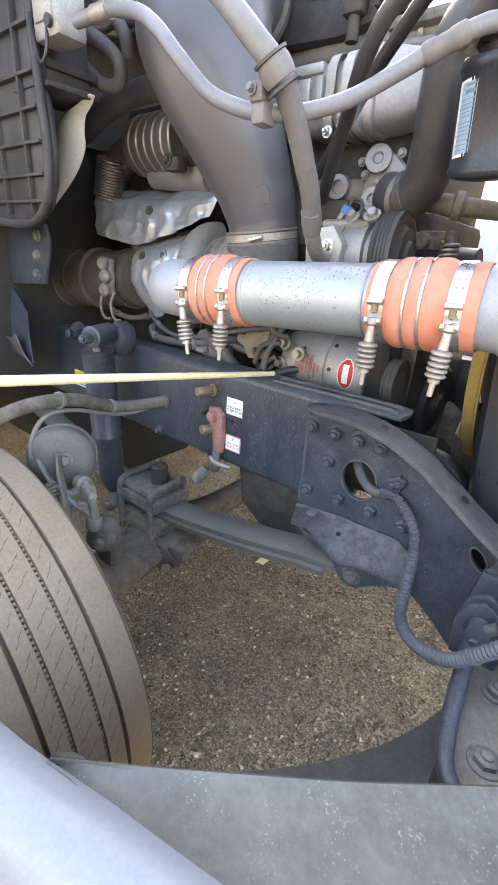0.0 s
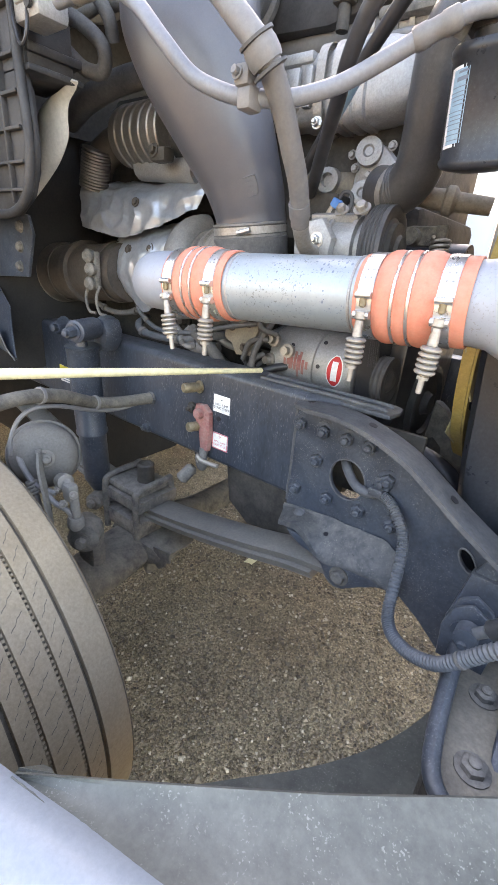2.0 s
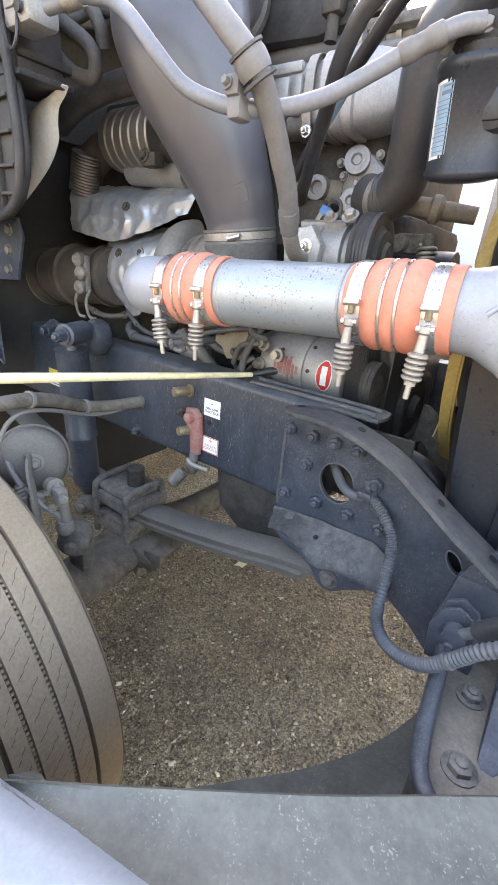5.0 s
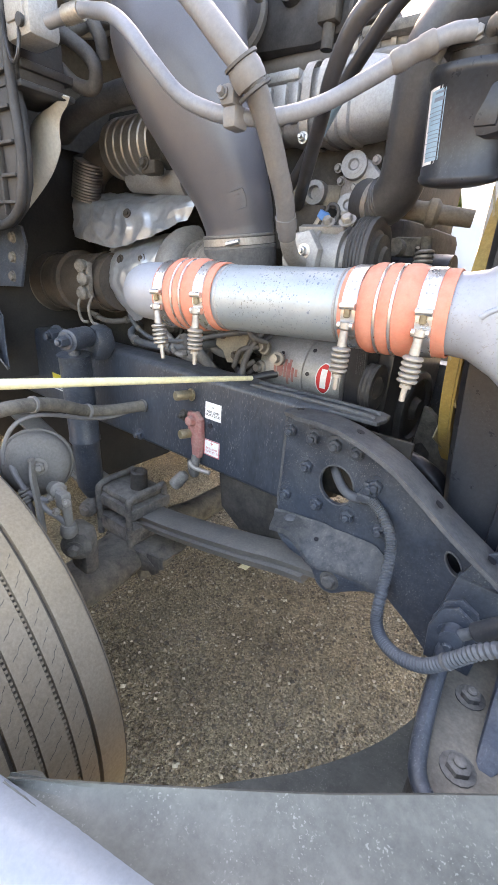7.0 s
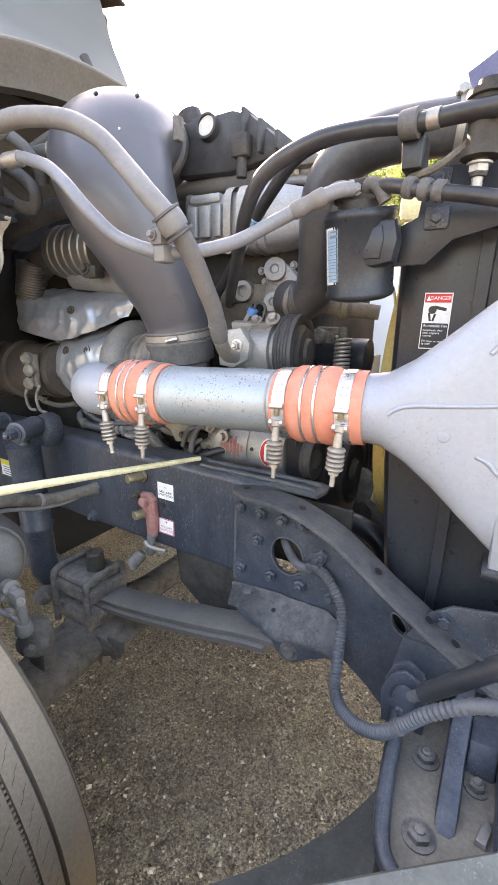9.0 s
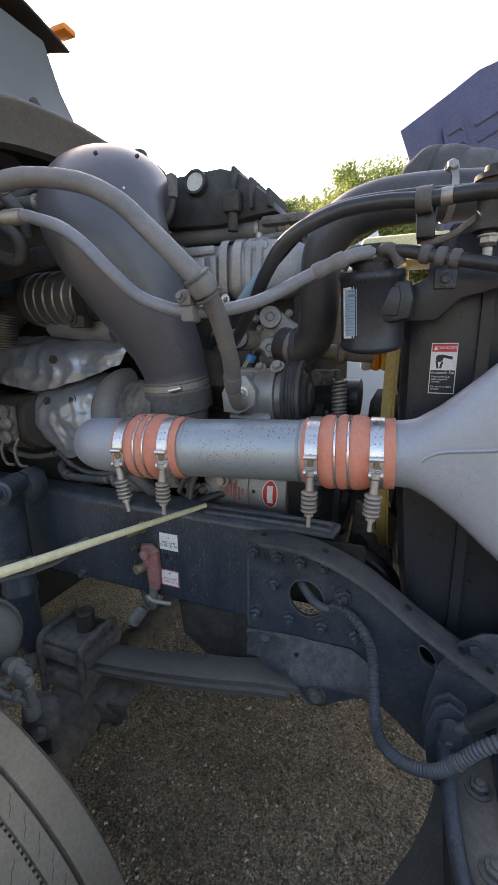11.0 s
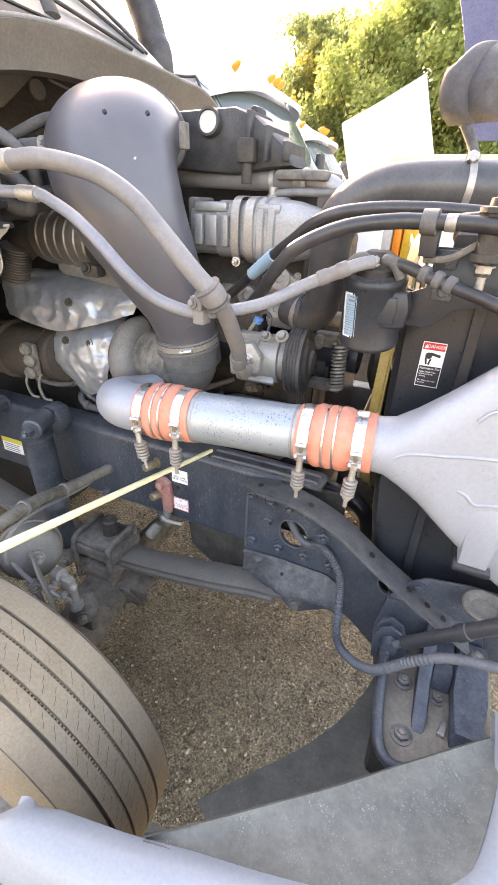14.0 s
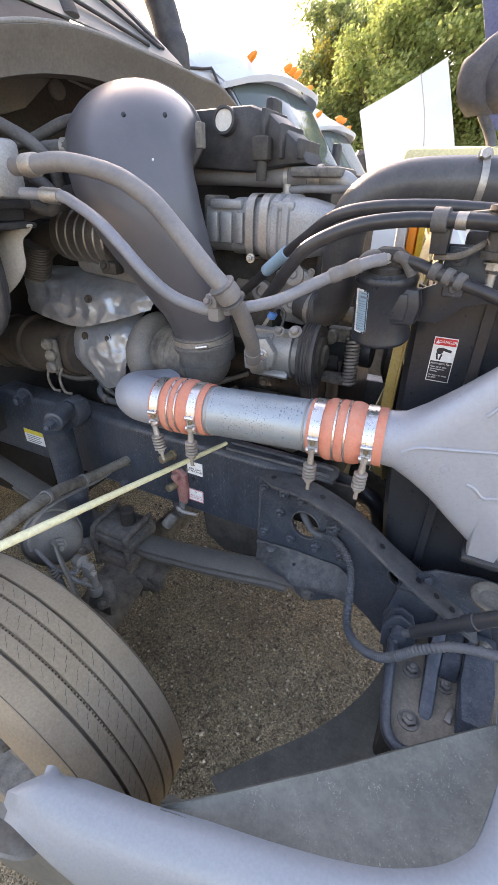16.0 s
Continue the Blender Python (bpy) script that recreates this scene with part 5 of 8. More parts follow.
        lathe([(s, 0.006), (s, 0.0135), (s + 0.0022, 0.0162), (s + 0.005, 0.0162), (s + 0.0072, 0.0135), (s + 0.0072, 0.006)], a, a + d, 20, bm)
    lathe([(0.034, 0.008), (0.080, 0.008), (0.0805, 0.0095), (0.086, 0.0095)], a, a + d, 12, bm)
    part("coil", bm, "dullsteel", c)


def boot(parent, x0, x1):
    p, L = on_pipe(x0), (on_pipe(x1) - on_pipe(x0)).length
    f = L / 0.181
    prof = [(0, 0.0655), (0, 0.0685), (0.002, 0.0692), (0.035, 0.0692), (0.038, 0.0715), (0.045, 0.0748), (0.053, 0.0757), (0.061, 0.0745), (0.0655, 0.0712)]
    prof += [(0.0685, 0.0712), (0.073, 0.0748), (0.080, 0.0757), (0.087, 0.0748), (0.0915, 0.0712), (0.0945, 0.0712), (0.099, 0.0745), (0.108, 0.0757), (0.118, 0.0748), (0.127, 0.0715), (0.131, 0.0692)]
    prof += [(0.179, 0.0692), (0.181, 0.0685), (0.181, 0.0655)]
    prof = [(s * f, r) for s, r in prof]
    b = part("boot", lathe(prof, p, on_pipe(x1), 48, None, False), "boot", parent, "orange ribbed silicone boot")
    for s in (0.067, 0.093):
        q = p + PD * s * f
        u, v = Vector((0, 0, 1)), PD.cross(Vector((0, 0, 1))).normalized()
        u = v.cross(PD)
        bm = sweep(bm_new(), [q + (u * math.cos(k * math.pi / 24) + v * math.sin(k * math.pi / 24)) * 0.0728 for k in range(49)], 0.0026, 8)
        part("wire_ring", bm, "steel", b)
    for x, lean in ((x0 + 0.021 * f, 0.22 if x0 < -0.4 else 0.0), (x1 - 0.034 * f, 0.02 if x0 < -0.4 else -0.05)):
        spring_clamp(b, x, lean)
    return b


def charge_pipe():
    t = thing("charge_air_pipe", "scuffed aluminium charge air pipe with two orange silicone boots", "pipe", at=(-0.45, 0.73, 1.33))
    p = on_pipe(-0.55)
    L = (on_pipe(-0.24) - p).length
    bm = lathe([(0, 0.060), (0, 0.0645), (L, 0.0645), (L, 0.060)], p, p + PD, 56)
    tube_ = part("tube", bm, "pipe", t)
    # corrosion pits, in loose clusters
    rp = random.Random(21)
    bm = bm_new()
    v = PD.cross(Vector((0, 0, 1))).normalized()
    v = -v if v.y > 0 else v
    for cx, ca, n in ((-0.315, 48, 34), (-0.40, 40, 16), (-0.48, 20, 14), (-0.36, 5, 16), (-0.44, 68, 12), (-0.30, -15, 12)):
        for _ in range(n):
            an, x = radians(ca + rp.gauss(0, 11)), max(-0.52, min(-0.285, cx + rp.gauss(0, 0.018)))
            o = v * math.cos(an) + Vector((0, 0, 1)) * math.sin(an)
            c, w = on_pipe(x) + o * 0.0647, o.cross(PD)
            r = rp.choice((0.0006, 0.0008, 0.001, 0.0014, 0.002)) * rp.uniform(0.7, 1.2)
            k = rp.uniform(0.5, 1.6)
            bm.faces.new([bm.verts.new(c + PD * (r * math.cos(2 * math.pi * m / 7) * rp.uniform(0.7, 1.2)) + w * (r * k * math.sin(2 * math.pi * m / 7))) for m in range(7)])
    tagged(part("pit", bm, "inkgrey", tube_, smooth=False), kind="stuff")
    for x in (-0.528, -0.278):
        q = on_pipe(x)
        bm = lathe([(0, 0.0645), (0.0015, 0.0664), (0.0045, 0.0664), (0.006, 0.0645)], q, q + PD, 48, None, False)
        part("weld_bead", bm, "alu", tube_)
    boot(t, -0.690, -0.534)
    boot(t, -0.266, -0.093)
    # painted elbow that turns in towards the turbo
    line = curve([on_pipe(-0.67), on_pipe(-0.72), on_pipe(-0.765) + Vector((0, 0.010, 0)), on_pipe(-0.80) + Vector((0.0, 0.045, -0.005)), on_pipe(-0.82) + Vector((0.015, 0.11, -0.02)), on_pipe(-0.80) + Vector((0.03, 0.18, -0.03))], 8)
    part("elbow", sweep(bm_new(), line, [0.0645, 0.0645, 0.064, 0.062, 0.060], 36), "tank", t, "grey painted cast elbow")


charge_pipe()


def cooler_tank():
    t = thing("cooler_end_tank", "grey painted funnel-shaped charge air cooler end tank", "end tank", at=(0.05, 0.78, 1.15))
    secs = [(-0.125, 0.0640, 1.408, 0.0640), (-0.085, 0.0645, 1.4085, 0.0645), (-0.06, 0.068, 1.410, 0.066), (-0.02, 0.090, 1.413, 0.064), (0.03, 0.133, 1.415, 0.058), (0.09, 0.188, 1.416, 0.052), (0.15, 0.245, 1.418, 0.048), (0.22, 0.305, 1.420, 0.046), (0.30, 0.36, 1.42, 0.045), (0.36, 0.38, 1.42, 0.045)]
    bm = bm_new()
    n = 40
    rings = []
    for x, hz, cz, hy in secs:
        p = on_pipe(x)
        e = 1.0 if x < -0.05 else 0.72 if x < 0.05 else 0.55
        ring = []
        for k in range(n):
            a = 2 * math.pi * k / n
            ca, sa = math.cos(a), math.sin(a)
            yy = -abs(ca) ** e * (1 if ca > 0 else -1) * hy
            zz = abs(sa) ** e * (1 if sa > 0 else -1) * hz
            ring.append(bm.verts.new((x, p.y + yy + 0.02 * max(0, x + 0.06), cz + zz)))
        rings.append(ring)
    for r0, r1 in zip(rings, rings[1:]):
        for k in range(n):
            bm.faces.new((r0[k], r0[(k + 1) % n], r1[(k + 1) % n], r1[k]))
    bm.faces.new(rings[-1])
    bm.faces.new(rings[0][::-1])
    bmesh.ops.subdivide_edges(bm, edges=[e for e in bm.edges if abs(e.verts[0].co.x - e.verts[1].co.x) > 0.02], cuts=2, use_grid_fill=True)
    part("tank", bm, "tank", t)

    def skin_y(x):
        k = max(i for i in range(len(secs) - 1) if secs[i][0] <= x)
        a, b = secs[k], secs[k + 1]
        hy = a[3] + (b[3] - a[3]) * (x - a[0]) / (b[0] - a[0])
        return on_pipe(x).y - hy + 0.02 * max(0, x + 0.06)

    # pressed seams that stand out from the skin
    for pts, r in ((((-0.045, 1.412), (-0.034, 1.422), (-0.009, 1.431), (0.055, 1.436), (0.143, 1.443), (0.30, 1.448)), 0.0045), (((0.095, 1.357), (0.113, 1.349), (0.136, 1.329), (0.17, 1.335), (0.30, 1.34)), 0.004), (((0.092, 1.520), (0.117, 1.545), (0.19, 1.56)), 0.004)):
        part("seam", tube([(x, skin_y(x) + r * 0.35, z) for x, z in pts], r, 6, 10), "tank", t)
    bm = lathe([(0, 0.010), (0.002, 0.009), (0.003, 0.001)], (0.045, skin_y(0.045), 1.385), (0.045, 0.6, 1.385), 18)
    part("boss", bm, "tank", t)
    bm = bm_new()
    prism(bm, [(0.105, 1.32), (0.135, 1.27), (0.142, 1.16), (0.205, 1.16), (0.215, 1.30), (0.21, 1.33)], 0.735, 0.80, "y", 0.012)
    part("outlet_neck", bm, "tank", t)
    bm = bm_new()
    box(bm, (0.132, 0.727, 1.145), (0.215, 0.81, 1.162), 0.006)
    part("foot", bm, "gloss", t)


cooler_tank()


# ---- radiator side, fan ----
def radiator():
    t = thing("radiator", "black sheet-metal radiator side frame with a danger sticker", "radiator", at=(0.1, 0.95, 0.9))
    bm = bm_new()
    sheet(bm, [[(x + lean * f, y, z) for x, y, f in ((-0.105, 0.99, 1), (-0.10, 0.945, 1), (-0.085, 0.915, 1), (-0.05, 0.906, 0.6), (0.0, 0.908, 0), (0.045, 0.912, 0), (0.047, 0.897, 0), (0.058, 0.895, 0), (0.060, 0.912, 0), (0.14, 0.912, 0), (0.30, 0.912, 0), (0.5, 0.912, 0))] for z, lean in ((0.80, 0.075), (1.0, 0.042), (1.1, 0.028), (1.3, 0.01), (1.4, 0.006), (1.72, 0))], 0.006)
    part("side_sheet", bm, "gloss", t)
    bm = bm_new()
    prism(bm, [(-0.251, 0.957), (-0.241, 1.098), (-0.225, 1.096), (-0.203, 1.08), (-0.166, 1.03), (-0.111, 0.932), (-0.10, 0.80), (-0.25, 0.80)], 1.30, 1.34, "y", 0.012)
    part("shroud_apron", bm, "dustiron", t, "dusty dark lower edge of the fan shroud")
    bm = bm_new()
    box(bm, (-0.03, 0.93, 0.80), (0.55, 2.05, 1.80), 0.01)
    part("core", bm, "plastic", t)
    bm = bm_new()
    prism(bm, [(0.02, 0.92), (0.05, 0.99), (0.10, 1.03), (0.20, 1.05), (0.5, 1.05), (0.5, 0.80), (0.06, 0.82)], 0.80, 0.81, "y", 0.004)
    bolt(bm, (0.09, 0.80, 0.995), (0, -1, 0), 0.012, 0.01)
    part("lower_plate", bm, "bracket", t)
    part("round_cap", lathe([(0, 0.03), (0.003, 0.046), (0.014, 0.050), (0.018, 0.046), (0.016, 0.036), (0.008, 0.028), (0.007, 0.001)], (0.228, 0.735, 1.05), (0.228, 0.732, 1.15), 30), "dustiron", t, "dusty brown round cap")
    part("cap_bracket", tube([(0.225, 0.735, 1.04), (0.225, 0.77, 1.015), (0.22, 0.805, 1.0)], 0.02, 5, 10), "bracket", t)
    # black discs on the plate, the shade of two holes
    for z in (1.16, 1.10):
        bm = bm_new()
        lathe([(0, 0.008), (0.002, 0.008)], (0.10, 0.9105, z), (0.10, 0.8, z), 12, bm)
        part("hole_disc", bm, "ink", t)
    # danger sticker
    m = facing((-0.0185, 0.8975, 1.5655), 0, 0)
    part("sticker", flat(bm_new(), 0.0505, 0.105, m), "labelw", t, "white red and black danger sticker")
    part("sticker_head", flat(bm_new(), 0.047, 0.016, m, 0.0008, 0, 0.0425), "red", t)
    text(t, "DANGER", 0.0095, m @ Matrix.Translation((0.0045, 0.0425, 0.0016)), "labelw")
    bm = bm_new()
    prism(bm, [(-0.021, 0.0375), (-0.013, 0.0375), (-0.017, 0.047)], 0.0015, 0.0017, "z", 0)
    bmesh.ops.transform(bm, matrix=m, verts=bm.verts)
    part("warning_triangle", bm, "labelw", t)
    part("sticker_body", flat(bm_new(), 0.047, 0.047, m, 0.0008, 0, -0.027), "ink", t)
    text(t, "Automatic Fan", 0.0074, m @ Matrix.Translation((0, -0.0085, 0.0016)), "labelw")
    text(t, "Keep hands clear\nwhen engine is\nrunning.", 0.0052, m @ Matrix.Translation((-0.021, -0.022, 0.0016)), "labelw", align="LEFT")
    text(t, "Fan starts or stops\nby itself", 0.0052, m @ Matrix.Translation((-0.021, -0.040, 0.0016)), "labelw", align="LEFT")
    bm = bm_new()
    lathe([(0.0008, 0.0075), (0.0014, 0.0075)], m @ Vector((-0.008, 0.021, 0)), m @ Vector((-0.008, 0.021, 0.1)), 14, bm)
    flat(bm, 0.022, 0.006, m @ pose(0.006, 0.024, 0, 0, 0, -12), 0.0008)
    flat(bm, 0.004, 0.016, m @ pose(-0.012, 0.008, 0, 0, 0, 12), 0.0008)
    flat(bm, 0.004, 0.014, m @ pose(-0.004, 0.007, 0, 0, 0, -14), 0.0008)
    part("pictogram", bm, "ink", t)
    return t


radiator()


def fan():
    c = Vector((-0.15, 1.50, 1.36))
    t = thing("engine_fan", "yellow plastic engine fan inside a yellow shroud ring", "fan", at=(-0.15, 1.5, 0.92))
    bm = lathe([(-0.003, 0.437), (-0.003, 0.447), (0.022, 0.450), (0.026, 0.458), (0.031, 0.458), (0.031, 0.437), (-0.003, 0.437)], c, c + Vector((1, 0, 0)), 72, None, False)
    part("ring", bm, "yellow", t)
    for k in range(9):
        a = 2 * math.pi * k / 9 + 0.56
        u = Vector((0, math.cos(a), math.sin(a)))
        v = Vector((0, -math.sin(a), math.cos(a)))
        bm = bm_new()
        sheet(bm, [[c + u * r + v * (s * (0.06 + 0.03 * r / 0.42)) + Vector((0.012 + s * 0.026, 0, 0)) for s in (-1, -0.4, 0.3, 1)] for r in (0.10, 0.2, 0.3, 0.34)], 0.004)
        blade = part("blade", bm, "plastic", t)
        bm = sheet(bm_new(), [[c + u * r + v * (s * (0.06 + 0.03 * r / 0.42)) + Vector((0.012 + s * 0.026, 0, 0)) for s in (-1, -0.4, 0.3, 1)] for r in (0.341, 0.39, 0.447)], 0.004)
        part("blade_tip", bm, "fan", blade, "pale yellow blade tip")
    bm = lathe([(-0.08, 0.06), (-0.06, 0.10), (0.08, 0.11), (0.09, 0.07)], c, c + Vector((1, 0, 0)), 36)
    part("hub", bm, "darkcast", t)
    bm = lathe([(-0.30, 0.055), (-0.08, 0.055)], c + Vector((0, -0.28, 0.10)), c + Vector((1, -0.28, 0.10)), 24)
    part("shaft_housing", bm, "gloss", t)


fan()


# ---- air intake ----
def intake():
    t = thing("intake_duct", "dark grey moulded rubber air intake duct with a domed elbow", "air duct", at=(-0.7, 0.95, 1.45))
    line = curve([(-0.700, 0.955, 1.500), (-0.703, 0.950, 1.545), (-0.718, 0.928, 1.62), (-0.757, 0.888, 1.73), (-0.800, 0.862, 1.835), (-0.843, 0.868, 1.923), (-0.875, 0.905, 1.985), (-0.902, 0.965, 2.018), (-0.924, 1.03, 2.020), (-0.94, 1.09, 2.010)], 10)
    part("duct", sweep(bm_new(), line, [(0.088, 0.088), (0.088, 0.088), (0.094, 0.096), (0.105, 0.118), (0.115, 0.142), (0.12, 0.158), (0.12, 0.165), (0.118, 0.168), (0.115, 0.168), (0.112, 0.168)], 44, True, (0.8, 0.6, 0)), "intake", t)
    p, q = Vector((-0.700, 0.955, 1.485)), Vector((-0.705, 0.945, 1.56))
    part("clamp_band", band(p + (q - p).normalized() * 0.018, q, 0.0912, 0.016, 0.0016), "dullsteel", t)
    part("cuff", lathe([(-0.05, 0.082), (-0.045, 0.094), (0.008, 0.095), (0.012, 0.091), (0.040, 0.091), (0.043, 0.088)], p, q, 40), "rubber", t)
    bm = bm_new()
    lathe([(0, 0.006), (0.036, 0.006)], Vector((-0.672, 0.866, 1.497)), Vector((-0.636, 0.872, 1.506)), 12, bm)
    part("worm_screw", bm, "steel", t)
    # raised moulding mark
    def on_duct(an, z, k=0.0):
        f = (z - 1.545) / 0.075
        c = Vector((-0.703, 0.950, 1.545)).lerp(Vector((-0.718, 0.928, 1.62)), f)
        r = 0.0885 + 0.006 * f + k
        return c + Vector((math.sin(radians(an)), -math.cos(radians(an)), 0)) * r

    ring = [(a, 1.585 + 0.0006 * a) for a in range(2, 58, 6)] + [(58, 1.605)] + [(a, 1.548 + 0.0006 * a) for a in range(56, 0, -6)] + [(0, 1.56), (2, 1.585)]
    part("mould_mark", sweep(bm_new(), [on_duct(a, z) for a, z in ring], 0.0016, 6), "intake", t)
    bm = bm_new()
    for z0 in (1.556, 1.566, 1.576):
        sweep(bm, [on_duct(a, z0 + 0.0006 * a) for a in range(9, 50, 4)], 0.0012, 6)
    part("mould_lettering", bm, "intake", t)
    for s in (0.010, 0.036):
        part("clamp_bead", lathe([(s, 0.0905), (s + 0.001, 0.0935), (s + 0.005, 0.0935), (s + 0.006, 0.0905)], p, q, 44, None, False), "castalu", t)
    for x, y, z in ((-0.705, 0.822, 2.040), (-0.774, 0.764, 2.036)):
        bm = lathe([(0, 0.005), (0.004, 0.005), (0.005, 0.001)], (x, y + 0.006, z - 0.002), (x + 0.02, y - 0.1, z + 0.05), 12)
        part("plug", bm, "ink", t)
    bm = lathe([(0, 0.003), (0.001, 0.0026), (0.0013, 0.0008)], (-0.694, 0.756, 1.951), (-0.68, 0.70, 1.96), 8)
    part("paint_fleck", bm, "labelw", t, "small white paint fleck")
    # rim and strap at the elbow's far end
    ring = [line[-17], line[-16], line[-13], line[-12]]
    bm = sweep(bm_new(), ring, [(0.116, 0.168), (0.1245, 0.177), (0.1245, 0.177), (0.116, 0.168)], 44, True, (0.8, 0.6, 0))
    part("rim", bm, "rubber", t)
    bm = bm_new()
    box(bm, (-0.70, 0.94, 1.985), (-0.682, 0.965, 2.04), 0.004)
    part("clip", bm, "cast", t)


intake()


def turbo():
    t = thing("turbocharger", "grey cast turbo compressor housing below the intake duct", "turbocharger", at=(-0.8, 1.0, 1.35))
    c = Vector((-0.86, 0.99, 1.42))
    ax = Vector((0.93, -0.30, 0.1)).normalized()
    part("inlet", lathe([(-0.06, 0.095), (-0.02, 0.098), (0.02, 0.088), (0.06, 0.085), (0.062, 0.092), (0.085, 0.092), (0.087, 0.085), (0.16, 0.082)], c, c + ax, 40), "cast", t)
    u = Vector((0, 0, 1))
    v = ax.cross(u).normalized()
    u = v.cross(ax)
    ring = [c - ax * 0.03 + (u * math.cos(a) + v * math.sin(a)) * 0.092 for a in (2 * math.pi * k / 36 for k in range(30))]
    part("volute", sweep(bm_new(), ring, [0.04, 0.050, 0.056, 0.060], 18), "castalu", t)
    part("elbow_in", sweep(bm_new(), curve([(-0.70, 0.955, 1.50), (-0.705, 0.962, 1.45), (-0.72, 0.968, 1.415), (-0.78, 0.975, 1.415)], 6), 0.088, 30), "castalu", t)
    part("backplate", lathe([(-0.10, 0.07), (-0.09, 0.105), (-0.07, 0.105), (-0.06, 0.08)], c, c + ax, 36), "darkcast", t)


turbo()


def heat_shields():
    def crumpled(rows, seed, amp=0.006):
        out = []
        for r in rows:
            out.append(curve(r, 14))
        cols = list(zip(*out))
        cols = [curve(c, 14) for c in cols]
        g = [[p + Vector((0.3, -1, 0.4)).normalized() * (amp * noise.noise(p * 9 + Vector((seed, 0, 0))) - amp * 1.1 * abs(noise.noise(p * 15 + Vector((0, seed, 0)))) - amp * 0.6 * abs(noise.noise(p * 30 + Vector((0, 0, seed))))) for p in row] for row in zip(*cols)]
        return sheet(bm_new(), g, 0.002)

    t = thing("upper_heat_shield", "crumpled silver foil heat shield over the exhaust manifold", "heat shield", at=(-1.05, 0.97, 1.5))
    part("foil", crumpled([
        [(-1.43, 1.03, 1.645), (-1.28, 1.05, 1.65), (-1.12, 1.05, 1.655), (-0.98, 1.04, 1.665), (-0.86, 1.02, 1.665)],
        [(-1.425, 0.94, 1.625), (-1.30, 0.955, 1.61), (-1.13, 0.955, 1.60), (-0.98, 0.965, 1.615), (-0.87, 0.965, 1.635)],
        [(-1.43, 0.925, 1.57), (-1.30, 0.925, 1.545), (-1.15, 0.928, 1.54), (-1.0, 0.94, 1.565), (-0.88, 0.955, 1.60)],
        [(-1.425, 0.92, 1.505), (-1.30, 0.915, 1.485), (-1.18, 0.918, 1.478), (-1.02, 0.938, 1.52), (-0.90, 0.955, 1.56)]], 1.0, 0.016), "shield", t, angle=50)
    bm = bm_new()
    bolt(bm, (-1.137, 0.935, 1.572), (0.2, -1, 0.3), 0.0075, 0.006, 1.8)
    part("bolt", bm, "rust", t)
    t = thing("turbine_heat_shield", "silver foil heat shield round the turbine housing with rusty bolts", "heat shield", at=(-1.1, 0.95, 1.3))
    part("foil", crumpled([
        [(-1.31, 1.03, 1.50), (-1.22, 1.01, 1.515), (-1.12, 1.01, 1.52), (-1.03, 1.03, 1.53), (-1.00, 1.05, 1.525)],
        [(-1.33, 1.0, 1.45), (-1.24, 0.95, 1.455), (-1.12, 0.935, 1.46), (-1.03, 0.95, 1.465), (-0.99, 0.98, 1.475)],
        [(-1.335, 0.99, 1.39), (-1.24, 0.93, 1.39), (-1.12, 0.915, 1.39), (-1.03, 0.925, 1.40), (-1.00, 0.95, 1.42)],
        [(-1.31, 1.0, 1.32), (-1.21, 0.945, 1.315), (-1.12, 0.92, 1.31), (-1.04, 0.92, 1.33), (-1.01, 0.935, 1.36)],
        [(-1.24, 1.02, 1.26), (-1.17, 0.97, 1.255), (-1.11, 0.94, 1.255), (-1.05, 0.93, 1.28), (-1.02, 0.935, 1.31)]], 5.0, 0.014), "shield", t, angle=50)
    for p in ((-1.18, 0.936, 1.437), (-1.075, 0.937, 1.446)):
        bm = bm_new()
        bolt(bm, p, (-0.1, -1, 0.25), 0.010, 0.006, 1.7)
        part("bolt", bm, "rust", t)


heat_shields()


def exhaust():
    t = thing("exhaust_pipe", "brown heat-stained exhaust pipe with clamp bands", "exhaust pipe", at=(-1.5, 0.98, 1.25))
    a, b = Vector((-1.24, 0.99, 1.365)), Vector((-2.1, 1.02, 1.30))
    part("pipe", lathe([(0, 0.095), (0.25, 0.098), (0.252, 0.112), (0.275, 0.112), (0.28, 0.098), (0.4, 0.10), (0.42, 0.112), (1.2, 0.112)], a, b, 40), "rust", t)
    part("cover", lathe([(0.44, 0.105), (0.455, 0.112), (0.47, 0.116), (0.66, 0.116), (0.68, 0.110)], a, b, 40), "cast", t, "grey curved clamp cover")
    for s in (0.05, 0.28, 0.38):
        p = a + (b - a).normalized() * s
        part("clamp_band", band(p, b, 0.103 if s > 0.06 else 0.098, 0.022, 0.004), "rust", t)
    bm = bm_new()
    for dx, dz in ((0.0, 0.04), (0.008, 0.0), (0.0, -0.045)):
        lathe([(0, 0.02), (0.02, 0.022), (0.03, 0.012)], (-1.30 + dx, 0.88, 1.37 + dz), (-1.29 + dx, 0.8, 1.37 + dz), 12, bm)
    box(bm, (-1.325, 0.875, 1.31), (-1.275, 0.895, 1.425), 0.006)
    part("clamp_block", bm, "cast", t)
    for x in (-1.33, -1.27):
        bm = sweep(bm_new(), curve([(x, 0.885, 1.32), (x - 0.005, 0.87, 1.28), (x + 0.01, 0.87, 1.235), (x + 0.04, 0.875, 1.23)], 5), 0.005, 8)
        part("bail", bm, "cast", t)


exhaust()


def egr():
    t = thing("egr_cooler", "ribbed steel exhaust gas cooler beside the engine", "cooler", at=(-1.1, 1.0, 1.7))
    prof = []
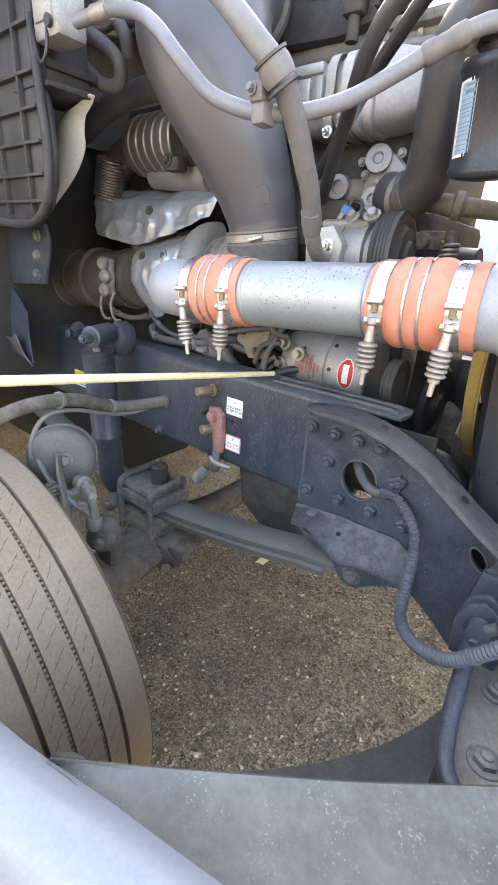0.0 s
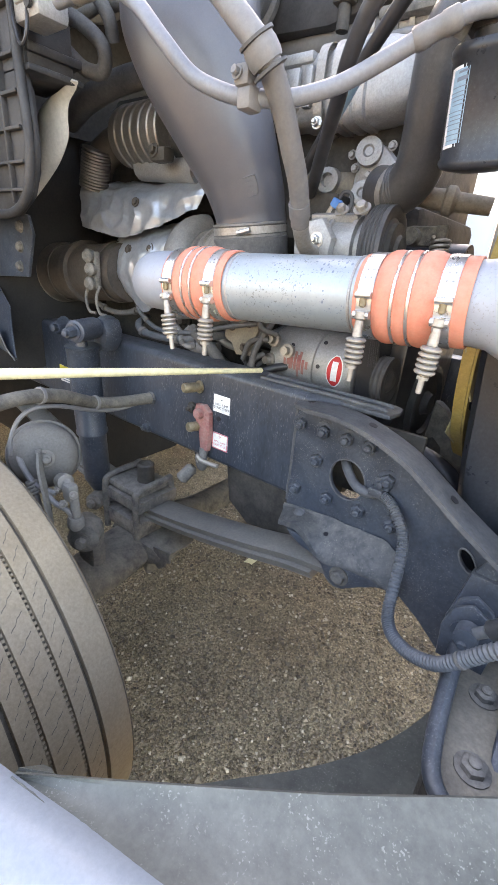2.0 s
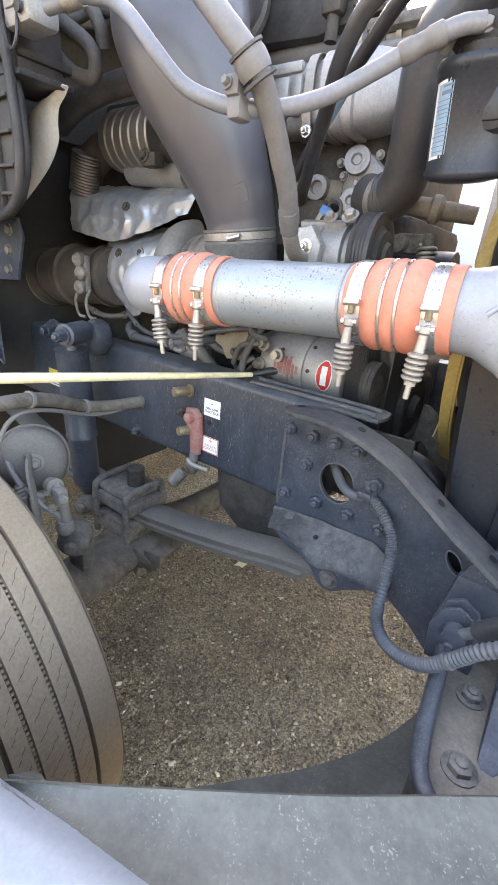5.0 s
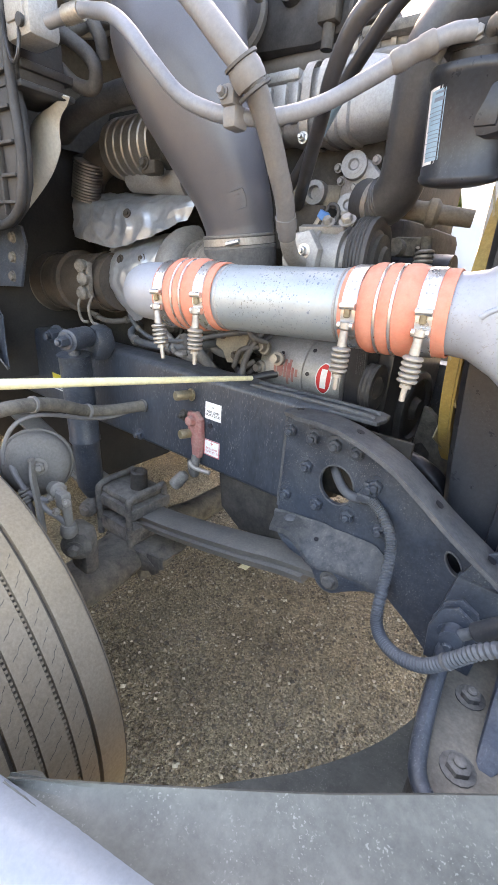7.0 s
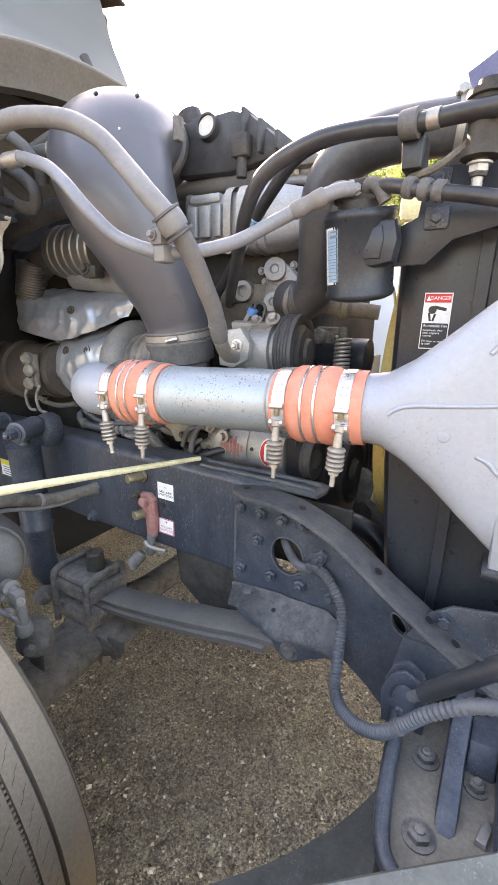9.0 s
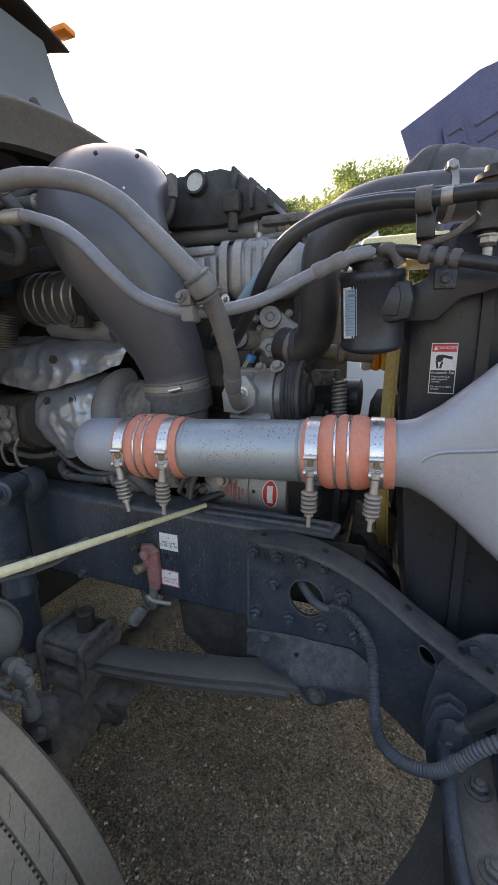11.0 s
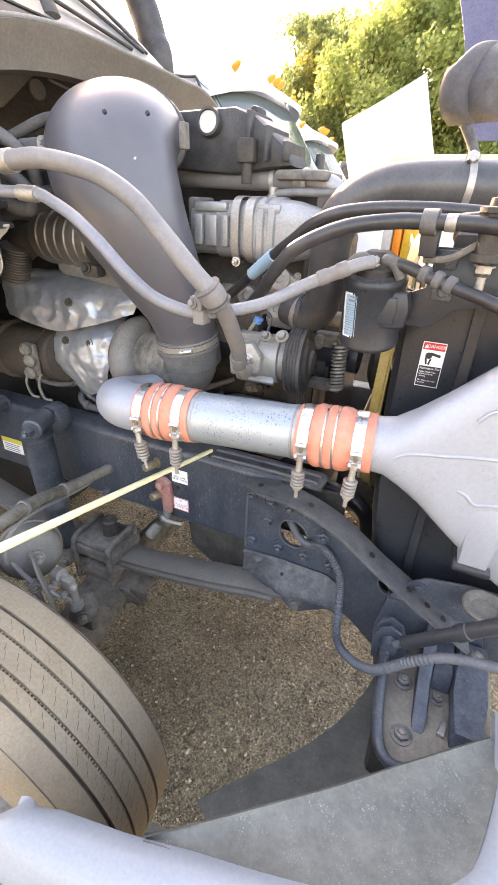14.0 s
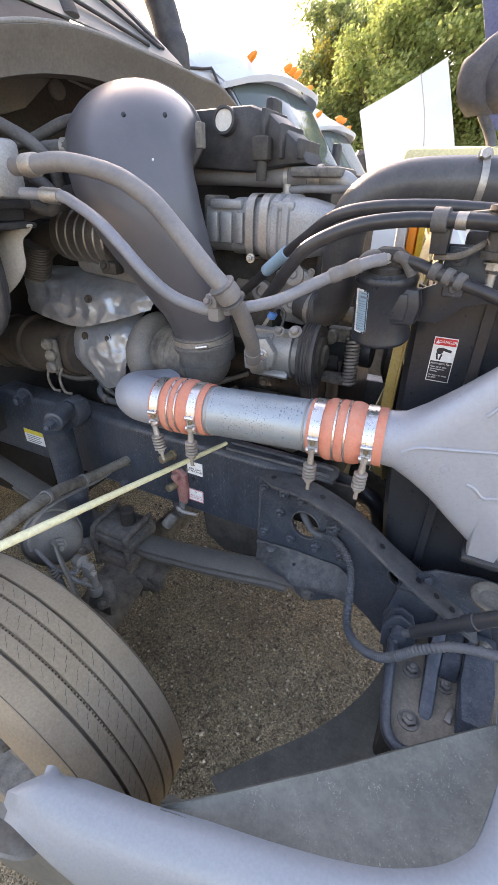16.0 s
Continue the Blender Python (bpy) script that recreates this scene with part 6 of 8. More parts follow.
    for k in range(60):
        s = 0.24 * k / 59
        prof.append((s, 0.082 + (0.0035 if (int(s / 0.02) % 2) else 0.0)))
    part("body", lathe([(0, 0.05)] + prof + [(0.24, 0.05)], (-1.26, 1.02, 1.76), (-1.0, 1.0, 1.755), 40), "egr", t)
    part("pipe", tube([(-1.26, 1.02, 1.76), (-1.34, 1.01, 1.74), (-1.40, 1.0, 1.70), (-1.41, 0.99, 1.66)], 0.05), "rust", t)
    part("bellows", lathe([(0.009 * k + d, r) for k in range(13) for d, r in ((0, 0.039), (0.002, 0.0465), (0.006, 0.0465), (0.008, 0.039))], (-1.355, 0.96, 1.725), (-1.40, 0.965, 1.60), 32), "egr", t)
    bm = bm_new()
    box(bm, (-1.03, 0.90, 1.665), (-0.97, 0.94, 1.70), 0.008)
    bolt(bm, (-1.01, 0.90, 1.69), (0, -1, 0.2), 0.011, 0.01)
    part("mount", bm, "darkcast", t)
    part("outlet_hose", tube([(-1.45, 0.93, 1.80), (-1.3, 0.90, 1.83), (-1.15, 0.92, 1.865), (-0.95, 1.0, 1.90)], 0.032), "rubber", t)
    part("coupling", tube([(-1.0, 1.0, 1.755), (-0.9, 1.03, 1.74), (-0.8, 1.08, 1.73)], 0.075, 6, 24), "darkcast", t)
    part("elbow", tube([(-1.2, 1.02, 1.68), (-1.05, 1.01, 1.67), (-0.93, 1.0, 1.66)], 0.04, 6, 18), "alu", t)


egr()


# ---- hoses ----
def hoses():
    t = thing("heater_hose", "thick dusty grey refrigerant hose with a clamp", "hose", at=(-0.42, 0.62, 1.7))
    part("hose", tube([(-0.95, 0.605, 1.930), (-0.871, 0.590, 1.933), (-0.80, 0.602, 1.938), (-0.69, 0.613, 1.918), (-0.608, 0.617, 1.879), (-0.542, 0.612, 1.826), (-0.475, 0.602, 1.768), (-0.428, 0.612, 1.72), (-0.424, 0.640, 1.692), (-0.426, 0.675, 1.658), (-0.432, 0.715, 1.616), (-0.442, 0.76, 1.573), (-0.462, 0.81, 1.515)], 0.0185, 10, 18), "greyhose", t)
    part("ferrule", lathe([(0, 0.02), (0.005, 0.0225), (0.04, 0.0225), (0.042, 0.017), (0.08, 0.0155)], (-0.865, 0.590, 1.933), (-0.97, 0.607, 1.929), 18), "dullsteel", t)
    part("end_fitting", tube([(-0.452, 0.785, 1.545), (-0.465, 0.822, 1.502), (-0.472, 0.858, 1.475), (-0.48, 0.90, 1.468)], 0.0165, 8), "dullsteel", t)
    part("end_ferrule", lathe([(0, 0.0205), (0.03, 0.0205)], (-0.450, 0.780, 1.550), (-0.462, 0.812, 1.513), 18), "greyhose", t)
    d = Vector((0.024, 0.032, -0.052)).normalized()
    p = Vector((-0.434, 0.607, 1.728))
    part("clamp", lathe([(-0.004, 0.0195), (-0.004, 0.024), (0.004, 0.026), (0.018, 0.026), (0.026, 0.024), (0.026, 0.0195)], p, p + d, 20), "greyhose", t)
    for s0 in (-0.010, 0.030):
        part("clamp_lip", lathe([(s0, 0.0195), (s0 + 0.001, 0.0275), (s0 + 0.005, 0.0275), (s0 + 0.006, 0.0195)], p, p + d, 20), "rubber", t)
    bm = bm_new()
    box(bm, (-0.480, 0.606, 1.684), (-0.450, 0.634, 1.714), 0.007)
    bolt(bm, (-0.470, 0.606, 1.700), (0, -1, 0.2), 0.0065, 0.008, 1.5)
    box(bm, (-0.478, 0.612, 1.656), (-0.450, 0.648, 1.690), 0.007)
    part("clamp_block", bm, "greyhose", t)

    t = thing("refrigerant_line", "thin dusty grey refrigerant line to the receiver drier", "hose", at=(-0.4, 0.63, 1.66))
    part("line", tube([(-0.96, 0.618, 1.880), (-0.85, 0.618, 1.877), (-0.80, 0.611, 1.864), (-0.72, 0.588, 1.836), (-0.65, 0.570, 1.796), (-0.597, 0.572, 1.748), (-0.556, 0.596, 1.705), (-0.505, 0.616, 1.683), (-0.47, 0.633, 1.677), (-0.422, 0.671, 1.680), (-0.355, 0.705, 1.698), (-0.291, 0.735, 1.732), (-0.25, 0.747, 1.752), (-0.196, 0.765, 1.776), (-0.165, 0.785, 1.784)], 0.0125, 10, 14), "bluehose", t)
    part("ferrule", lathe([(0, 0.0145), (0.004, 0.016), (0.05, 0.016), (0.054, 0.011), (0.09, 0.010)], (-0.845, 0.618, 1.876), (-0.95, 0.618, 1.880), 16), "dullsteel", t)
    part("joint_ferrule", lathe([(0, 0.0135), (0.004, 0.0155), (0.02, 0.0155), (0.022, 0.014), (0.04, 0.014), (0.042, 0.0155), (0.06, 0.0155), (0.063, 0.0135)], (-0.262, 0.7435, 1.747), (-0.205, 0.762, 1.773), 16), "greyhose", t)

    t = thing("drier_outlet_line", "dusty black refrigerant line leaving the drier", "hose", at=(-0.1, 0.79, 1.77))
    part("line", tube([(-0.133, 0.79, 1.785), (-0.10, 0.78, 1.78), (-0.05, 0.765, 1.765), (0.03, 0.745, 1.745), (0.12, 0.72, 1.72), (0.25, 0.69, 1.69)], 0.0115, 10, 14), "cable", t)
    bm = bm_new()
    for s in (0.0, 0.028, 0.052):
        lathe([(s, 0.013), (s + 0.003, 0.0165), (s + 0.015, 0.0165), (s + 0.018, 0.013)], (-0.075, 0.773, 1.773), (0.0, 0.753, 1.753), 14, bm)
    part("ferrule", bm, "rubber", t)

    t = thing("power_cables", "two black battery cables held in a clamp over the radiator", "cable", at=(-0.07, 0.77, 1.85))
    part("cable", tube([(0.25, 0.68, 1.83), (0.10, 0.735, 1.85), (0.0, 0.758, 1.858), (-0.076, 0.765, 1.858), (-0.14, 0.745, 1.856), (-0.22, 0.72, 1.842), (-0.30, 0.71, 1.805), (-0.352, 0.735, 1.755), (-0.408, 0.80, 1.70), (-0.49, 0.90, 1.635), (-0.562, 1.0, 1.605), (-0.62, 1.08, 1.59)], 0.0135, 10, 16), "cable", t)
    part("cable", tube([(0.05, 0.80, 1.872), (-0.02, 0.81, 1.876), (-0.10, 0.805, 1.878), (-0.20, 0.795, 1.873), (-0.28, 0.80, 1.855), (-0.35, 0.83, 1.81), (-0.43, 0.88, 1.755), (-0.52, 0.95, 1.69), (-0.62, 1.02, 1.62)], 0.0125, 10, 16), "cable", t)
    part("cable_tag", lathe([(0, 0.0145), (0, 0.0155), (0.11, 0.0155), (0.11, 0.0145)], (-0.405, 0.862, 1.773), (-0.51, 0.94, 1.70), 16), "labelb", t, "pale printed tag wrapped on the cable")
    part("clamp", lathe([(-0.012, 0.0165), (-0.012, 0.021), (0.014, 0.021), (0.014, 0.0165)], (-0.076, 0.765, 1.858), (0.02, 0.752, 1.858), 20), "rubber", t)
    part("tape", lathe([(0, 0.0138), (0, 0.0148), (0.018, 0.0148), (0.018, 0.0138)], (-0.048, 0.763, 1.858), (0.02, 0.752, 1.8575), 16), "dullsteel", t)

    t = thing("coolant_hose", "fat black rubber coolant hose bent over the engine front", "hose", at=(-0.3, 1.05, 1.6))
    part("hose", tube([(0.10, 1.02, 1.915), (0.0, 0.995, 1.92), (-0.10, 0.975, 1.92), (-0.19, 0.965, 1.912), (-0.255, 0.965, 1.885), (-0.295, 0.97, 1.83), (-0.305, 0.985, 1.76), (-0.312, 1.005, 1.69), (-0.33, 1.03, 1.635), (-0.375, 1.06, 1.605), (-0.43, 1.085, 1.615)], 0.049, 10, 30), "blackhose", t)
    bm = bm_new()
    lathe([(0, 0.0495), (0, 0.0515), (0.014, 0.0515), (0.014, 0.0495)], (-0.045, 0.985, 1.92), (0.05, 1.008, 1.9175), 36, bm)
    part("clamp_band", bm, "dullsteel", t)
    bm = bm_new()
    bolt(bm, (-0.035, 0.967, 1.968), (0.1, -1, 0.25), 0.011, 0.012, 1.3)
    part("clamp_screw", bm, "dullsteel", t)
    part("clamp_ring", lathe([(0, 0.0495), (0, 0.052), (0.016, 0.052), (0.016, 0.0495)], (-0.375, 1.06, 1.606), (-0.43, 1.085, 1.615), 30), "dullsteel", t)
    part("corrugation", lathe([(0, 0.049), (0.004, 0.052), (0.008, 0.050), (0.012, 0.052), (0.016, 0.050), (0.02, 0.052), (0.024, 0.049)], (-0.352, 1.048, 1.615), (-0.39, 1.065, 1.606), 30), "blackhose", t)

    t = thing("bypass_hose", "dusty grey horizontal coolant hose with spring clamps", "hose", at=(-0.55, 1.13, 1.93))
    part("hose", tube([(-0.85, 1.15, 1.935), (-0.70, 1.135, 1.935), (-0.55, 1.13, 1.932), (-0.46, 1.13, 1.932)], 0.027, 8, 18), "greyhose", t)
    part("steel_end", tube([(-0.46, 1.13, 1.932), (-0.41, 1.13, 1.932), (-0.36, 1.13, 1.925), (-0.33, 1.14, 1.90)], 0.0225, 8, 18), "alu", t)
    for x in (-0.525, -0.435):
        part("spring_clamp", band((x, 1.13, 1.932), (x + 0.1, 1.13, 1.932), 0.0272, 0.012, 0.0025, 24), "dullsteel", t)
    part("small_pipe", tube([(-0.50, 1.10, 1.90), (-0.44, 1.10, 1.905), (-0.38, 1.11, 1.905), (-0.30, 1.12, 1.91)], 0.010, 8, 12), "greyhose", t)
    bm = lathe([(0, 0.016), (0.03, 0.016), (0.031, 0.012), (0.05, 0.012)], (-0.51, 1.10, 1.865), (-0.51, 1.10, 1.95), 12)
    part("tee", bm, "dullsteel", t)

    t = thing("firewall_pipes", "dusty dark heater pipes in front of the firewall", "pipes", at=(-1.3, 0.85, 1.8))
    for pts, r in ((((-1.25, 0.72, 1.98), (-1.18, 0.74, 1.96), (-1.10, 0.77, 1.92), (-1.06, 0.79, 1.88), (-1.08, 0.80, 1.84), (-1.14, 0.79, 1.85), (-1.19, 0.77, 1.89)), 0.017), (((-1.15, 0.74, 2.03), (-1.08, 0.77, 1.99), (-1.05, 0.80, 1.94), (-1.06, 0.82, 1.90)), 0.016), (((-1.1, 0.83, 1.98), (-1.0, 0.85, 1.985), (-0.90, 0.90, 1.98)), 0.019), (((-1.35, 0.85, 1.99), (-1.2, 0.86, 2.0), (-1.05, 0.90, 2.05), (-0.95, 0.98, 2.03)), 0.014)):
        part("pipe", tube(pts, r, 8, 14), "rubber", t)
    part("clamp", band((-1.045, 0.842, 1.983), (-0.95, 0.87, 1.983), 0.020, 0.018, 0.003, 20), "dullsteel", t)


hoses()


def drier():
    t = thing("receiver_drier", "gloss black receiver drier canister with a pale blue sticker", "canister", at=(-0.155, 0.86, 1.6))
    a, b = Vector((-0.161, 0.860, 1.608)), Vector((-0.163, 0.823, 1.768))
    d = (b - a).normalized()
    part("can", lathe([(-0.005, 0.03), (0.0, 0.055), (0.004, 0.063), (0.009, 0.066), (0.014, 0.066), (0.017, 0.0635), (0.138, 0.0635), (0.141, 0.066), (0.150, 0.066), (0.156, 0.062), (0.158, 0.03)], a, b, 48), "gloss", t)
    p = a + d * 0.157
    bm = bm_new()
    lathe([(0, 0.04), (0.012, 0.04), (0.014, 0.036)], p, p + d, 28, bm)
    prism(bm, [(p.x - 0.045, p.z + 0.006), (p.x - 0.04, p.z + 0.03), (p.x - 0.018, p.z + 0.042), (p.x + 0.018, p.z + 0.042), (p.x + 0.04, p.z + 0.03), (p.x + 0.045, p.z + 0.006)], p.y - 0.03, p.y + 0.015, "y", 0.006)
    part("cap", bm, "plastic", t)
    bm = bm_new()
    bolt(bm, (p.x + 0.0, p.y - 0.026, p.z + 0.024), (0.1, -1, 0.3), 0.008, 0.006, 1.5)
    part("bolt", bm, "dullsteel", t)
    # pressed plate that holds the can to the bracket
    bm = bm_new()
    prism(bm, [(-0.150, 1.655), (-0.158, 1.70), (-0.148, 1.728), (-0.12, 1.733), (-0.088, 1.733), (-0.08, 1.70), (-0.086, 1.662), (-0.12, 1.655)], 0.787, 0.83, "y", 0.012)
    part("strap", bm, "gloss", t)
    bm = bm_new()
    prism(bm, [(-0.138, 1.668), (-0.144, 1.70), (-0.138, 1.718), (-0.108, 1.722), (-0.104, 1.70), (-0.108, 1.668)], 0.783, 0.795, "y", 0.004)
    part("strap_emboss", bm, "gloss", t)
    # two bent pipe ends on the cap
    for sgn in (-1, 1):
        part("pipe_end", tube([(p.x + sgn * 0.055, p.y - 0.035, p.z - 0.002), (p.x + sgn * 0.04, p.y - 0.04, p.z + 0.022), (p.x + sgn * 0.024, p.y - 0.034, p.z + 0.028), (p.x + sgn * 0.018, p.y - 0.02, p.z + 0.022)], 0.0115, 6, 12), "rubber", t)
    # sticker
    rows = []
    for k in range(7):
        an = radians(103 + k * 6.6)
        o = Vector((math.cos(an), -math.sin(an), 0))
        rows.append((o, an))
    part("sticker", sheet(bm_new(), [[a + d * s + o * 0.0642 for s in (0.020, 0.07, 0.118)] for o, _ in rows], 0.0006), "labelw", t, "pale blue printed sticker with a white border")
    part("sticker_field", sheet(bm_new(), [[a + d * s + o * 0.0647 for s in (0.024, 0.07, 0.114)] for o, _ in rows[1:-1]], 0.0003), "labelb", t)
    bm = bm_new()
    rr = random.Random(3)
    for k, s in enumerate((0.124, 0.116, 0.107, 0.101, 0.096, 0.091, 0.086, 0.078, 0.073, 0.068, 0.063, 0.056, 0.050, 0.043)):
        h = 0.005 if k == 1 else 0.0028 if k == 0 else 0.0011
        j0, j1 = 111, 111 + (28 if k > 1 else 20) * rr.uniform(0.7, 1)
        rows = []
        for j in range(5):
            an = radians(j0 + (j1 - j0) * j / 4)
            o = Vector((math.cos(an), -math.sin(an), 0))
            rows.append([a + d * (s - 0.014 - h / 2) + o * 0.0652, a + d * (s - 0.014 + h / 2) + o * 0.0652])
        sheet(bm, rows, 0.0002)
    part("print", bm, "inkgrey", t)


drier()


def drier_bracket():
    t = thing("radiator_bracket", "black steel bracket on the radiator top with bolts and rubber mount", "bracket", at=(0.0, 0.85, 1.7))
    bm = bm_new()
    prism(bm, [(-0.10, 1.66), (-0.04, 1.662), (0.0, 1.70), (0.14, 1.735), (0.30, 1.735), (0.30, 1.80), (0.02, 1.815), (-0.055, 1.815), (-0.062, 1.74), (-0.095, 1.725)], 0.835, 0.843, "y", 0.002)
    part("plate", bm, "gloss", t)
    bm = bm_new()
    prism(bm, [(-0.085, 1.80), (-0.055, 1.80), (-0.055, 1.85), (-0.09, 1.85)], 0.775, 0.835, "y", 0.004)
    part("tab", bm, "gloss", t)
    for x, z in ((-0.035, 1.793), (-0.03, 1.735)):
        bm = bm_new()
        box(bm, (x - 0.02, 0.828, z - 0.018), (x + 0.02, 0.836, z + 0.018), 0.004)
        bolt(bm, (x, 0.828, z), (0.1, -1, 0), 0.0095, 0.008, 1.5)
        part("bolt", bm, "bracket", t)
    bm = bm_new()
    bolt(bm, (-0.07, 0.79, 1.842), (0, 0, 1), 0.01, 0.01)
    part("clamp_bolt", bm, "bracket", t)
    c = Vector((0.03, 0.775, 1.80))
    part("rubber_mount", lathe([(-0.025, 0.012), (0, 0.012), (0.0, 0.028), (0.012, 0.028), (0.013, 0.022), (0.075, 0.025), (0.076, 0.031), (0.084, 0.031), (0.086, 0.018), (0.098, 0.017), (0.10, 0.008)], c, c + Vector((0, 0, 1)), 24), "darkcast", t)
    bm = lathe([(k * 0.004, 0.0085 if k % 2 else 0.0075) for k in range(14)], c + Vector((0, 0, -0.055)), c, 12)
    bolt(bm, c + Vector((0, 0, -0.006)), (0, 0, -1), 0.014, 0.012, 1.3)
    part("stud", bm, "dullsteel", t)
    for z, dz in ((1.872, 0.0), (1.825, -0.02)):
        bm = sweep(bm_new(), curve([(0.01, 0.78, z), (-0.03, 0.785, z - 0.005 + dz), (-0.075, 0.80, z - 0.012 + dz)], 5), 0.0065, 8)
        part("stay", bm, "cast", t)
    bm = bm_new()
    box(bm, (-0.03, 0.86, 1.80), (0.55, 2.05, 1.84), 0.01)
    part("top_rail", bm, "plastic", t)


drier_bracket()


# ---- engine ----
def engine():
    t = thing("engine_block", "dark oily engine block behind the accessories", "engine", at=(-0.9, 1.3, 0.75))
    bm = bm_new()
    box(bm, (-1.75, 1.20, 0.95), (-0.36, 1.75, 1.60), 0.03)
    part("block", bm, "darkcast", t)
    bm = bm_new()
    box(bm, (-1.70, 1.10, 1.55), (-0.40, 1.80, 1.80), 0.03)
    part("head", bm, "darkcast", t)
    bm = bm_new()
    box(bm, (-1.65, 1.24, 1.79), (-0.42, 1.78, 1.96), 0.03)
    part("valve_cover", bm, "plastic", t)
    bm = bm_new()
    prism(bm, [(1.02, 1.60), (1.02, 1.50), (1.10, 1.42), (1.22, 1.40), (1.22, 1.60)], -0.85, -0.50, "x", 0.01)
    part("side_casting", bm, "darkcast", t)
    bm = bm_new()
    box(bm, (-1.60, 1.25, 0.70), (-0.45, 1.70, 0.96), 0.03)
    part("oil_pan", bm, "darkcast", t)
    # dark box added under the cab to block light and hide lit ground
    bm = bm_new()
    box(bm, (-3.0, 1.05, 0.34), (-1.7, 1.70, 1.02), 0.06)
    part("under_cab_blocker", bm, "wall", t)
    rr = random.Random(11)
    for k in range(44):
        x, z = rr.uniform(-1.35, -0.5), rr.uniform(1.0, 1.38)
        bm = bm_new()
        w = rr.uniform(0.02, 0.05)
        box(bm, (x - w, 1.15 + rr.uniform(0, 0.05), z - w * 0.7), (x + w, 1.22, z + w * 0.7), 0.008)
        if k % 3 == 0:
            bolt(bm, (x, 1.155, z), (0, -1, 0), rr.uniform(0.008, 0.014), 0.012, 1.5)
        part("boss", bm, rr.choice(("darkcast", "cast", "darkcast", "rust")), t)
    for k in range(9):
        x, z, y = rr.uniform(-1.15, -0.68), rr.uniform(1.14, 1.30), rr.uniform(1.0, 1.1)
        pts = [(x, y, z), (x + rr.uniform(0.02, 0.08), y - rr.uniform(0, 0.05), z + rr.uniform(-0.06, 0.04)), (x + rr.uniform(0.1, 0.18), y, z + rr.uniform(-0.08, 0.04)), (x + rr.uniform(0.2, 0.3), y + 0.1, z + rr.uniform(-0.1, 0.05))]
        part("harness", tube(pts, rr.uniform(0.006, 0.016), 8, 10), rr.choice(("rubber", "cable", "greyhose")), t)
    for pts, r in ((((-1.2, 1.1, 1.28), (-1.05, 1.02, 1.25), (-0.9, 1.0, 1.27), (-0.72, 1.05, 1.26)), 0.012), (((-0.95, 1.0, 1.22), (-0.85, 0.98, 1.18), (-0.8, 1.02, 1.12), (-0.7, 1.1, 1.12)), 0.018), (((-1.0, 1.02, 1.18), (-0.92, 1.0, 1.165), (-0.85, 1.02, 1.17)), 0.022), (((-0.68, 1.05, 1.30), (-0.70, 1.02, 1.22), (-0.72, 1.02, 1.15)), 0.008), (((-0.66, 1.03, 1.28), (-0.69, 1.0, 1.20), (-0.70, 1.0, 1.14)), 0.009)):
        part("harness", tube(pts, r, 8, 10), "rubber", t)


engine()


def manifold():
    t = thing("ribbed_metal_housing", "ribbed silver metal housing with a clamp strap on the engine", "housing", at=(-0.55, 1.05, 1.74))
    bm = bm_new()
    n = 32
    xs = [(-0.72, 0.055, 0.060), (-0.715, 0.062, 0.066), (-0.64, 0.062, 0.066), (-0.635, 0.066, 0.072), (-0.56, 0.066, 0.072), (-0.553, 0.070, 0.076)]
    xs += [(-0.545 + 0.030 * k + d, 0.070 + r, 0.076 + r) for k in range(3) for d, r in ((0.0, 0.0), (0.004, 0.006), (0.020, 0.006), (0.024, 0.0))]
    xs += [(-0.43, 0.070, 0.074), (-0.38, 0.060, 0.062), (-0.34, 0.045, 0.045)]
    rings = []
    for x, hy, hz in xs:
        ring = []
        for k in range(n):
            a = 2 * math.pi * k / n
            ca, sa = math.cos(a), math.sin(a)
            ring.append(bm.verts.new((x, 1.075 + hy * abs(ca) ** 0.55 * (1 if ca > 0 else -1), 1.808 + 0.010 * (x + 0.72) + hz * abs(sa) ** 0.55 * (1 if sa > 0 else -1))))
        rings.append(ring)
    for r0, r1 in zip(rings, rings[1:]):
        for k in range(n):
            bm.faces.new((r0[k], r0[(k + 1) % n], r1[(k + 1) % n], r1[k]))
    bm.faces.new(rings[0][::-1])
    bm.faces.new(rings[-1])
    part("body", bm, "alu", t)
    for x in (-0.585, -0.545):
        rows = []
        pts = []
        for k in range(n + 1):
            a = 2 * math.pi * k / n
            ca, sa = math.cos(a), math.sin(a)
            pts.append((1.075 + 0.0765 * abs(ca) ** 0.55 * (1 if ca > 0 else -1), 1.81 + 0.0825 * abs(sa) ** 0.55 * (1 if sa > 0 else -1)))
        bm = sheet(bm_new(), [[(x, y, z), (x + 0.022, y, z)] for y, z in pts], 0.002)
        part("strap", bm, "dullsteel", t)
    # raised pressings on the side and along the top
    for x0, x1 in ((-0.700, -0.672), (-0.664, -0.628), (-0.618, -0.594)):
        bm = bm_new()
        box(bm, (x0, 0.998, 1.768), (x1, 1.03, 1.846), 0.005)
        part("pressing", bm, "alu", t)
    for x0, x1 in ((-0.70, -0.60), (-0.52, -0.45)):
        bm = bm_new()
        box(bm, (x0, 1.004, 1.852), (x1, 1.06, 1.876), 0.008)
        part("pressing", bm, "alu", t)
    bm = bm_new()
    box(bm, (-0.73, 1.02, 1.74), (-0.70, 1.13, 1.885), 0.010)
    part("end_flange", bm, "cast", t)
    bm = bm_new()
    bolt(bm, (-0.565, 0.995, 1.735), (0, -1, 0), 0.009, 0.01, 1.4, 0.008)
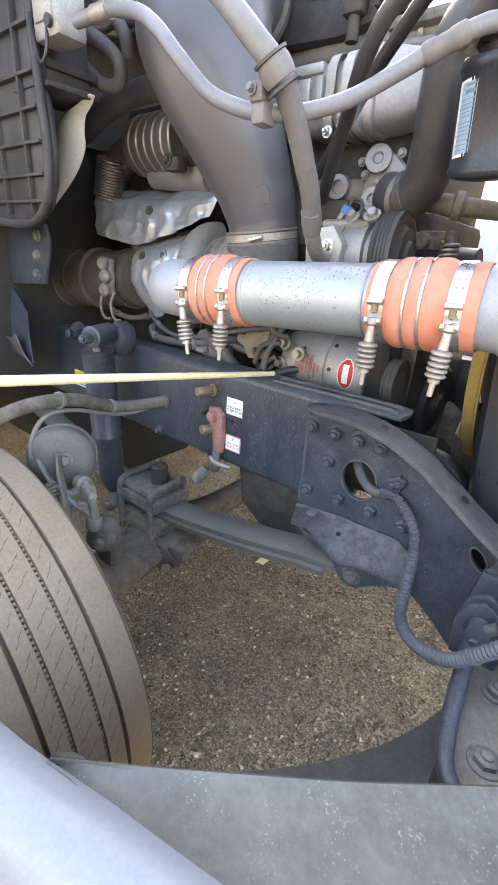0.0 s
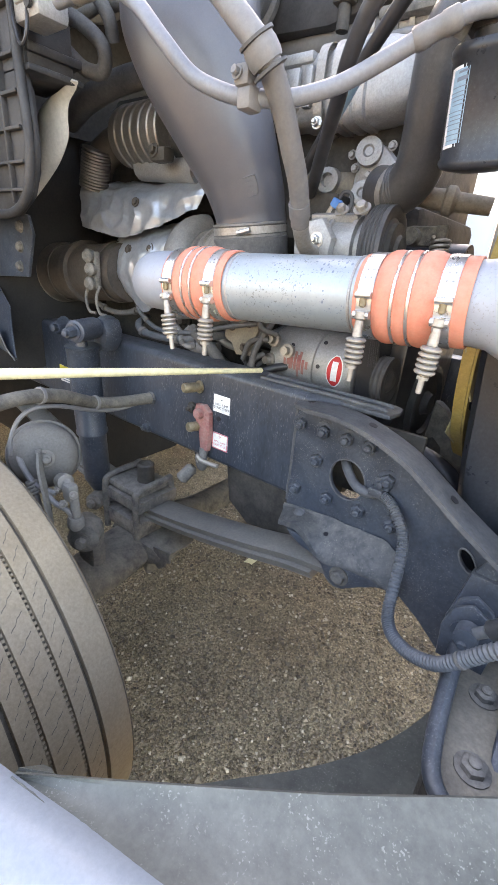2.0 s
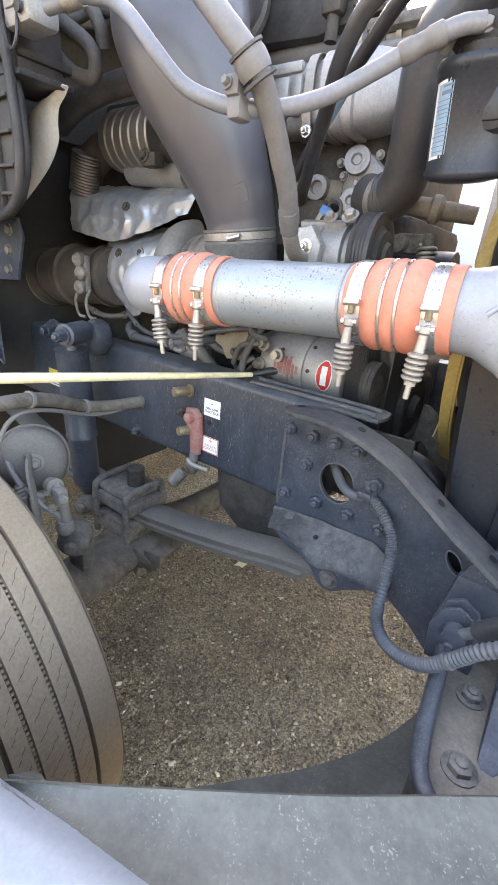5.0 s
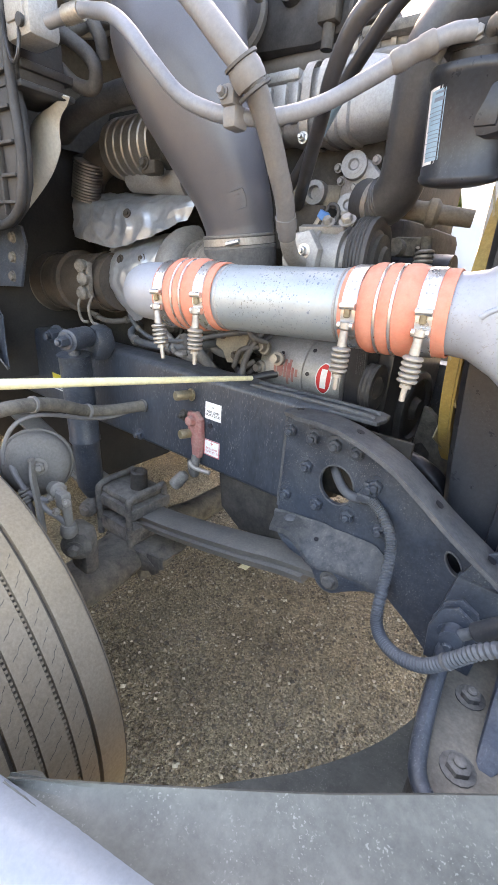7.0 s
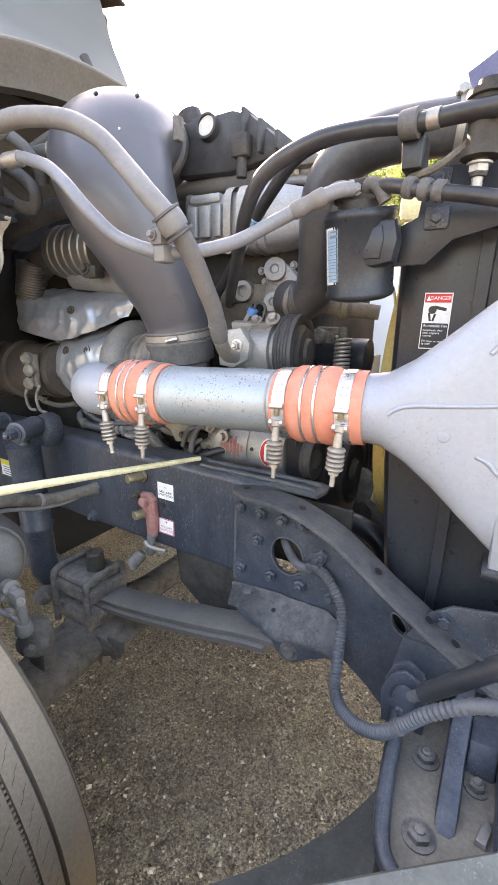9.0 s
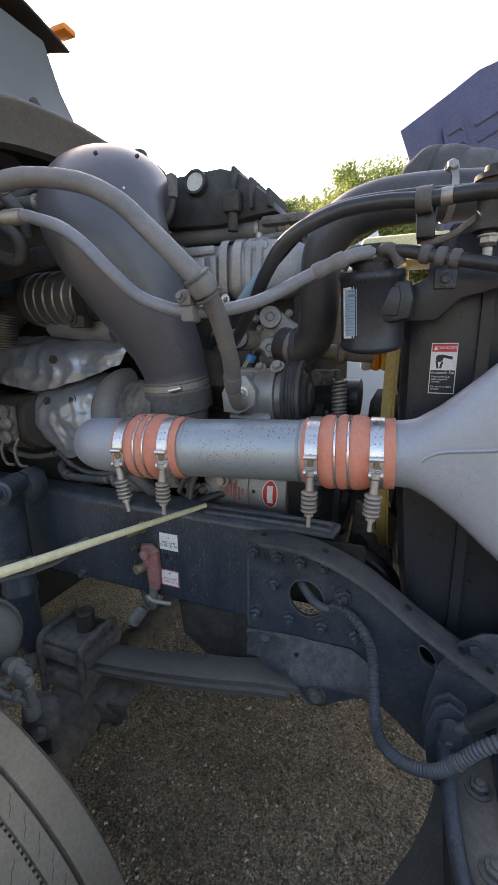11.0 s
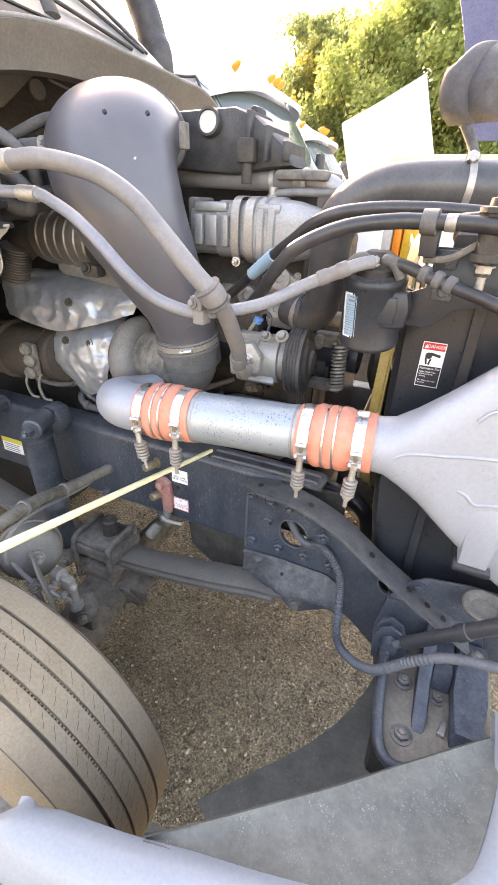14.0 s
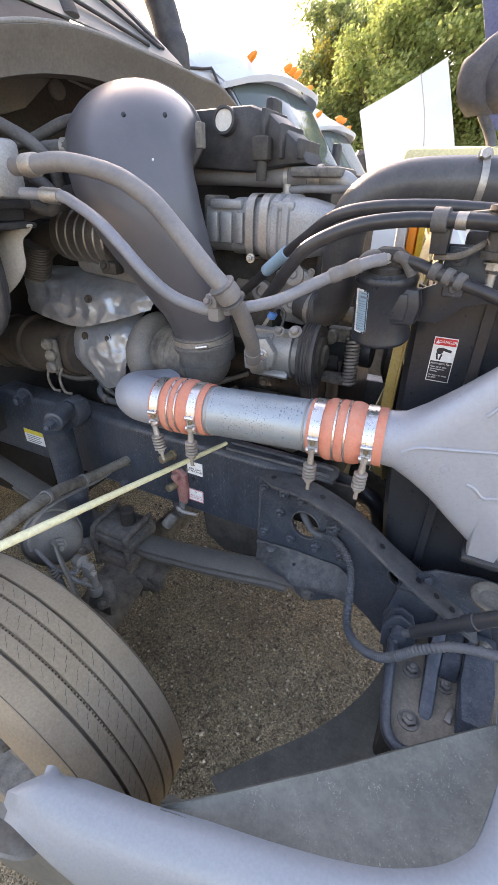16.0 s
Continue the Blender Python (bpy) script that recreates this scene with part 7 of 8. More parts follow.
    part("strap_bolt", bm, "steel", t)
    bm = bm_new()
    box(bm, (-0.70, 1.12, 1.64), (-0.40, 1.25, 1.735), 0.02)
    part("base", bm, "cast", t)


manifold()


def thermostat():
    t = thing("thermostat_housing", "grey cast thermostat housing with two round plugs and bolts", "housing", at=(-0.46, 1.1, 1.55))
    bm = bm_new()
    prism(bm, [(-0.515, 1.58), (-0.50, 1.655), (-0.505, 1.70), (-0.475, 1.72), (-0.43, 1.70), (-0.385, 1.655), (-0.385, 1.575), (-0.43, 1.545), (-0.50, 1.55)], 1.085, 1.18, "y", 0.01)
    part("body", bm, "alu", t)
    for x, y, z, r in ((-0.468, 1.083, 1.690, 0.030), (-0.470, 1.083, 1.606, 0.026)):
        bm = lathe([(0, r * 1.05), (0.012, r), (0.013, r * 0.7), (0.014, r * 0.7), (0.0141, r * 0.45), (0.010, r * 0.3)], (x, y, z), (x + 0.02, y - 0.1, z + 0.01), 28)
        part("plug", bm, "alu", t)
    for x, z in ((-0.512, 1.688), (-0.50, 1.66), (-0.462, 1.645), (-0.45, 1.625), (-0.50, 1.575), (-0.415, 1.70), (-0.445, 1.575)):
        bm = bm_new()
        bolt(bm, (x, 1.085, z), (0, -1, 0), 0.0075, 0.008, 1.4)
        part("bolt", bm, "alu", t)
    part("outlet", tube([(-0.43, 1.10, 1.625), (-0.40, 1.075, 1.612), (-0.36, 1.05, 1.61)], 0.04, 6, 24), "alu", t)
    part("oil_pipe", lathe([(0, 0.036), (0.16, 0.036)], (-0.66, 1.12, 1.63), (-0.50, 1.12, 1.625), 24), "tan", t, "dusty tan cast pipe")
    part("oil_pipe_boss", lathe([(0, 0.03), (0.025, 0.028), (0.026, 0.016), (0.012, 0.014)], (-0.565, 1.09, 1.635), (-0.555, 1.0, 1.635), 22), "alu", t)


thermostat()


def compressor():
    t = thing("ac_compressor", "dusty aluminium air-conditioning compressor with a black pulley", "compressor", at=(-0.46, 1.02, 1.4))
    a = Vector((-0.54, 1.01, 1.478))
    ax = Vector((1, 0.06, 0.02)).normalized()
    part("body", lathe([(0, 0.05), (0.005, 0.066), (0.05, 0.068), (0.052, 0.073), (0.062, 0.073), (0.064, 0.067), (0.11, 0.067), (0.112, 0.073), (0.122, 0.073), (0.125, 0.062), (0.15, 0.058)], a, a + ax, 36), "alu", t)
    for an in (20, 140, 260):
        bm = bm_new()
        box(bm, (0, -0.01, 0.058), (0.12, 0.01, 0.08), 0.004, Matrix.Translation(a) @ Matrix.Rotation(radians(an), 4, "X"))
        part("lug", bm, "alu", t)
    part("pulley", lathe([(0.145, 0.05), (0.147, 0.092), (0.155, 0.095), (0.158, 0.092), (0.162, 0.095), (0.166, 0.092), (0.17, 0.095), (0.174, 0.092), (0.178, 0.095), (0.182, 0.092), (0.186, 0.095), (0.195, 0.094), (0.197, 0.082), (0.19, 0.068), (0.20, 0.05), (0.205, 0.02)], a, a + ax, 44), "plastic", t)
    part("clutch", lathe([(0.19, 0.06), (0.205, 0.058), (0.207, 0.035), (0.215, 0.03), (0.218, 0.012)], a, a + ax, 32), "darkcast", t)
    bm = bm_new()
    prism(bm, [(-0.545, 1.44), (-0.50, 1.435), (-0.455, 1.46), (-0.45, 1.50), (-0.48, 1.54), (-0.53, 1.53), (-0.55, 1.49)], 0.925, 0.955, "y", 0.008)
    part("port_flange", bm, "alu", t)
    bm = bm_new()
    bolt(bm, (-0.487, 0.925, 1.494), (0, -1, 0), 0.011, 0.012, 1.5, 0.008)
    part("bolt", bm, "steel", t)
    bm = bm_new()
    bolt(bm, (-0.405, 0.96, 1.56), (0, -0.7, 0.7), 0.012, 0.012)
    bolt(bm, (-0.45, 0.955, 1.555), (0, -0.7, 0.7), 0.010, 0.012)
    part("bolt", bm, "dullsteel", t)
    part("sensor_wire", tube([(-0.502, 1.03, 1.588), (-0.492, 1.03, 1.602), (-0.475, 1.03, 1.600), (-0.466, 1.028, 1.585), (-0.470, 1.022, 1.558), (-0.474, 1.015, 1.535)], 0.0045, 8, 8), "rubber", t)
    part("connector", lathe([(0, 0.012), (0.05, 0.012)], (-0.534, 1.03, 1.538), (-0.512, 1.03, 1.574), 10), "dullsteel", t)
    part("plug", lathe([(0, 0.012), (0.002, 0.0145), (0.018, 0.0145), (0.020, 0.010)], (-0.512, 1.03, 1.571), (-0.502, 1.03, 1.588), 10), "blueconn", t)
    bm = bm_new()
    box(bm, (-0.56, 1.02, 1.40), (-0.42, 1.2, 1.43), 0.008)
    part("mount", bm, "darkcast", t)


compressor()


def alternator():
    t = thing("alternator", "grey cast alternator with red paint marks and a maker's sticker", "alternator", at=(-0.5, 1.13, 1.05))
    a = Vector((-0.70, 1.145, 1.175))
    part("body", lathe([(0, 0.05), (0.02, 0.085), (0.06, 0.098), (0.12, 0.10), (0.175, 0.10), (0.177, 0.095), (0.183, 0.095), (0.185, 0.10), (0.27, 0.10), (0.29, 0.085), (0.295, 0.05)], a, a + Vector((1, 0, 0)), 44), "alu", t)
    part("pulley", lathe([(0.295, 0.03), (0.31, 0.03), (0.311, 0.045), (0.315, 0.041), (0.32, 0.045), (0.325, 0.041), (0.33, 0.045), (0.335, 0.041), (0.34, 0.045), (0.345, 0.02)], a, a + Vector((1, 0, 0)), 30), "plastic", t)
    # sticker bent round the body
    def patch(x0, x1, a0, a1, r, oval=True):
        rows = []
        for j in range(9):
            s = j / 8
            w = math.sqrt(max(0.05, 1 - (2 * s - 1) ** 2)) if oval else 1
            an = radians(a0 + (a1 - a0) * s)
            xm = (x0 + x1) / 2
            rows.append([(xm + (x1 - x0) / 2 * w * k, a.y - r * math.cos(an), a.z + r * math.sin(an)) for k in (-1, 0, 1)])
        return sheet(bm_new(), rows, 0.0004)
    part("sticker", patch(-0.478, -0.428, -22, 28, 0.1008), "labelw", t, "oval red and white maker's sticker")
    part("sticker_ring", patch(-0.475, -0.431, -20, 26, 0.1014), "red", t)
    part("sticker_core", patch(-0.462, -0.444, -12, 18, 0.102, False), "labelw", t)
    rr = random.Random(5)
    bm = bm_new()
    for k in range(9):
        x = -0.615 + 0.009 * k + rr.uniform(-0.003, 0.003)
        rows = [[(x - 0.004, a.y - 0.1006 * math.cos(radians(q)), a.z + 0.1006 * math.sin(radians(q))), (x + 0.004, a.y - 0.1006 * math.cos(radians(q)), a.z + 0.1006 * math.sin(radians(q)))] for q in range(-rr.randint(2, 22), rr.randint(10, 30), 6)]
        if len(rows) > 1:
            sheet(bm, rows, 0.0004)
    part("paint_mark", bm, "redlug", t, "smeared red paint mark")
    # vent holes drawn on: black discs for the shade within
    for x, an in ((-0.505, 45), (-0.505, 5), (-0.505, -35), (-0.60, 30)):
        bm = lathe([(0, 0.006), (0.002, 0.006)], (x, a.y - 0.0995 * math.cos(radians(an)), a.z + 0.0995 * math.sin(radians(an))), (x, a.y - 0.2 * math.cos(radians(an)), a.z + 0.2 * math.sin(radians(an))), 10)
        part("hole_disc", bm, "ink", t)
    for p, q in (((-0.655, 1.05, 1.23), (-0.66, 1.0, 1.24)), ((-0.60, 1.04, 1.21), (-0.60, 1.0, 1.215)), ((-0.67, 1.06, 1.17), (-0.68, 1.01, 1.17))):
        bm = lathe([(0, 0.02), (0.012, 0.02), (0.013, 0.012), (0.03, 0.012)], p, q, 12)
        part("terminal", bm, "dullsteel", t)
    for pts in (((-0.66, 1.02, 1.235), (-0.71, 1.0, 1.22), (-0.75, 1.02, 1.16)), ((-0.68, 1.03, 1.19), (-0.71, 1.01, 1.16), (-0.74, 1.03, 1.10)), ((-0.64, 1.03, 1.25), (-0.67, 0.99, 1.27), (-0.69, 1.0, 1.33))):
        part("lead", tube(pts, 0.008, 8, 10), "rubber", t)


alternator()


def belt_drive():
    t = thing("belt_drive", "black ribbed drive belt with idler pulleys and tensioner spring", "belt drive", at=(-0.33, 1.15, 1.1))
    part("belt", sheet(bm_new(), [[(x, y, z) for x in (-0.40, -0.345)] for y, z in ((1.08, 1.10), (1.07, 1.21), (1.06, 1.28), (1.04, 1.36), (1.03, 1.43))], 0.005), "cable", t)
    part("belt", sheet(bm_new(), [[(x, y, z) for x in (-0.405, -0.372)] for y, z in ((1.19, 1.15), (1.20, 1.05), (1.24, 0.95), (1.30, 0.9))], 0.005), "cable", t)
    part("belt", sheet(bm_new(), [[(x, y, z) for x in (-0.385, -0.35)] for y, z in ((1.09, 1.48), (1.2, 1.40), (1.3, 1.25), (1.4, 1.1))], 0.005), "cable", t)
    for k in range(5):
        x = -0.368 + 0.0052 * k
        part("belt_rib", sweep(bm_new(), [(x, 1.024, 1.43), (x, 1.034, 1.36), (x, 1.052, 1.28), (x, 1.061, 1.21)], 0.0019, 6), "blackhose", t)
    for p, r in (((-0.345, 1.09, 1.178), 0.062), ((-0.37, 1.28, 1.05), 0.10), ((-0.36, 1.2, 1.42), 0.04)):
        bm = lathe([(0, r * 0.8), (0.002, r), (0.006, r * 0.96), (0.012, r), (0.018, r * 0.96), (0.024, r), (0.03, r * 0.96), (0.034, r), (0.036, r * 0.85), (0.03, r * 0.5), (0.04, r * 0.3)], p, (p[0] + 1, p[1], p[2]), 36)
        part("pulley", bm, "plastic", t)
    part("spring", helix((-0.275, 1.12, 1.52), (-0.268, 1.10, 1.385), 0.019, 0.0042, 13), "dullsteel", t)
    bm = bm_new()
    lathe([(0, 0.012), (0.03, 0.014)], (-0.276, 1.122, 1.515), (-0.278, 1.125, 1.55), 12, bm)
    box(bm, (-0.36, 1.12, 1.50), (-0.27, 1.16, 1.545), 0.01)
    lathe([(0, 0.02), (0.03, 0.02)], (-0.34, 1.12, 1.52), (-0.34, 1.0, 1.52), 14, bm)
    part("tensioner_arm", bm, "cast", t)
    bm = bm_new()
    box(bm, (-0.36, 1.10, 1.37), (-0.255, 1.15, 1.40), 0.01)
    part("spring_seat", bm, "cast", t)
    bm = bm_new()
    lathe([(0, 0.02), (0.06, 0.022), (0.065, 0.03), (0.08, 0.03), (0.09, 0.02), (0.16, 0.018)], (-0.34, 1.08, 1.60), (-0.20, 1.12, 1.585), 16, bm)
    part("water_fitting", bm, "tan", t)
    # cover widened and blackened, so the gap's shade is in its colour
    bm = bm_new()
    box(bm, (-0.36, 1.18, 0.80), (-0.315, 1.70, 1.44), 0.006)
    part("front_cover_and_gap_shade", bm, "cable", t)
    bm = lathe([(0, 0.05), (0.002, 0.115), (0.01, 0.122), (0.03, 0.122), (0.034, 0.116), (0.034, 0.10), (0.02, 0.095), (0.02, 0.04), (0.04, 0.03)], (-0.315, 1.40, 1.06), (0.685, 1.34, 1.06), 40)
    part("damper", bm, "plastic", t)
    bm = lathe([(0, 0.09), (0.03, 0.10), (0.06, 0.085), (0.08, 0.05), (0.085, 0.02)], (-0.25, 1.38, 0.93), (0.75, 1.33, 0.90), 28)
    part("crank_cover", bm, "darkcast", t)
    part("lower_hose", tube([(-0.36, 1.18, 0.98), (-0.26, 1.16, 0.985), (-0.17, 1.14, 0.975), (-0.115, 1.13, 0.945), (-0.09, 1.12, 0.89), (-0.085, 1.12, 0.80)], 0.030, 8, 18), "cable", t)


belt_drive()


def breather_box():
    t = thing("breather_box", "black moulded box with a round port on the engine top", "box", at=(-0.6, 1.15, 1.95))
    bm = bm_new()
    prism(bm, [(-0.80, 1.95), (-0.80, 2.085), (-0.62, 2.09), (-0.56, 2.07), (-0.47, 2.0), (-0.45, 1.96), (-0.52, 1.955), (-0.62, 1.94)], 1.08, 1.22, "y", 0.015)
    part("shell", bm, "plastic", t)
    c = Vector((-0.688, 1.062, 2.055))
    part("port", lathe([(-0.02, 0.03), (0, 0.034), (0.02, 0.032), (0.021, 0.026), (0.012, 0.026), (0.0121, 0.001)], c + Vector((0, 0.02, 0)), c + Vector((0.03, -1, 0.1)), 28), "plastic", t)
    part("port_face", lathe([(0, 0.0255), (0.001, 0.0255)], c + Vector((0.0, 0.006, 0.001)), c + Vector((0.03, -1, 0.1)), 28), "whitepl", t, "pale round port face")
    for x in (-0.57, -0.52, -0.47):
        bm = bm_new()
        box(bm, (x - 0.006, 1.06, 1.97), (x + 0.006, 1.21, 2.085 - (x + 0.58) * 0.65), 0.004)
        part("rib", bm, "plastic", t)
    bm = bm_new()
    box(bm, (-0.60, 1.05, 1.965), (-0.55, 1.09, 2.02), 0.008)
    lathe([(0, 0.014), (0.05, 0.014)], (-0.575, 1.07, 1.97), (-0.575, 1.07, 1.9), 12, bm)
    part("connector", bm, "darkcast", t)
    bm = bm_new()
    box(bm, (-0.50, 1.08, 1.93), (-0.36, 1.25, 1.955), 0.01)
    part("tray", bm, "cast", t)


breather_box()


# ---- firewall side: climate box, flap, cowl ----
def climate_box():
    t = thing("climate_box", "black ribbed plastic climate box on the firewall", "climate box", at=(-1.35, 0.65, 1.4))
    bm = bm_new()
    prism(bm, [(-1.75, 1.52), (-1.24, 1.50), (-1.16, 1.545), (-1.125, 1.60), (-1.115, 1.66), (-1.12, 1.76), (-1.135, 1.80), (-1.14, 2.02), (-1.75, 2.02)], 0.62, 0.645, "y", 0.012)
    shell = part("shell", bm, "plastic", t)
    for z in (1.56, 1.62, 1.69, 1.76, 1.83, 1.92):
        bm = bm_new()
        box(bm, (-1.74, 0.606, z - 0.004), (-1.145, 0.63, z + 0.004), 0.002)
        part("rib", bm, "plastic", shell)
    for x in (-1.36, -1.22, -1.5):
        bm = bm_new()
        box(bm, (x - 0.004, 0.606, 1.53), (x + 0.004, 0.63, 2.0), 0.002)
        part("rib", bm, "plastic", shell)
    part("edge_bead", tube([(-1.13, 0.612, 1.98), (-1.125, 0.612, 1.80), (-1.115, 0.612, 1.68), (-1.13, 0.612, 1.59), (-1.17, 0.612, 1.535), (-1.26, 0.612, 1.505), (-1.45, 0.612, 1.51)], 0.012, 8, 10), "plastic", t)
    bm = bm_new()
    box(bm, (-1.28, 0.62, 1.795), (-1.10, 0.76, 1.81), 0.006)
    box(bm, (-1.30, 0.64, 1.84), (-1.13, 0.78, 1.86), 0.006)
    box(bm, (-1.26, 0.64, 1.81), (-1.14, 0.76, 1.93), 0.01)
    part("ledge", bm, "plastic", t)
    # expansion valve block with fittings
    bm = bm_new()
    box(bm, (-1.118, 0.605, 1.867), (-1.013, 0.68, 1.987), 0.014)
    box(bm, (-1.098, 0.6, 1.897), (-1.028, 0.61, 1.972), 0.004)
    part("valve_block", bm, "alu", t, "pale metal expansion valve block")
    for p in ((-1.038, 0.602, 1.957), (-1.038, 0.602, 1.892)):
        part("screw", lathe([(0, 0.012), (0.006, 0.012), (0.007, 0.007)], p, (p[0], p[1] - 0.1, p[2]), 14), "plastic", t)
    part("wire", tube([(-1.128, 0.61, 1.942), (-1.108, 0.6, 1.882), (-1.088, 0.6, 1.832), (-1.058, 0.6, 1.842), (-1.058, 0.61, 1.912)], 0.004, 8, 8), "cable", t)
    t2 = thing("drain_flap", "off-white curved plastic flap hanging beside the climate box", "flap", at=(-1.2, 0.74, 1.5))
    prof = [(-1.116, 0.75, 1.8), (-1.201, 0.75, 1.79), (-1.257, 0.75, 1.787), (-1.314, 0.75, 1.765), (-1.345, 0.75, 1.706), (-1.364, 0.75, 1.64), (-1.441, 0.75, 1.535)]
    prof2 = [(-1.094, 0.735, 1.803), (-1.111, 0.735, 1.787), (-1.144, 0.735, 1.765), (-1.154, 0.735, 1.735), (-1.161, 0.735, 1.69), (-1.231, 0.735, 1.625), (-1.388, 0.735, 1.54)]
    A, B = curve(prof, 6), curve(prof2, 6)
    rows = [[p.lerp(q, s) + Vector((0.006, -0.022, 0)) * math.sin(math.pi * s) + Vector((0, 0.02, 0)) * max(0.0, s - 0.8) for s in (0, 0.1, 0.2, 0.35, 0.5, 0.65, 0.8, 0.9, 1)] for p, q in zip(A, B)]
    part("flap", sheet(bm_new(), rows, 0.004), "whitepl", t2)
    t3 = thing("cab_mount_plate", "grey steel cab mount plate with bolts", "mount plate", at=(-1.5, 0.72, 1.3))
    bm = bm_new()
    prism(bm, [(-1.75, 1.52), (-1.42, 1.515), (-1.40, 1.46), (-1.46, 1.33), (-1.75, 1.31)], 0.74, 0.752, "y", 0.004)
    part("plate", bm, "bracket", t3)
    for p in ((-1.47, 1.48), (-1.485, 1.42), (-1.50, 1.36)):
        bm = bm_new()
        bolt(bm, (p[0], 0.74, p[1]), (0, -1, 0), 0.014, 0.01, 1.3)
        part("bolt", bm, "cast", t3)
    t4 = thing("splash_flap", "dark torn rubber splash flap beside the frame rail", "splash flap", at=(-1.6, 0.7, 1.1))
    rows = [curve(r, 4) for r in ([(-1.78, 0.75, 1.33), (-1.66, 0.73, 1.285), (-1.585, 0.715, 1.25), (-1.548, 0.71, 1.225)], [(-1.80, 0.73, 1.22), (-1.68, 0.715, 1.19), (-1.58, 0.705, 1.165), (-1.535, 0.70, 1.15)], [(-1.80, 0.72, 1.08), (-1.68, 0.705, 1.066), (-1.57, 0.695, 1.06), (-1.51, 0.69, 1.055)])]
    part("flap", sheet(bm_new(), rows, 0.005), "bracket", t4)
    rows = [curve(r, 4) for r in ([(-1.70, 0.690, 1.125), (-1.62, 0.672, 1.135), (-1.565, 0.665, 1.155)], [(-1.62, 0.688, 1.085), (-1.57, 0.676, 1.085), (-1.53, 0.668, 1.09)], [(-1.50, 0.685, 1.052), (-1.495, 0.680, 1.052), (-1.49, 0.676, 1.052)])]
    part("curled_edge", sheet(bm_new(), rows, 0.004), "rubber", t4, "paler curled lower edge")
    bm = bm_new()
    bolt(bm, (-1.52, 0.889, 1.15), (0.2, -1, 0), 0.026, 0.04, 1.5, 0.02)
    part("mount", bm, "bracket", t4)


climate_box()


def cab():
    t = thing("truck_cab", "dark truck cab front with cowl, windscreen and wiper", "truck cab", at=(-2.5, 1.3, 1.1))
    lip = [(0.35, 2.06), (0.60, 2.16), (0.803, 2.222), (0.95, 2.25), (1.10, 2.262), (1.35, 2.262), (1.60, 2.257), (1.80, 2.245), (2.1, 2.13), (2.3, 2.02)]
    L = curve([(-1.1, y, z) for y, z in lip], 6)
    def side(y):
        return 0.3 * max(0.0, abs(y - 1.33) - 0.9)

    rows = [[(p.x - 0.02, p.y, p.z - 0.012), (p.x + 0.002, p.y, p.z - 0.010), (p.x + 0.006, p.y, p.z), (p.x - 0.05, p.y, p.z + 0.012), (-1.34, p.y, 2.335 - side(p.y)), (-1.58, p.y, 2.43 - side(p.y)), (-1.62, p.y, 2.2), (-1.66, p.y, 1.8)] for p in L]
    part("cowl", sheet(bm_new(), rows, 0.012), "cabpaint", t)
    # front skirt below the cowl's lip, its lower edge turned back
    rows = [[(p.x + 0.009, p.y, p.z - 0.001), (p.x + 0.004, p.y, p.z - 0.014), (p.x - 0.02, p.y, p.z - 0.05), (p.x - 0.03, p.y, p.z - 0.088), (p.x - 0.06, p.y, p.z - 0.094)] for p in L[:-9]]
    part("cowl_skirt", sheet(bm_new(), rows, 0.006), "skirt", t, "dusty grey-brown skirt under the cowl lip")
    # pale line added along the lip to paint its sunlit edge
    part("lip_glint", sweep(bm_new(), [(p.x + 0.006, p.y, p.z + 0.004) for p in L[:-9]], 0.006, 8), "pad", t)
    bm = bm_new()
    prism(bm, [(0.75, 2.02), (1.07, 2.10), (1.15, 2.125), (1.30, 2.235), (1.2, 2.29), (0.75, 2.26)], -1.53, -1.50, "x", 0.01)
    part("insulation_pad", bm, "pad", t, "light grey insulation pad")
    part("grommet", lathe([(0, 0.03), (0.012, 0.03), (0.016, 0.022), (0.017, 0.001)], (-1.5, 1.293, 2.195), (-1.4, 1.27, 2.195), 16), "pad", t)
    part("bonnet_rest", sweep(bm_new(), curve([(-1.5, 1.36, 2.236), (-1.49, 1.45, 2.222), (-1.48, 1.52, 2.215)], 4), (0.007, 0.005), 8), "dullsteel", t)
    rows = [[(-1.575, p.y, 2.434 - side(p.y)), (-1.98, p.y, 2.76 - side(p.y)), (-2.1, p.y * 0.97 + 0.04, 2.86), (-2.19, p.y * 0.95 + 0.065, 3.06), (-2.27, p.y * 0.93 + 0.09, 3.33)] for p in L[4:-2]]
    part("windscreen", sheet(bm_new(), rows, 0.006), "screen", t)
    def crown(y):
        return 3.47 - 0.09 * ((y - 1.33) / 1.04) ** 2

    ys = [0.29 + 2.08 * k / 24 for k in range(25)]
    rows = [[(-2.20 - 0.05 * ((y - 1.33) / 1.04) ** 2, y, crown(y)), (-2.24 - 0.05 * ((y - 1.33) / 1.04) ** 2, y, crown(y) + 0.012), (-2.5, y, crown(y) + 0.05)] for y in ys]
    part("visor", sheet(bm_new(), rows, 0.012), "cabpaint", t, "dark sun visor over the windscreen")
    bm = bm_new()
    box(bm, (-2.3, 2.26, 3.425), (-2.18, 2.36, 3.465), 0.015)
    part("marker_lamp", bm, "orange", t, "amber marker lamp")
    rows = [[(-2.5, y, crown(y) + 0.04), (-2.7, y, crown(y) + 0.06), (-3.2, y, crown(y) + 0.08), (-6.35, y, crown(y) + 0.08), (-6.45, y, crown(y)), (-6.47, y, 2.2), (-6.47, y, 1.05)] for y in ys]
    part("roof", sheet(bm_new(), rows, 0.02), "cabpaint", t)
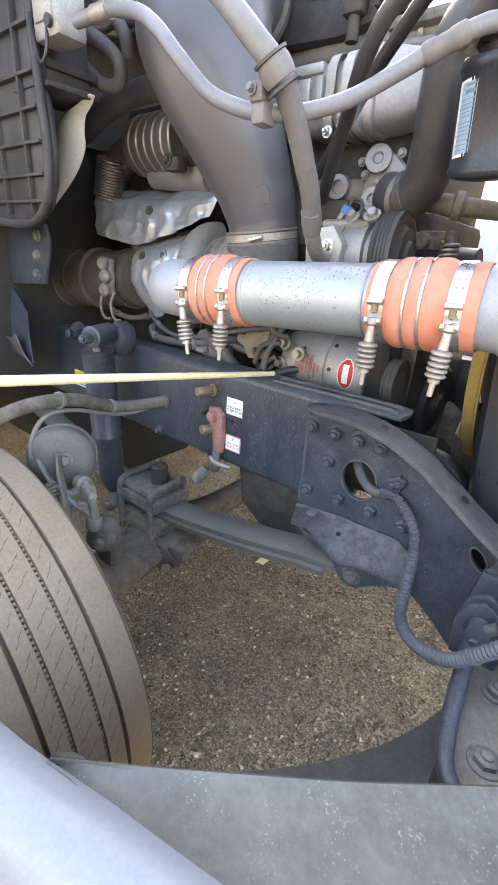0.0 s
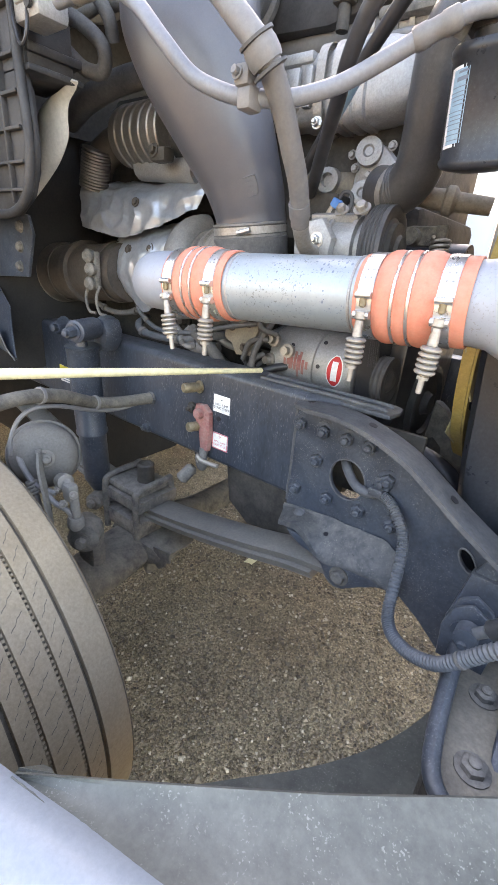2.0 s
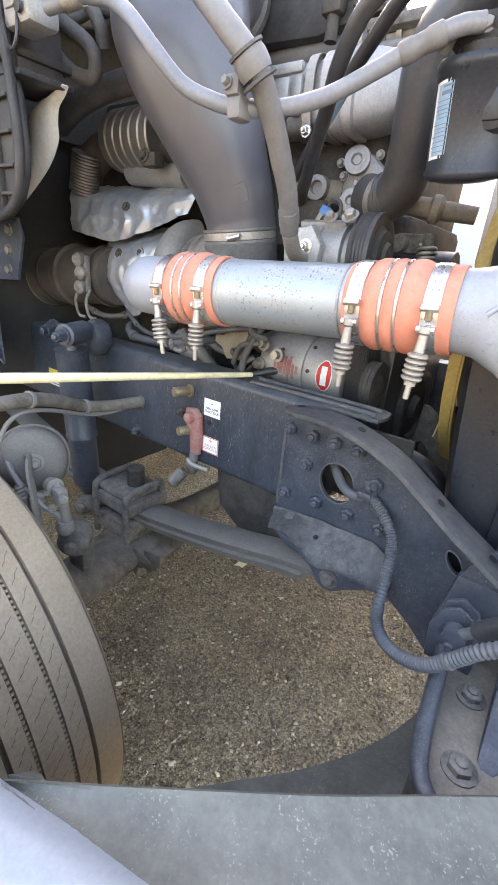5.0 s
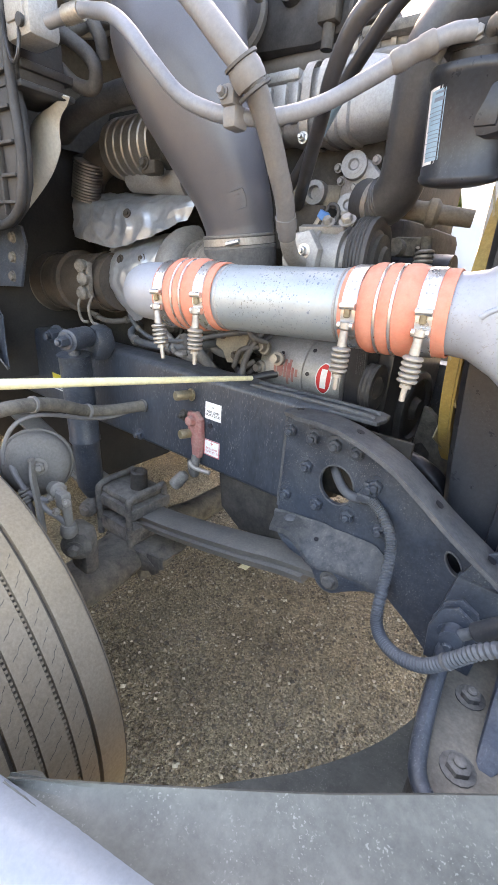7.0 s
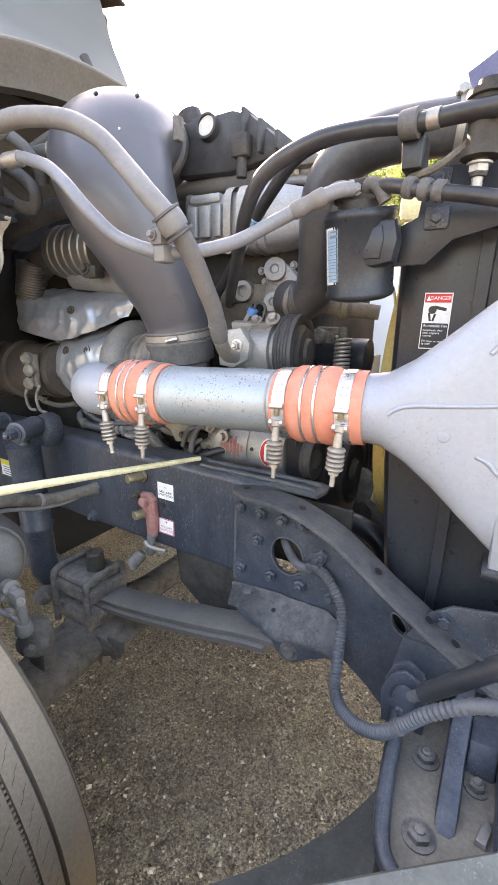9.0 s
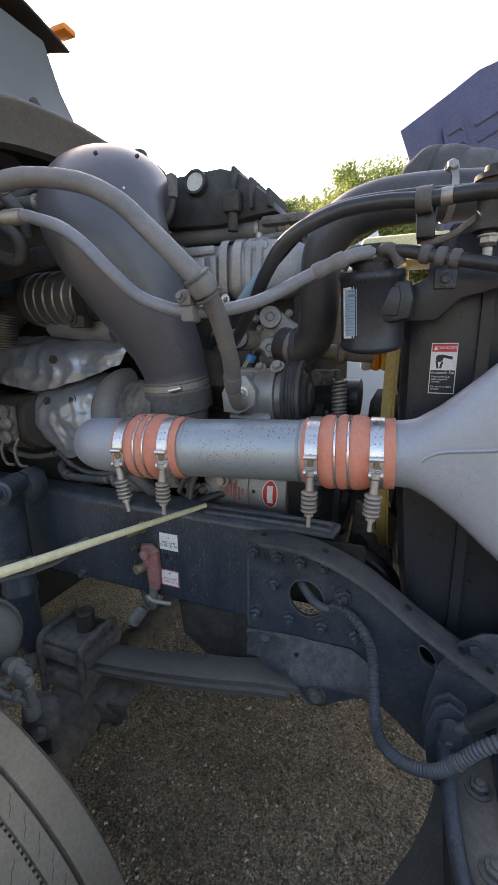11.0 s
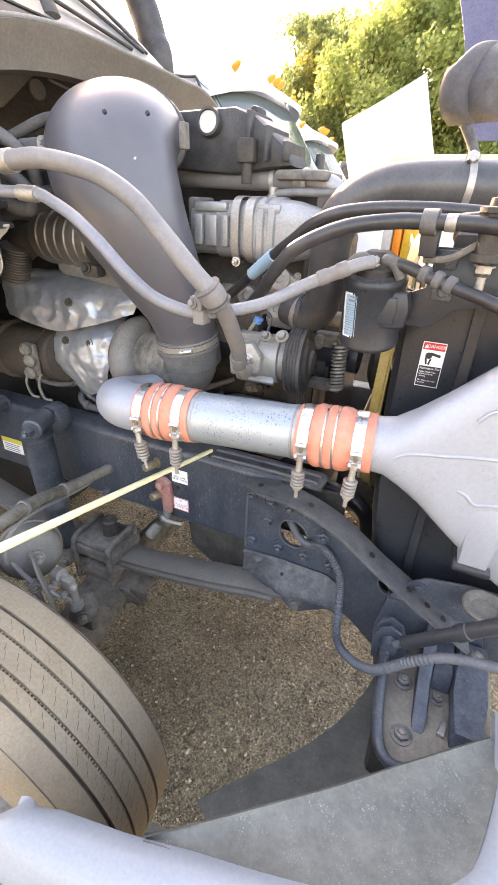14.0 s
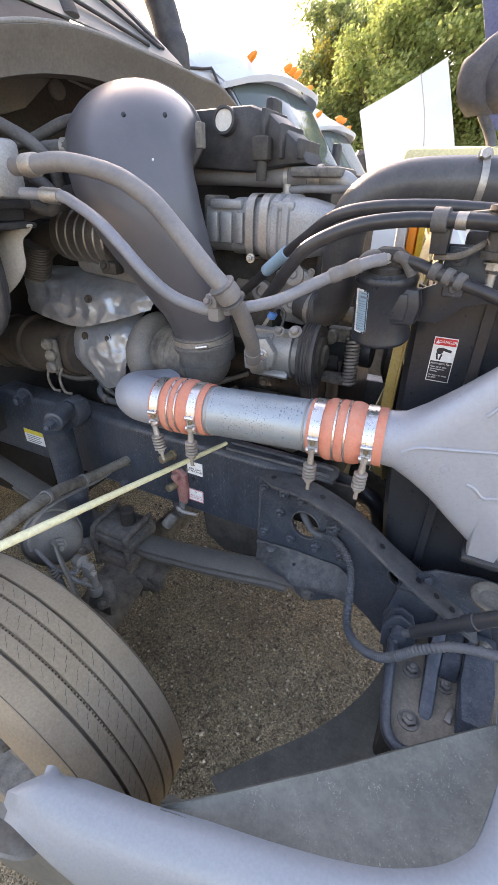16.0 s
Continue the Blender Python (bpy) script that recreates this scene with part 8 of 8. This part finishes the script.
    bm = bm_new()
    box(bm, (-1.85, 0.30, 0.95), (-1.70, 2.4, 2.36), 0.02)
    part("firewall", bm, "wall", t)
    bm = bm_new()
    box(bm, (-6.5, 0.12, 0.50), (-1.72, 0.20, 2.30), 0.04)
    box(bm, (-6.5, 0.24, 2.30), (-2.45, 0.30, 3.40), 0.02)
    part("door_panel", bm, "cabpaint", t)
    # unseen cab floor, far side and rear, added to shade the ground under the truck
    bm = bm_new()
    box(bm, (-6.5, 0.12, 1.0), (-1.72, 2.5, 1.12), 0.03)
    part("unseen_floor", bm, "plastic", t)
    bm = bm_new()
    box(bm, (-6.5, 2.42, 0.30), (-1.72, 2.5, 2.30), 0.04)
    box(bm, (-6.5, 2.36, 2.30), (-2.45, 2.42, 3.40), 0.02)
    part("unseen_far_side", bm, "cabpaint", t)
    bm = bm_new()
    box(bm, (-6.5, 0.2, 0.25), (-6.4, 2.42, 1.0), 0.03)
    part("unseen_rear_panel", bm, "cabpaint", t)
    for pts in (((-1.62, 2.12, 2.488), (-1.75, 1.97, 2.595), (-1.92, 1.72, 2.735)), ((-1.60, 2.0, 2.472), (-1.66, 1.7, 2.525), (-1.74, 1.30, 2.59)), ((-1.63, 2.16, 2.492), (-1.80, 2.08, 2.64), (-1.97, 1.95, 2.775))):
        part("wiper", sweep(bm_new(), curve(pts, 6), 0.008, 8), "plastic", t)
    part("windscreen_post", sweep(bm_new(), curve([(-1.575, 1.50, 2.450), (-1.874, 1.733, 2.690), (-2.083, 1.882, 2.860), (-2.27, 2.0, 3.035)], 4), (0.030, 0.012), 10), "cabpaint", t)


cab()


# ---- lines and brackets between frame rail and engine ----
def rail_lines():
    for pts, r, m, label in (
        ([(-1.235, 1.02, 1.30), (-1.223, 1.0, 1.258), (-1.17, 0.99, 1.222), (-1.077, 0.985, 1.197), (-0.925, 0.985, 1.215), (-0.80, 0.99, 1.25), (-0.69, 1.01, 1.275)], 0.0075, "conduit", "thin grey-purple cable sagging between engine and frame rail"),
        ([(-1.24, 1.06, 1.215), (-1.217, 1.0, 1.20), (-1.19, 0.99, 1.178), (-1.12, 0.99, 1.172), (-1.018, 0.995, 1.178), (-0.907, 1.0, 1.20), (-0.86, 1.06, 1.21)], 0.013, "conduit", "blue-grey hose with fittings lying over the frame rail"),
        ([(-1.62, 1.05, 1.30), (-1.50, 1.02, 1.24), (-1.38, 1.02, 1.215), (-1.27, 1.04, 1.235), (-1.20, 1.08, 1.27)], 0.010, "rubber", "dusty black rubber line behind the shock mount"),
        ([(-0.98, 1.02, 1.22), (-0.985, 0.985, 1.19), (-0.96, 0.98, 1.168), (-0.92, 0.985, 1.175), (-0.89, 1.03, 1.215)], 0.008, "greyhose", "short dusty pipe loop above the frame rail"),
    ):
        t = thing("engine_line", label, "hose", "lines along the frame rail", at=pts[0])
        part("tube", tube(pts, r, 8, 10), m, t)
        P = curve(pts, 8)
        for k in (len(P) // 3, 2 * len(P) // 3):
            d = (P[k + 1] - P[k]).normalized()
            part("sleeve", lathe([(0, r), (0.001, r * 1.35), (0.016, r * 1.35), (0.017, r)], P[k], P[k] + d, 12), "rubber" if r < 0.012 else "castalu", t)
    t = thing("engine_bracket", "brown rust-stained steel bracket bolted to the engine side", "bracket", at=(-0.76, 1.02, 1.2))
    bm = bm_new()
    prism(bm, [(-0.822, 1.27), (-0.775, 1.288), (-0.71, 1.296), (-0.70, 1.25), (-0.718, 1.21), (-0.705, 1.175), (-0.78, 1.168), (-0.80, 1.20), (-0.83, 1.215)], 1.02, 1.034, "y", 0.004)
    part("plate", bm, "tan", t)
    for x, z in ((-0.80, 1.25), (-0.735, 1.268), (-0.75, 1.195)):
        bm = bm_new()
        bolt(bm, (x, 1.02, z), (0, -1, 0), 0.009, 0.008, 1.5)
        part("bolt", bm, "rust", t)


rail_lines()


# far rail out of view, added to block light under the truck
def far_chassis():
    t = thing("unseen_far_rail", "unseen dark far frame rail with its front cross member, added to block light", "frame rail", at=(-1.5, 1.8, 0.85))
    bm = bm_new()
    box(bm, (-4.2, 1.77, 0.856), (0.2, 1.86, 1.152), 0.01)
    part("rail", bm, "rail", t)
    bm = bm_new()
    box(bm, (-1.95, 0.98, 0.90), (-1.80, 1.77, 1.10), 0.01)
    part("cross_member", bm, "rail", t)


far_chassis()


# ---- open hood ----
def open_hood():
    t = thing("open_hood", "blue-grey inner face of the truck's tilted-open hood", "hood", at=(0.6, 2.2, 1.0))
    rows = [[(-0.31, 2.82, 2.80), (-0.24, 2.84, 2.62), (-0.18, 2.86, 2.44), (-0.10, 2.86, 2.20)],
            [(-0.08, 2.86, 2.95), (0.0, 2.86, 2.75), (0.05, 2.86, 2.5), (0.12, 2.86, 2.2)],
            [(0.07, 2.88, 3.05), (0.14, 2.86, 2.85), (0.22, 2.86, 2.5), (0.3, 2.86, 2.15)],
            [(0.34, 2.88, 3.12), (0.44, 2.86, 2.9), (0.52, 2.86, 2.6), (0.62, 2.86, 2.2)],
            [(0.75, 2.8, 3.15), (0.82, 2.8, 2.9), (0.85, 2.8, 2.5), (0.9, 2.8, 2.0)]]
    part("inner_skin", sheet(bm_new(), [curve(r, 4) for r in rows], 0.01), "hoodin", t)
    bm = bm_new()
    sheet(bm, [[(-0.085, 2.83, 2.78), (0.0, 2.82, 2.86)], [(-0.06, 2.83, 2.68), (0.03, 2.82, 2.74)], [(-0.03, 2.83, 2.60), (0.05, 2.82, 2.68)]], 0.015)
    for k in range(2):
        sweep(bm, curve([(-0.05 + 0.02 * k, 2.81, 2.74 - 0.07 * k), (0.0 + 0.02 * k, 2.805, 2.765 - 0.07 * k), (0.02 + 0.02 * k, 2.81, 2.75 - 0.07 * k)], 4), 0.009, 8)
    part("reinforcement", bm, "hoodin", t)
    bm = bm_new()
    sweep(bm, curve([(0.08, 2.85, 2.78), (0.2, 2.84, 2.84), (0.3, 2.84, 2.90)], 4), 0.012, 8)
    sweep(bm, curve([(0.10, 2.85, 2.70), (0.22, 2.84, 2.76), (0.32, 2.84, 2.84)], 4), 0.012, 8)
    part("bead", bm, "hoodin", t)
    # lobed plastic liner
    rows = []
    for k in range(33):
        f = k / 32
        x = -0.215 + 0.34 * f
        b = 0.022 * abs(math.sin(f * 11)) ** 0.6
        top = 2.395 - 0.10 * max(0, f - 0.3) - 0.05 * (1 - min(1, f / 0.12)) ** 2
        rows.append([(x + 0.05, 1.96 - b * 0.5, 2.15 + 0.02 * f), (x + 0.015, 1.935 - b, 2.19), (x + 0.0, 1.92 - b, 2.25), (x + 0.01, 1.92 - b, 2.31 - 0.05 * f), (x + 0.04, 1.95 - b, top - 0.03), (x + 0.08, 2.02 - b, top), (x + 0.12, 2.2, top + 0.01)])
    part("liner", sheet(bm_new(), [curve(r, 4) for r in rows], 0.012), "hoodlobe", t, "dark lobed liner plastic")
    part("edge_strip", tube([(-0.11, 1.97, 2.16), (-0.06, 1.95, 2.08), (-0.03, 1.90, 1.98), (0.0, 1.80, 1.88)], 0.018, 6, 10), "rubber", t)
    part("hinge_arm", tube([(0.0, 1.80, 1.88), (0.4, 1.7, 1.6), (0.7, 2.0, 1.2), (0.8, 2.7, 1.9)], 0.03, 6, 10), "bracket", t)


open_hood()


# ---- pointer rod ----
def rod():
    t = thing("pointer_rod", "cream fibreglass rod resting on the frame rail flange", "rod", at=(-0.6, 0.9, 1.16))
    a, b = Vector((-0.600, 0.915, 1.172)), Vector((-0.743, 0.289, 1.227))
    part("rod", lathe([(0, 0.0045), (0.0015, 0.0066), (0.3, 0.0082), (0.64, 0.0105), (1.08, 0.0125), (1.081, 0.006)], a, b, 20), "rod", t)


rod()


# ---- other trucks ----
def far_truck(name, x0, yc, roof, label, scale=1.0):
    """A parked white truck that faces +x: cab with windscreen, visor lamps and side window. x0: the windscreen's foot."""
    t = thing(name, label, "truck", "parked white trucks", at=(x0 - 1.0, yc, 0.0))
    made = set(scene.objects)
    w = 1.05
    prof = [(x0 + 0.06, 1.10), (x0 + 0.05, 2.10), (x0 - 0.10, 2.20), (x0 - 0.62, 2.95), (x0 - 0.66, 3.02), (x0 - 0.95, 3.22), (x0 - 1.5, roof - 0.22), (x0 - 2.1, roof - 0.05), (x0 - 3.6, roof), (x0 - 3.9, roof - 0.1), (x0 - 3.9, 0.9), (x0 - 0.1, 0.9)]
    bm = bm_new()
    n = 9
    rings = []
    for k in range(n):
        f = k / (n - 1) * 2 - 1
        y = yc + w * f
        e = abs(f) ** 4
        ring = []
        for a, b in prof:
            ring.append(bm.verts.new((a - 0.34 * e * (1 if a > x0 - 1.2 else 0.2), y, b - 0.10 * e * (1 if b > 2.3 else 0))))
        rings.append(ring)
    for r0, r1 in zip(rings, rings[1:]):
        for k in range(len(prof)):
            bm.faces.new((r0[k], r0[(k + 1) % len(prof)], r1[(k + 1) % len(prof)], r1[k]))
    bm.faces.new(rings[0])
    bm.faces.new(rings[-1][::-1])
    part("cab", bm, "white", t, angle=50)

    def front(f, s):
        """A place on the windscreen: f across, s up."""
        e = abs(f) ** 4
        a, b = x0 - 0.10 + (-0.52) * s, 2.20 + 0.75 * s
        return (a - 0.34 * e + 0.012, yc + w * f, b - 0.10 * e + 0.012)

    bm = sheet(bm_new(), [[front(-0.90 + 1.8 * i / 14, 0.06 + 0.84 * j / 6) for j in range(7)] for i in range(15)], 0.012)
    part("windscreen", bm, "glass", t, "dark sloping windscreen")
    bm = bm_new()
    for f in (-0.93, 0.93):
        sweep(bm, [front(f, s) for s in (0, 0.3, 0.6, 0.97)], 0.018, 8)
    sweep(bm, [front(-0.93 + 1.86 * i / 12, 0.02) for i in range(13)], 0.02, 8)
    part("seal", bm, "plastic", t)
    rows = []
    for i in range(13):
        f = -1 + 2 * i / 12
        e = abs(f) ** 4
        rows.append([(x0 - 0.60 - 0.34 * e, yc + w * f * 0.99, 2.98 - 0.1 * e), (x0 - 0.46 - 0.34 * e, yc + w * f * 0.99, 2.90 - 0.12 * e), (x0 - 0.44 - 0.34 * e, yc + w * f * 0.99, 2.95 - 0.12 * e), (x0 - 0.62 - 0.34 * e, yc + w * f * 0.99, 3.05 - 0.1 * e)])
    part("visor", sheet(bm_new(), rows, 0.02), "white", t)
    for f in (-0.72, -0.13, 0.0, 0.13, 0.72):
        e = abs(f) ** 4
        bm = lathe([(0, 0.034), (0.05, 0.032), (0.09, 0.012)], (x0 - 0.60 - 0.34 * e, yc + w * f, 3.06 - 0.1 * e), (x0 - 0.4 - 0.34 * e, yc + w * f, 3.18), 14)
        part("marker_lamp", bm, "orange", t, "amber roof marker lamp")
    # side window and door line on the near side
    y = yc - w - 0.006
    bm = bm_new()
    prism(bm, [(x0 - 0.62, 2.14), (x0 - 0.95, 2.80), (x0 - 1.45, 2.86), (x0 - 1.45, 2.14)], y - 0.004, y + 0.006, "y", 0.003)
    part("side_window", bm, "glass", t)
    bm = sweep(bm_new(), curve([(x0 - 0.56, y, 1.2), (x0 - 0.55, y, 2.10), (x0 - 0.86, y, 2.84), (x0 - 1.0, y, 2.93), (x0 - 1.55, y, 2.95), (x0 - 1.62, y, 2.8), (x0 - 1.62, y, 1.0)], 4), 0.012, 6)
    part("door_seam", bm, "plastic", t)
    # hood, wheels
    bm = bm_new()
    prism(bm, [(x0, 1.0), (x0, 2.08), (x0 + 0.8, 1.98), (x0 + 1.35, 1.80), (x0 + 1.55, 1.45), (x0 + 1.55, 0.7), (x0 + 0.2, 0.7)], yc - 0.95, yc + 0.95, "y", 0.08)
    part("hood", bm, "white", t)
    for x, yy in ((x0 + 0.55, yc - 0.9), (x0 + 0.55, yc + 0.9), (x0 - 3.2, yc - 0.9), (x0 - 3.2, yc + 0.9)):
        part("wheel", lathe([(-0.14, 0.3), (-0.14, 0.47), (-0.1, 0.5), (0.1, 0.5), (0.14, 0.47), (0.14, 0.3)], (x, yy, 0.5), (x, yy + 1, 0.5), 28), "groove", t)
    bm = bm_new()
    box(bm, (x0 - 4.3, yc - 0.95, 0.55), (x0 + 1.6, yc + 0.95, 1.05), 0.08)
    part("chassis", bm, "plastic", t)
    bm = bm_new()
    box(bm, (x0 - 0.25, yc - w - 0.30, 2.15), (x0 - 0.17, yc - w - 0.10, 2.65), 0.03)
    sweep(bm, curve([(x0 - 0.3, yc - w + 0.02, 2.2), (x0 - 0.22, yc - w - 0.15, 2.3)], 3), 0.015, 8)
    part("mirror", bm, "plastic", t)
    # stands a little lower than its nominal cab height
    for ob in set(scene.objects) - made:
        ob.data.transform(Matrix.Diagonal((1, 1, scale, 1)))
    return t


far_truck("parked_truck", -1.58, 5.15, 3.46, "white parked truck with amber marker lamps and dark windscreen", 0.966)
far_truck("parked_truck", -1.72, 7.5, 3.75, "white parked sleeper truck standing farther back", 0.925)


def white_hood():
    t = thing("white_tilted_hood", "white hood of a parked truck tilted open", "hood", at=(-1.7, 11.3, 0.0))

    def far_place(p):
        e = Vector((0.0, -0.15, 1.9))
        return e + (Vector(p) - e) * 1.9

    rows = []
    for i in range(9):
        s = i / 8
        top = Vector((-1.61, 5.9, 2.73)).lerp(Vector((-0.77, 5.9, 3.14)), s) + Vector((0, 0, -0.03 * math.sin(math.pi * s)))
        bot = Vector((-1.08, 5.9, 1.2)).lerp(Vector((-0.26, 5.9, 1.2)), s)
        row = []
        for j in range(9):
            u = j / 8
            p = top.lerp(bot, u)
            p.y += 0.25 * (s - 0.5) ** 2 - 0.06 * math.sin(math.pi * u)
            p.x += 0.10 * math.sin(math.pi * u * 0.6) * (s - 0.2)
            row.append(p)
        rows.append(row)
    rows = [[far_place(p) for p in row] for row in rows]
    part("skin", sheet(bm_new(), rows, 0.04), "white", t)
    part("crease", tube([far_place(p) for p in ((-0.99, 5.86, 3.01), (-0.86, 5.80, 2.6), (-0.78, 5.79, 2.1))], 0.010, 6, 8), "dullsteel", t)
    part("arm", tube([(-1.75, 11.35, 0.7), (-1.8, 11.35, 0.35), (-1.8, 11.35, 0.0)], 0.10, 4, 10), "plastic", t)
    part("mirror", lathe([(0, 0.06), (0.05, 0.13), (0.36, 0.15), (0.45, 0.08)], far_place((-1.52, 5.95, 2.12)), far_place((-1.55, 5.95, 2.5)), 14), "plastic", t)


white_hood()


def exhaust_stack():
    t = thing("exhaust_stack", "dark upright exhaust stack behind the cab", "exhaust stack", at=(-2.2, 3.0, 1.0))
    part("pipe", tube([(-2.10, 2.98, 0.0), (-2.11, 2.98, 2.4), (-2.16, 2.98, 2.78), (-2.25, 2.98, 3.01)], 0.095, 8, 20), "plastic", t)


exhaust_stack()


# far side fluids seen through the gap
def tanks():
    t = thing("coolant_reservoir", "cream and orange coolant reservoir beyond the fan", "reservoir", at=(-0.3, 1.95, 1.4))
    bm = bm_new()
    box(bm, (-0.36, 1.9, 1.945), (0.10, 2.15, 2.06), 0.03)
    part("body", bm, "cream", t)
    bm = bm_new()
    box(bm, (-0.335, 1.91, 1.50), (-0.288, 2.1, 1.95), 0.015)
    part("neck", bm, "whitepl", t)
    bm = bm_new()
    box(bm, (-0.285, 1.905, 1.50), (-0.25, 2.1, 1.95), 0.012)
    part("stripe", bm, "orange", t)
    bm = bm_new()
    box(bm, (-0.247, 1.90, 1.50), (-0.165, 2.1, 1.95), 0.015)
    part("lower_half", bm, "amber", t, "bright yellow lower half")


# ---- trees ----
def leaf_mat(name, a, b):
    m = bpy.data.materials.new(name)
    m.use_nodes = True
    n, l = m.node_tree.nodes, m.node_tree.links
    p = n["Principled BSDF"]
    g = n.new("ShaderNodeNewGeometry")
    r = n.new("ShaderNodeMix")
    r.data_type = "RGBA"
    r.inputs[6].default_value, r.inputs[7].default_value = (*a, 1), (*b, 1)
    l.new(g.outputs["Random Per Island"], r.inputs[0])
    l.new(r.outputs[2], p.inputs["Base Color"])
    p.inputs["Roughness"].default_value = 0.6
    tr = n.new("ShaderNodeBsdfTranslucent")
    mx = n.new("ShaderNodeMixShader")
    mx.inputs[0].default_value = 0.45
    l.new(r.outputs[2], tr.inputs["Color"])
    l.new(p.outputs[0], mx.inputs[1])
    l.new(tr.outputs[0], mx.inputs[2])
    l.new(mx.outputs[0], n["Material Output"].inputs["Surface"])
    return m


# sunlight is put into the first leaf colour; the second is a darker copy
M["leaf_green"] = leaf_mat("tree leaves with sunlight in colour", (0.16, 0.225, 0.06), (0.29, 0.345, 0.12))
M["leaf_dark"] = leaf_mat("tree leaves in darker copy", (0.11, 0.155, 0.055), (0.22, 0.265, 0.105))
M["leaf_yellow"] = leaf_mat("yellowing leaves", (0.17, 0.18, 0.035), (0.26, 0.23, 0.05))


def tree(x, y, h, r, material, seed, n=2600, label="leafy green tree at the edge of the lot"):
    rg = random.Random(seed)
    t = thing("tree", label, "tree", "trees along the lot", at=(x, y, 0))
    bm = sweep(bm_new(), curve([(x, y, 0), (x + rg.uniform(-0.2, 0.2), y, h * 0.3), (x + rg.uniform(-0.4, 0.4), y, h * 0.6), (x + rg.uniform(-0.5, 0.5), y, h * 0.9)], 6), [0.03 * h * 0.8, 0.02 * h, 0.012 * h, 0.004 * h], 10)
    tips = []
    for k in range(12):
        a, s = rg.uniform(0, 6.28), rg.uniform(0.25, 0.8)
        p = Vector((x, y, h * s))
        q = p + Vector((math.cos(a), math.sin(a), 0)) * r * rg.uniform(0.5, 0.95) * (1.15 - s * 0.6) + Vector((0, 0, h * rg.uniform(0.08, 0.2)))
        sweep(bm, curve([p, p.lerp(q, 0.5) + Vector((0, 0, -0.03 * h)), q], 4), [0.008 * h, 0.005 * h, 0.002 * h], 7)
        tips.append(q)
    part("trunk", bm, "bark", t)
    clumps = []
    for q in tips:
        for _ in range(3):
            clumps.append((q + Vector((rg.gauss(0, 0.14), rg.gauss(0, 0.14), rg.gauss(0, 0.10))) * r, r * rg.uniform(0.16, 0.36)))
    for _ in range(26):
        a, s = rg.uniform(0, 6.28), rg.uniform(0.3, 1.0)
        rr = r * (0.85 if s < 0.7 else 0.85 * (1.1 - s) / 0.4) * math.sqrt(rg.random())
        clumps.append((Vector((x + math.cos(a) * rr, y + math.sin(a) * rr, h * s)), r * rg.uniform(0.14, 0.32)))
    verts, faces = [], []
    for k in range(n):
        c, cr = rg.choice(clumps)
        p = c + Vector((rg.gauss(0, 1), rg.gauss(0, 1), rg.gauss(0, 0.8))).normalized() * cr * rg.random() ** 0.45
        s = rg.uniform(0.05, 0.115) * (h / 10) ** 0.5
        u = Vector((rg.gauss(0, 1), rg.gauss(0, 1), rg.gauss(0, 0.7))).normalized()
        v = u.orthogonal().normalized()
        w = u.cross(v)
        verts += [p + q for q in (v * s, w * s * 0.6, -v * s, -w * s * 0.6)]
        faces.append((4 * k, 4 * k + 1, 4 * k + 2, 4 * k + 3))
    me = bpy.data.meshes.new("crown")
    me.from_pydata(verts, [], faces)
    me.materials.append(M[material])
    crown = new("crown", me)
    crown.parent = t
    crown.matrix_parent_inverse = t.matrix_world.inverted()
    tagged(crown, kind="stuff")


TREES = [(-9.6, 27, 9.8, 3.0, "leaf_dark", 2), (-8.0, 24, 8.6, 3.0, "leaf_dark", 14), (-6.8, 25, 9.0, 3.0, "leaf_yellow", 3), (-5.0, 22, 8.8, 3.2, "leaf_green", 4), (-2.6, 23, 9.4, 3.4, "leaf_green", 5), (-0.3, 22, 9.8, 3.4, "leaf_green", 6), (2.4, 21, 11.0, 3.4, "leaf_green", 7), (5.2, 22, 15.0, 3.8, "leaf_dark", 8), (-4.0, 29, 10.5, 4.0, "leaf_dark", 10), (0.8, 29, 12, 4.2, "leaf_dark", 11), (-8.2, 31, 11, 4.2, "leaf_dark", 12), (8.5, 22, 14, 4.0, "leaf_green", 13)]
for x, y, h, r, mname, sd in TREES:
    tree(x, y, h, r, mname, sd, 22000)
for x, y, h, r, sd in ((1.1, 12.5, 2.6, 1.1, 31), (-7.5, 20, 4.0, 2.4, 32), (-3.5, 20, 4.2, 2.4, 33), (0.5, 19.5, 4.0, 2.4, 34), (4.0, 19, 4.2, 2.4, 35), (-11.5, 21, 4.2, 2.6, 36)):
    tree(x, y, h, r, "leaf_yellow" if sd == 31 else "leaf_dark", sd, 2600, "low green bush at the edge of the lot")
tanks()
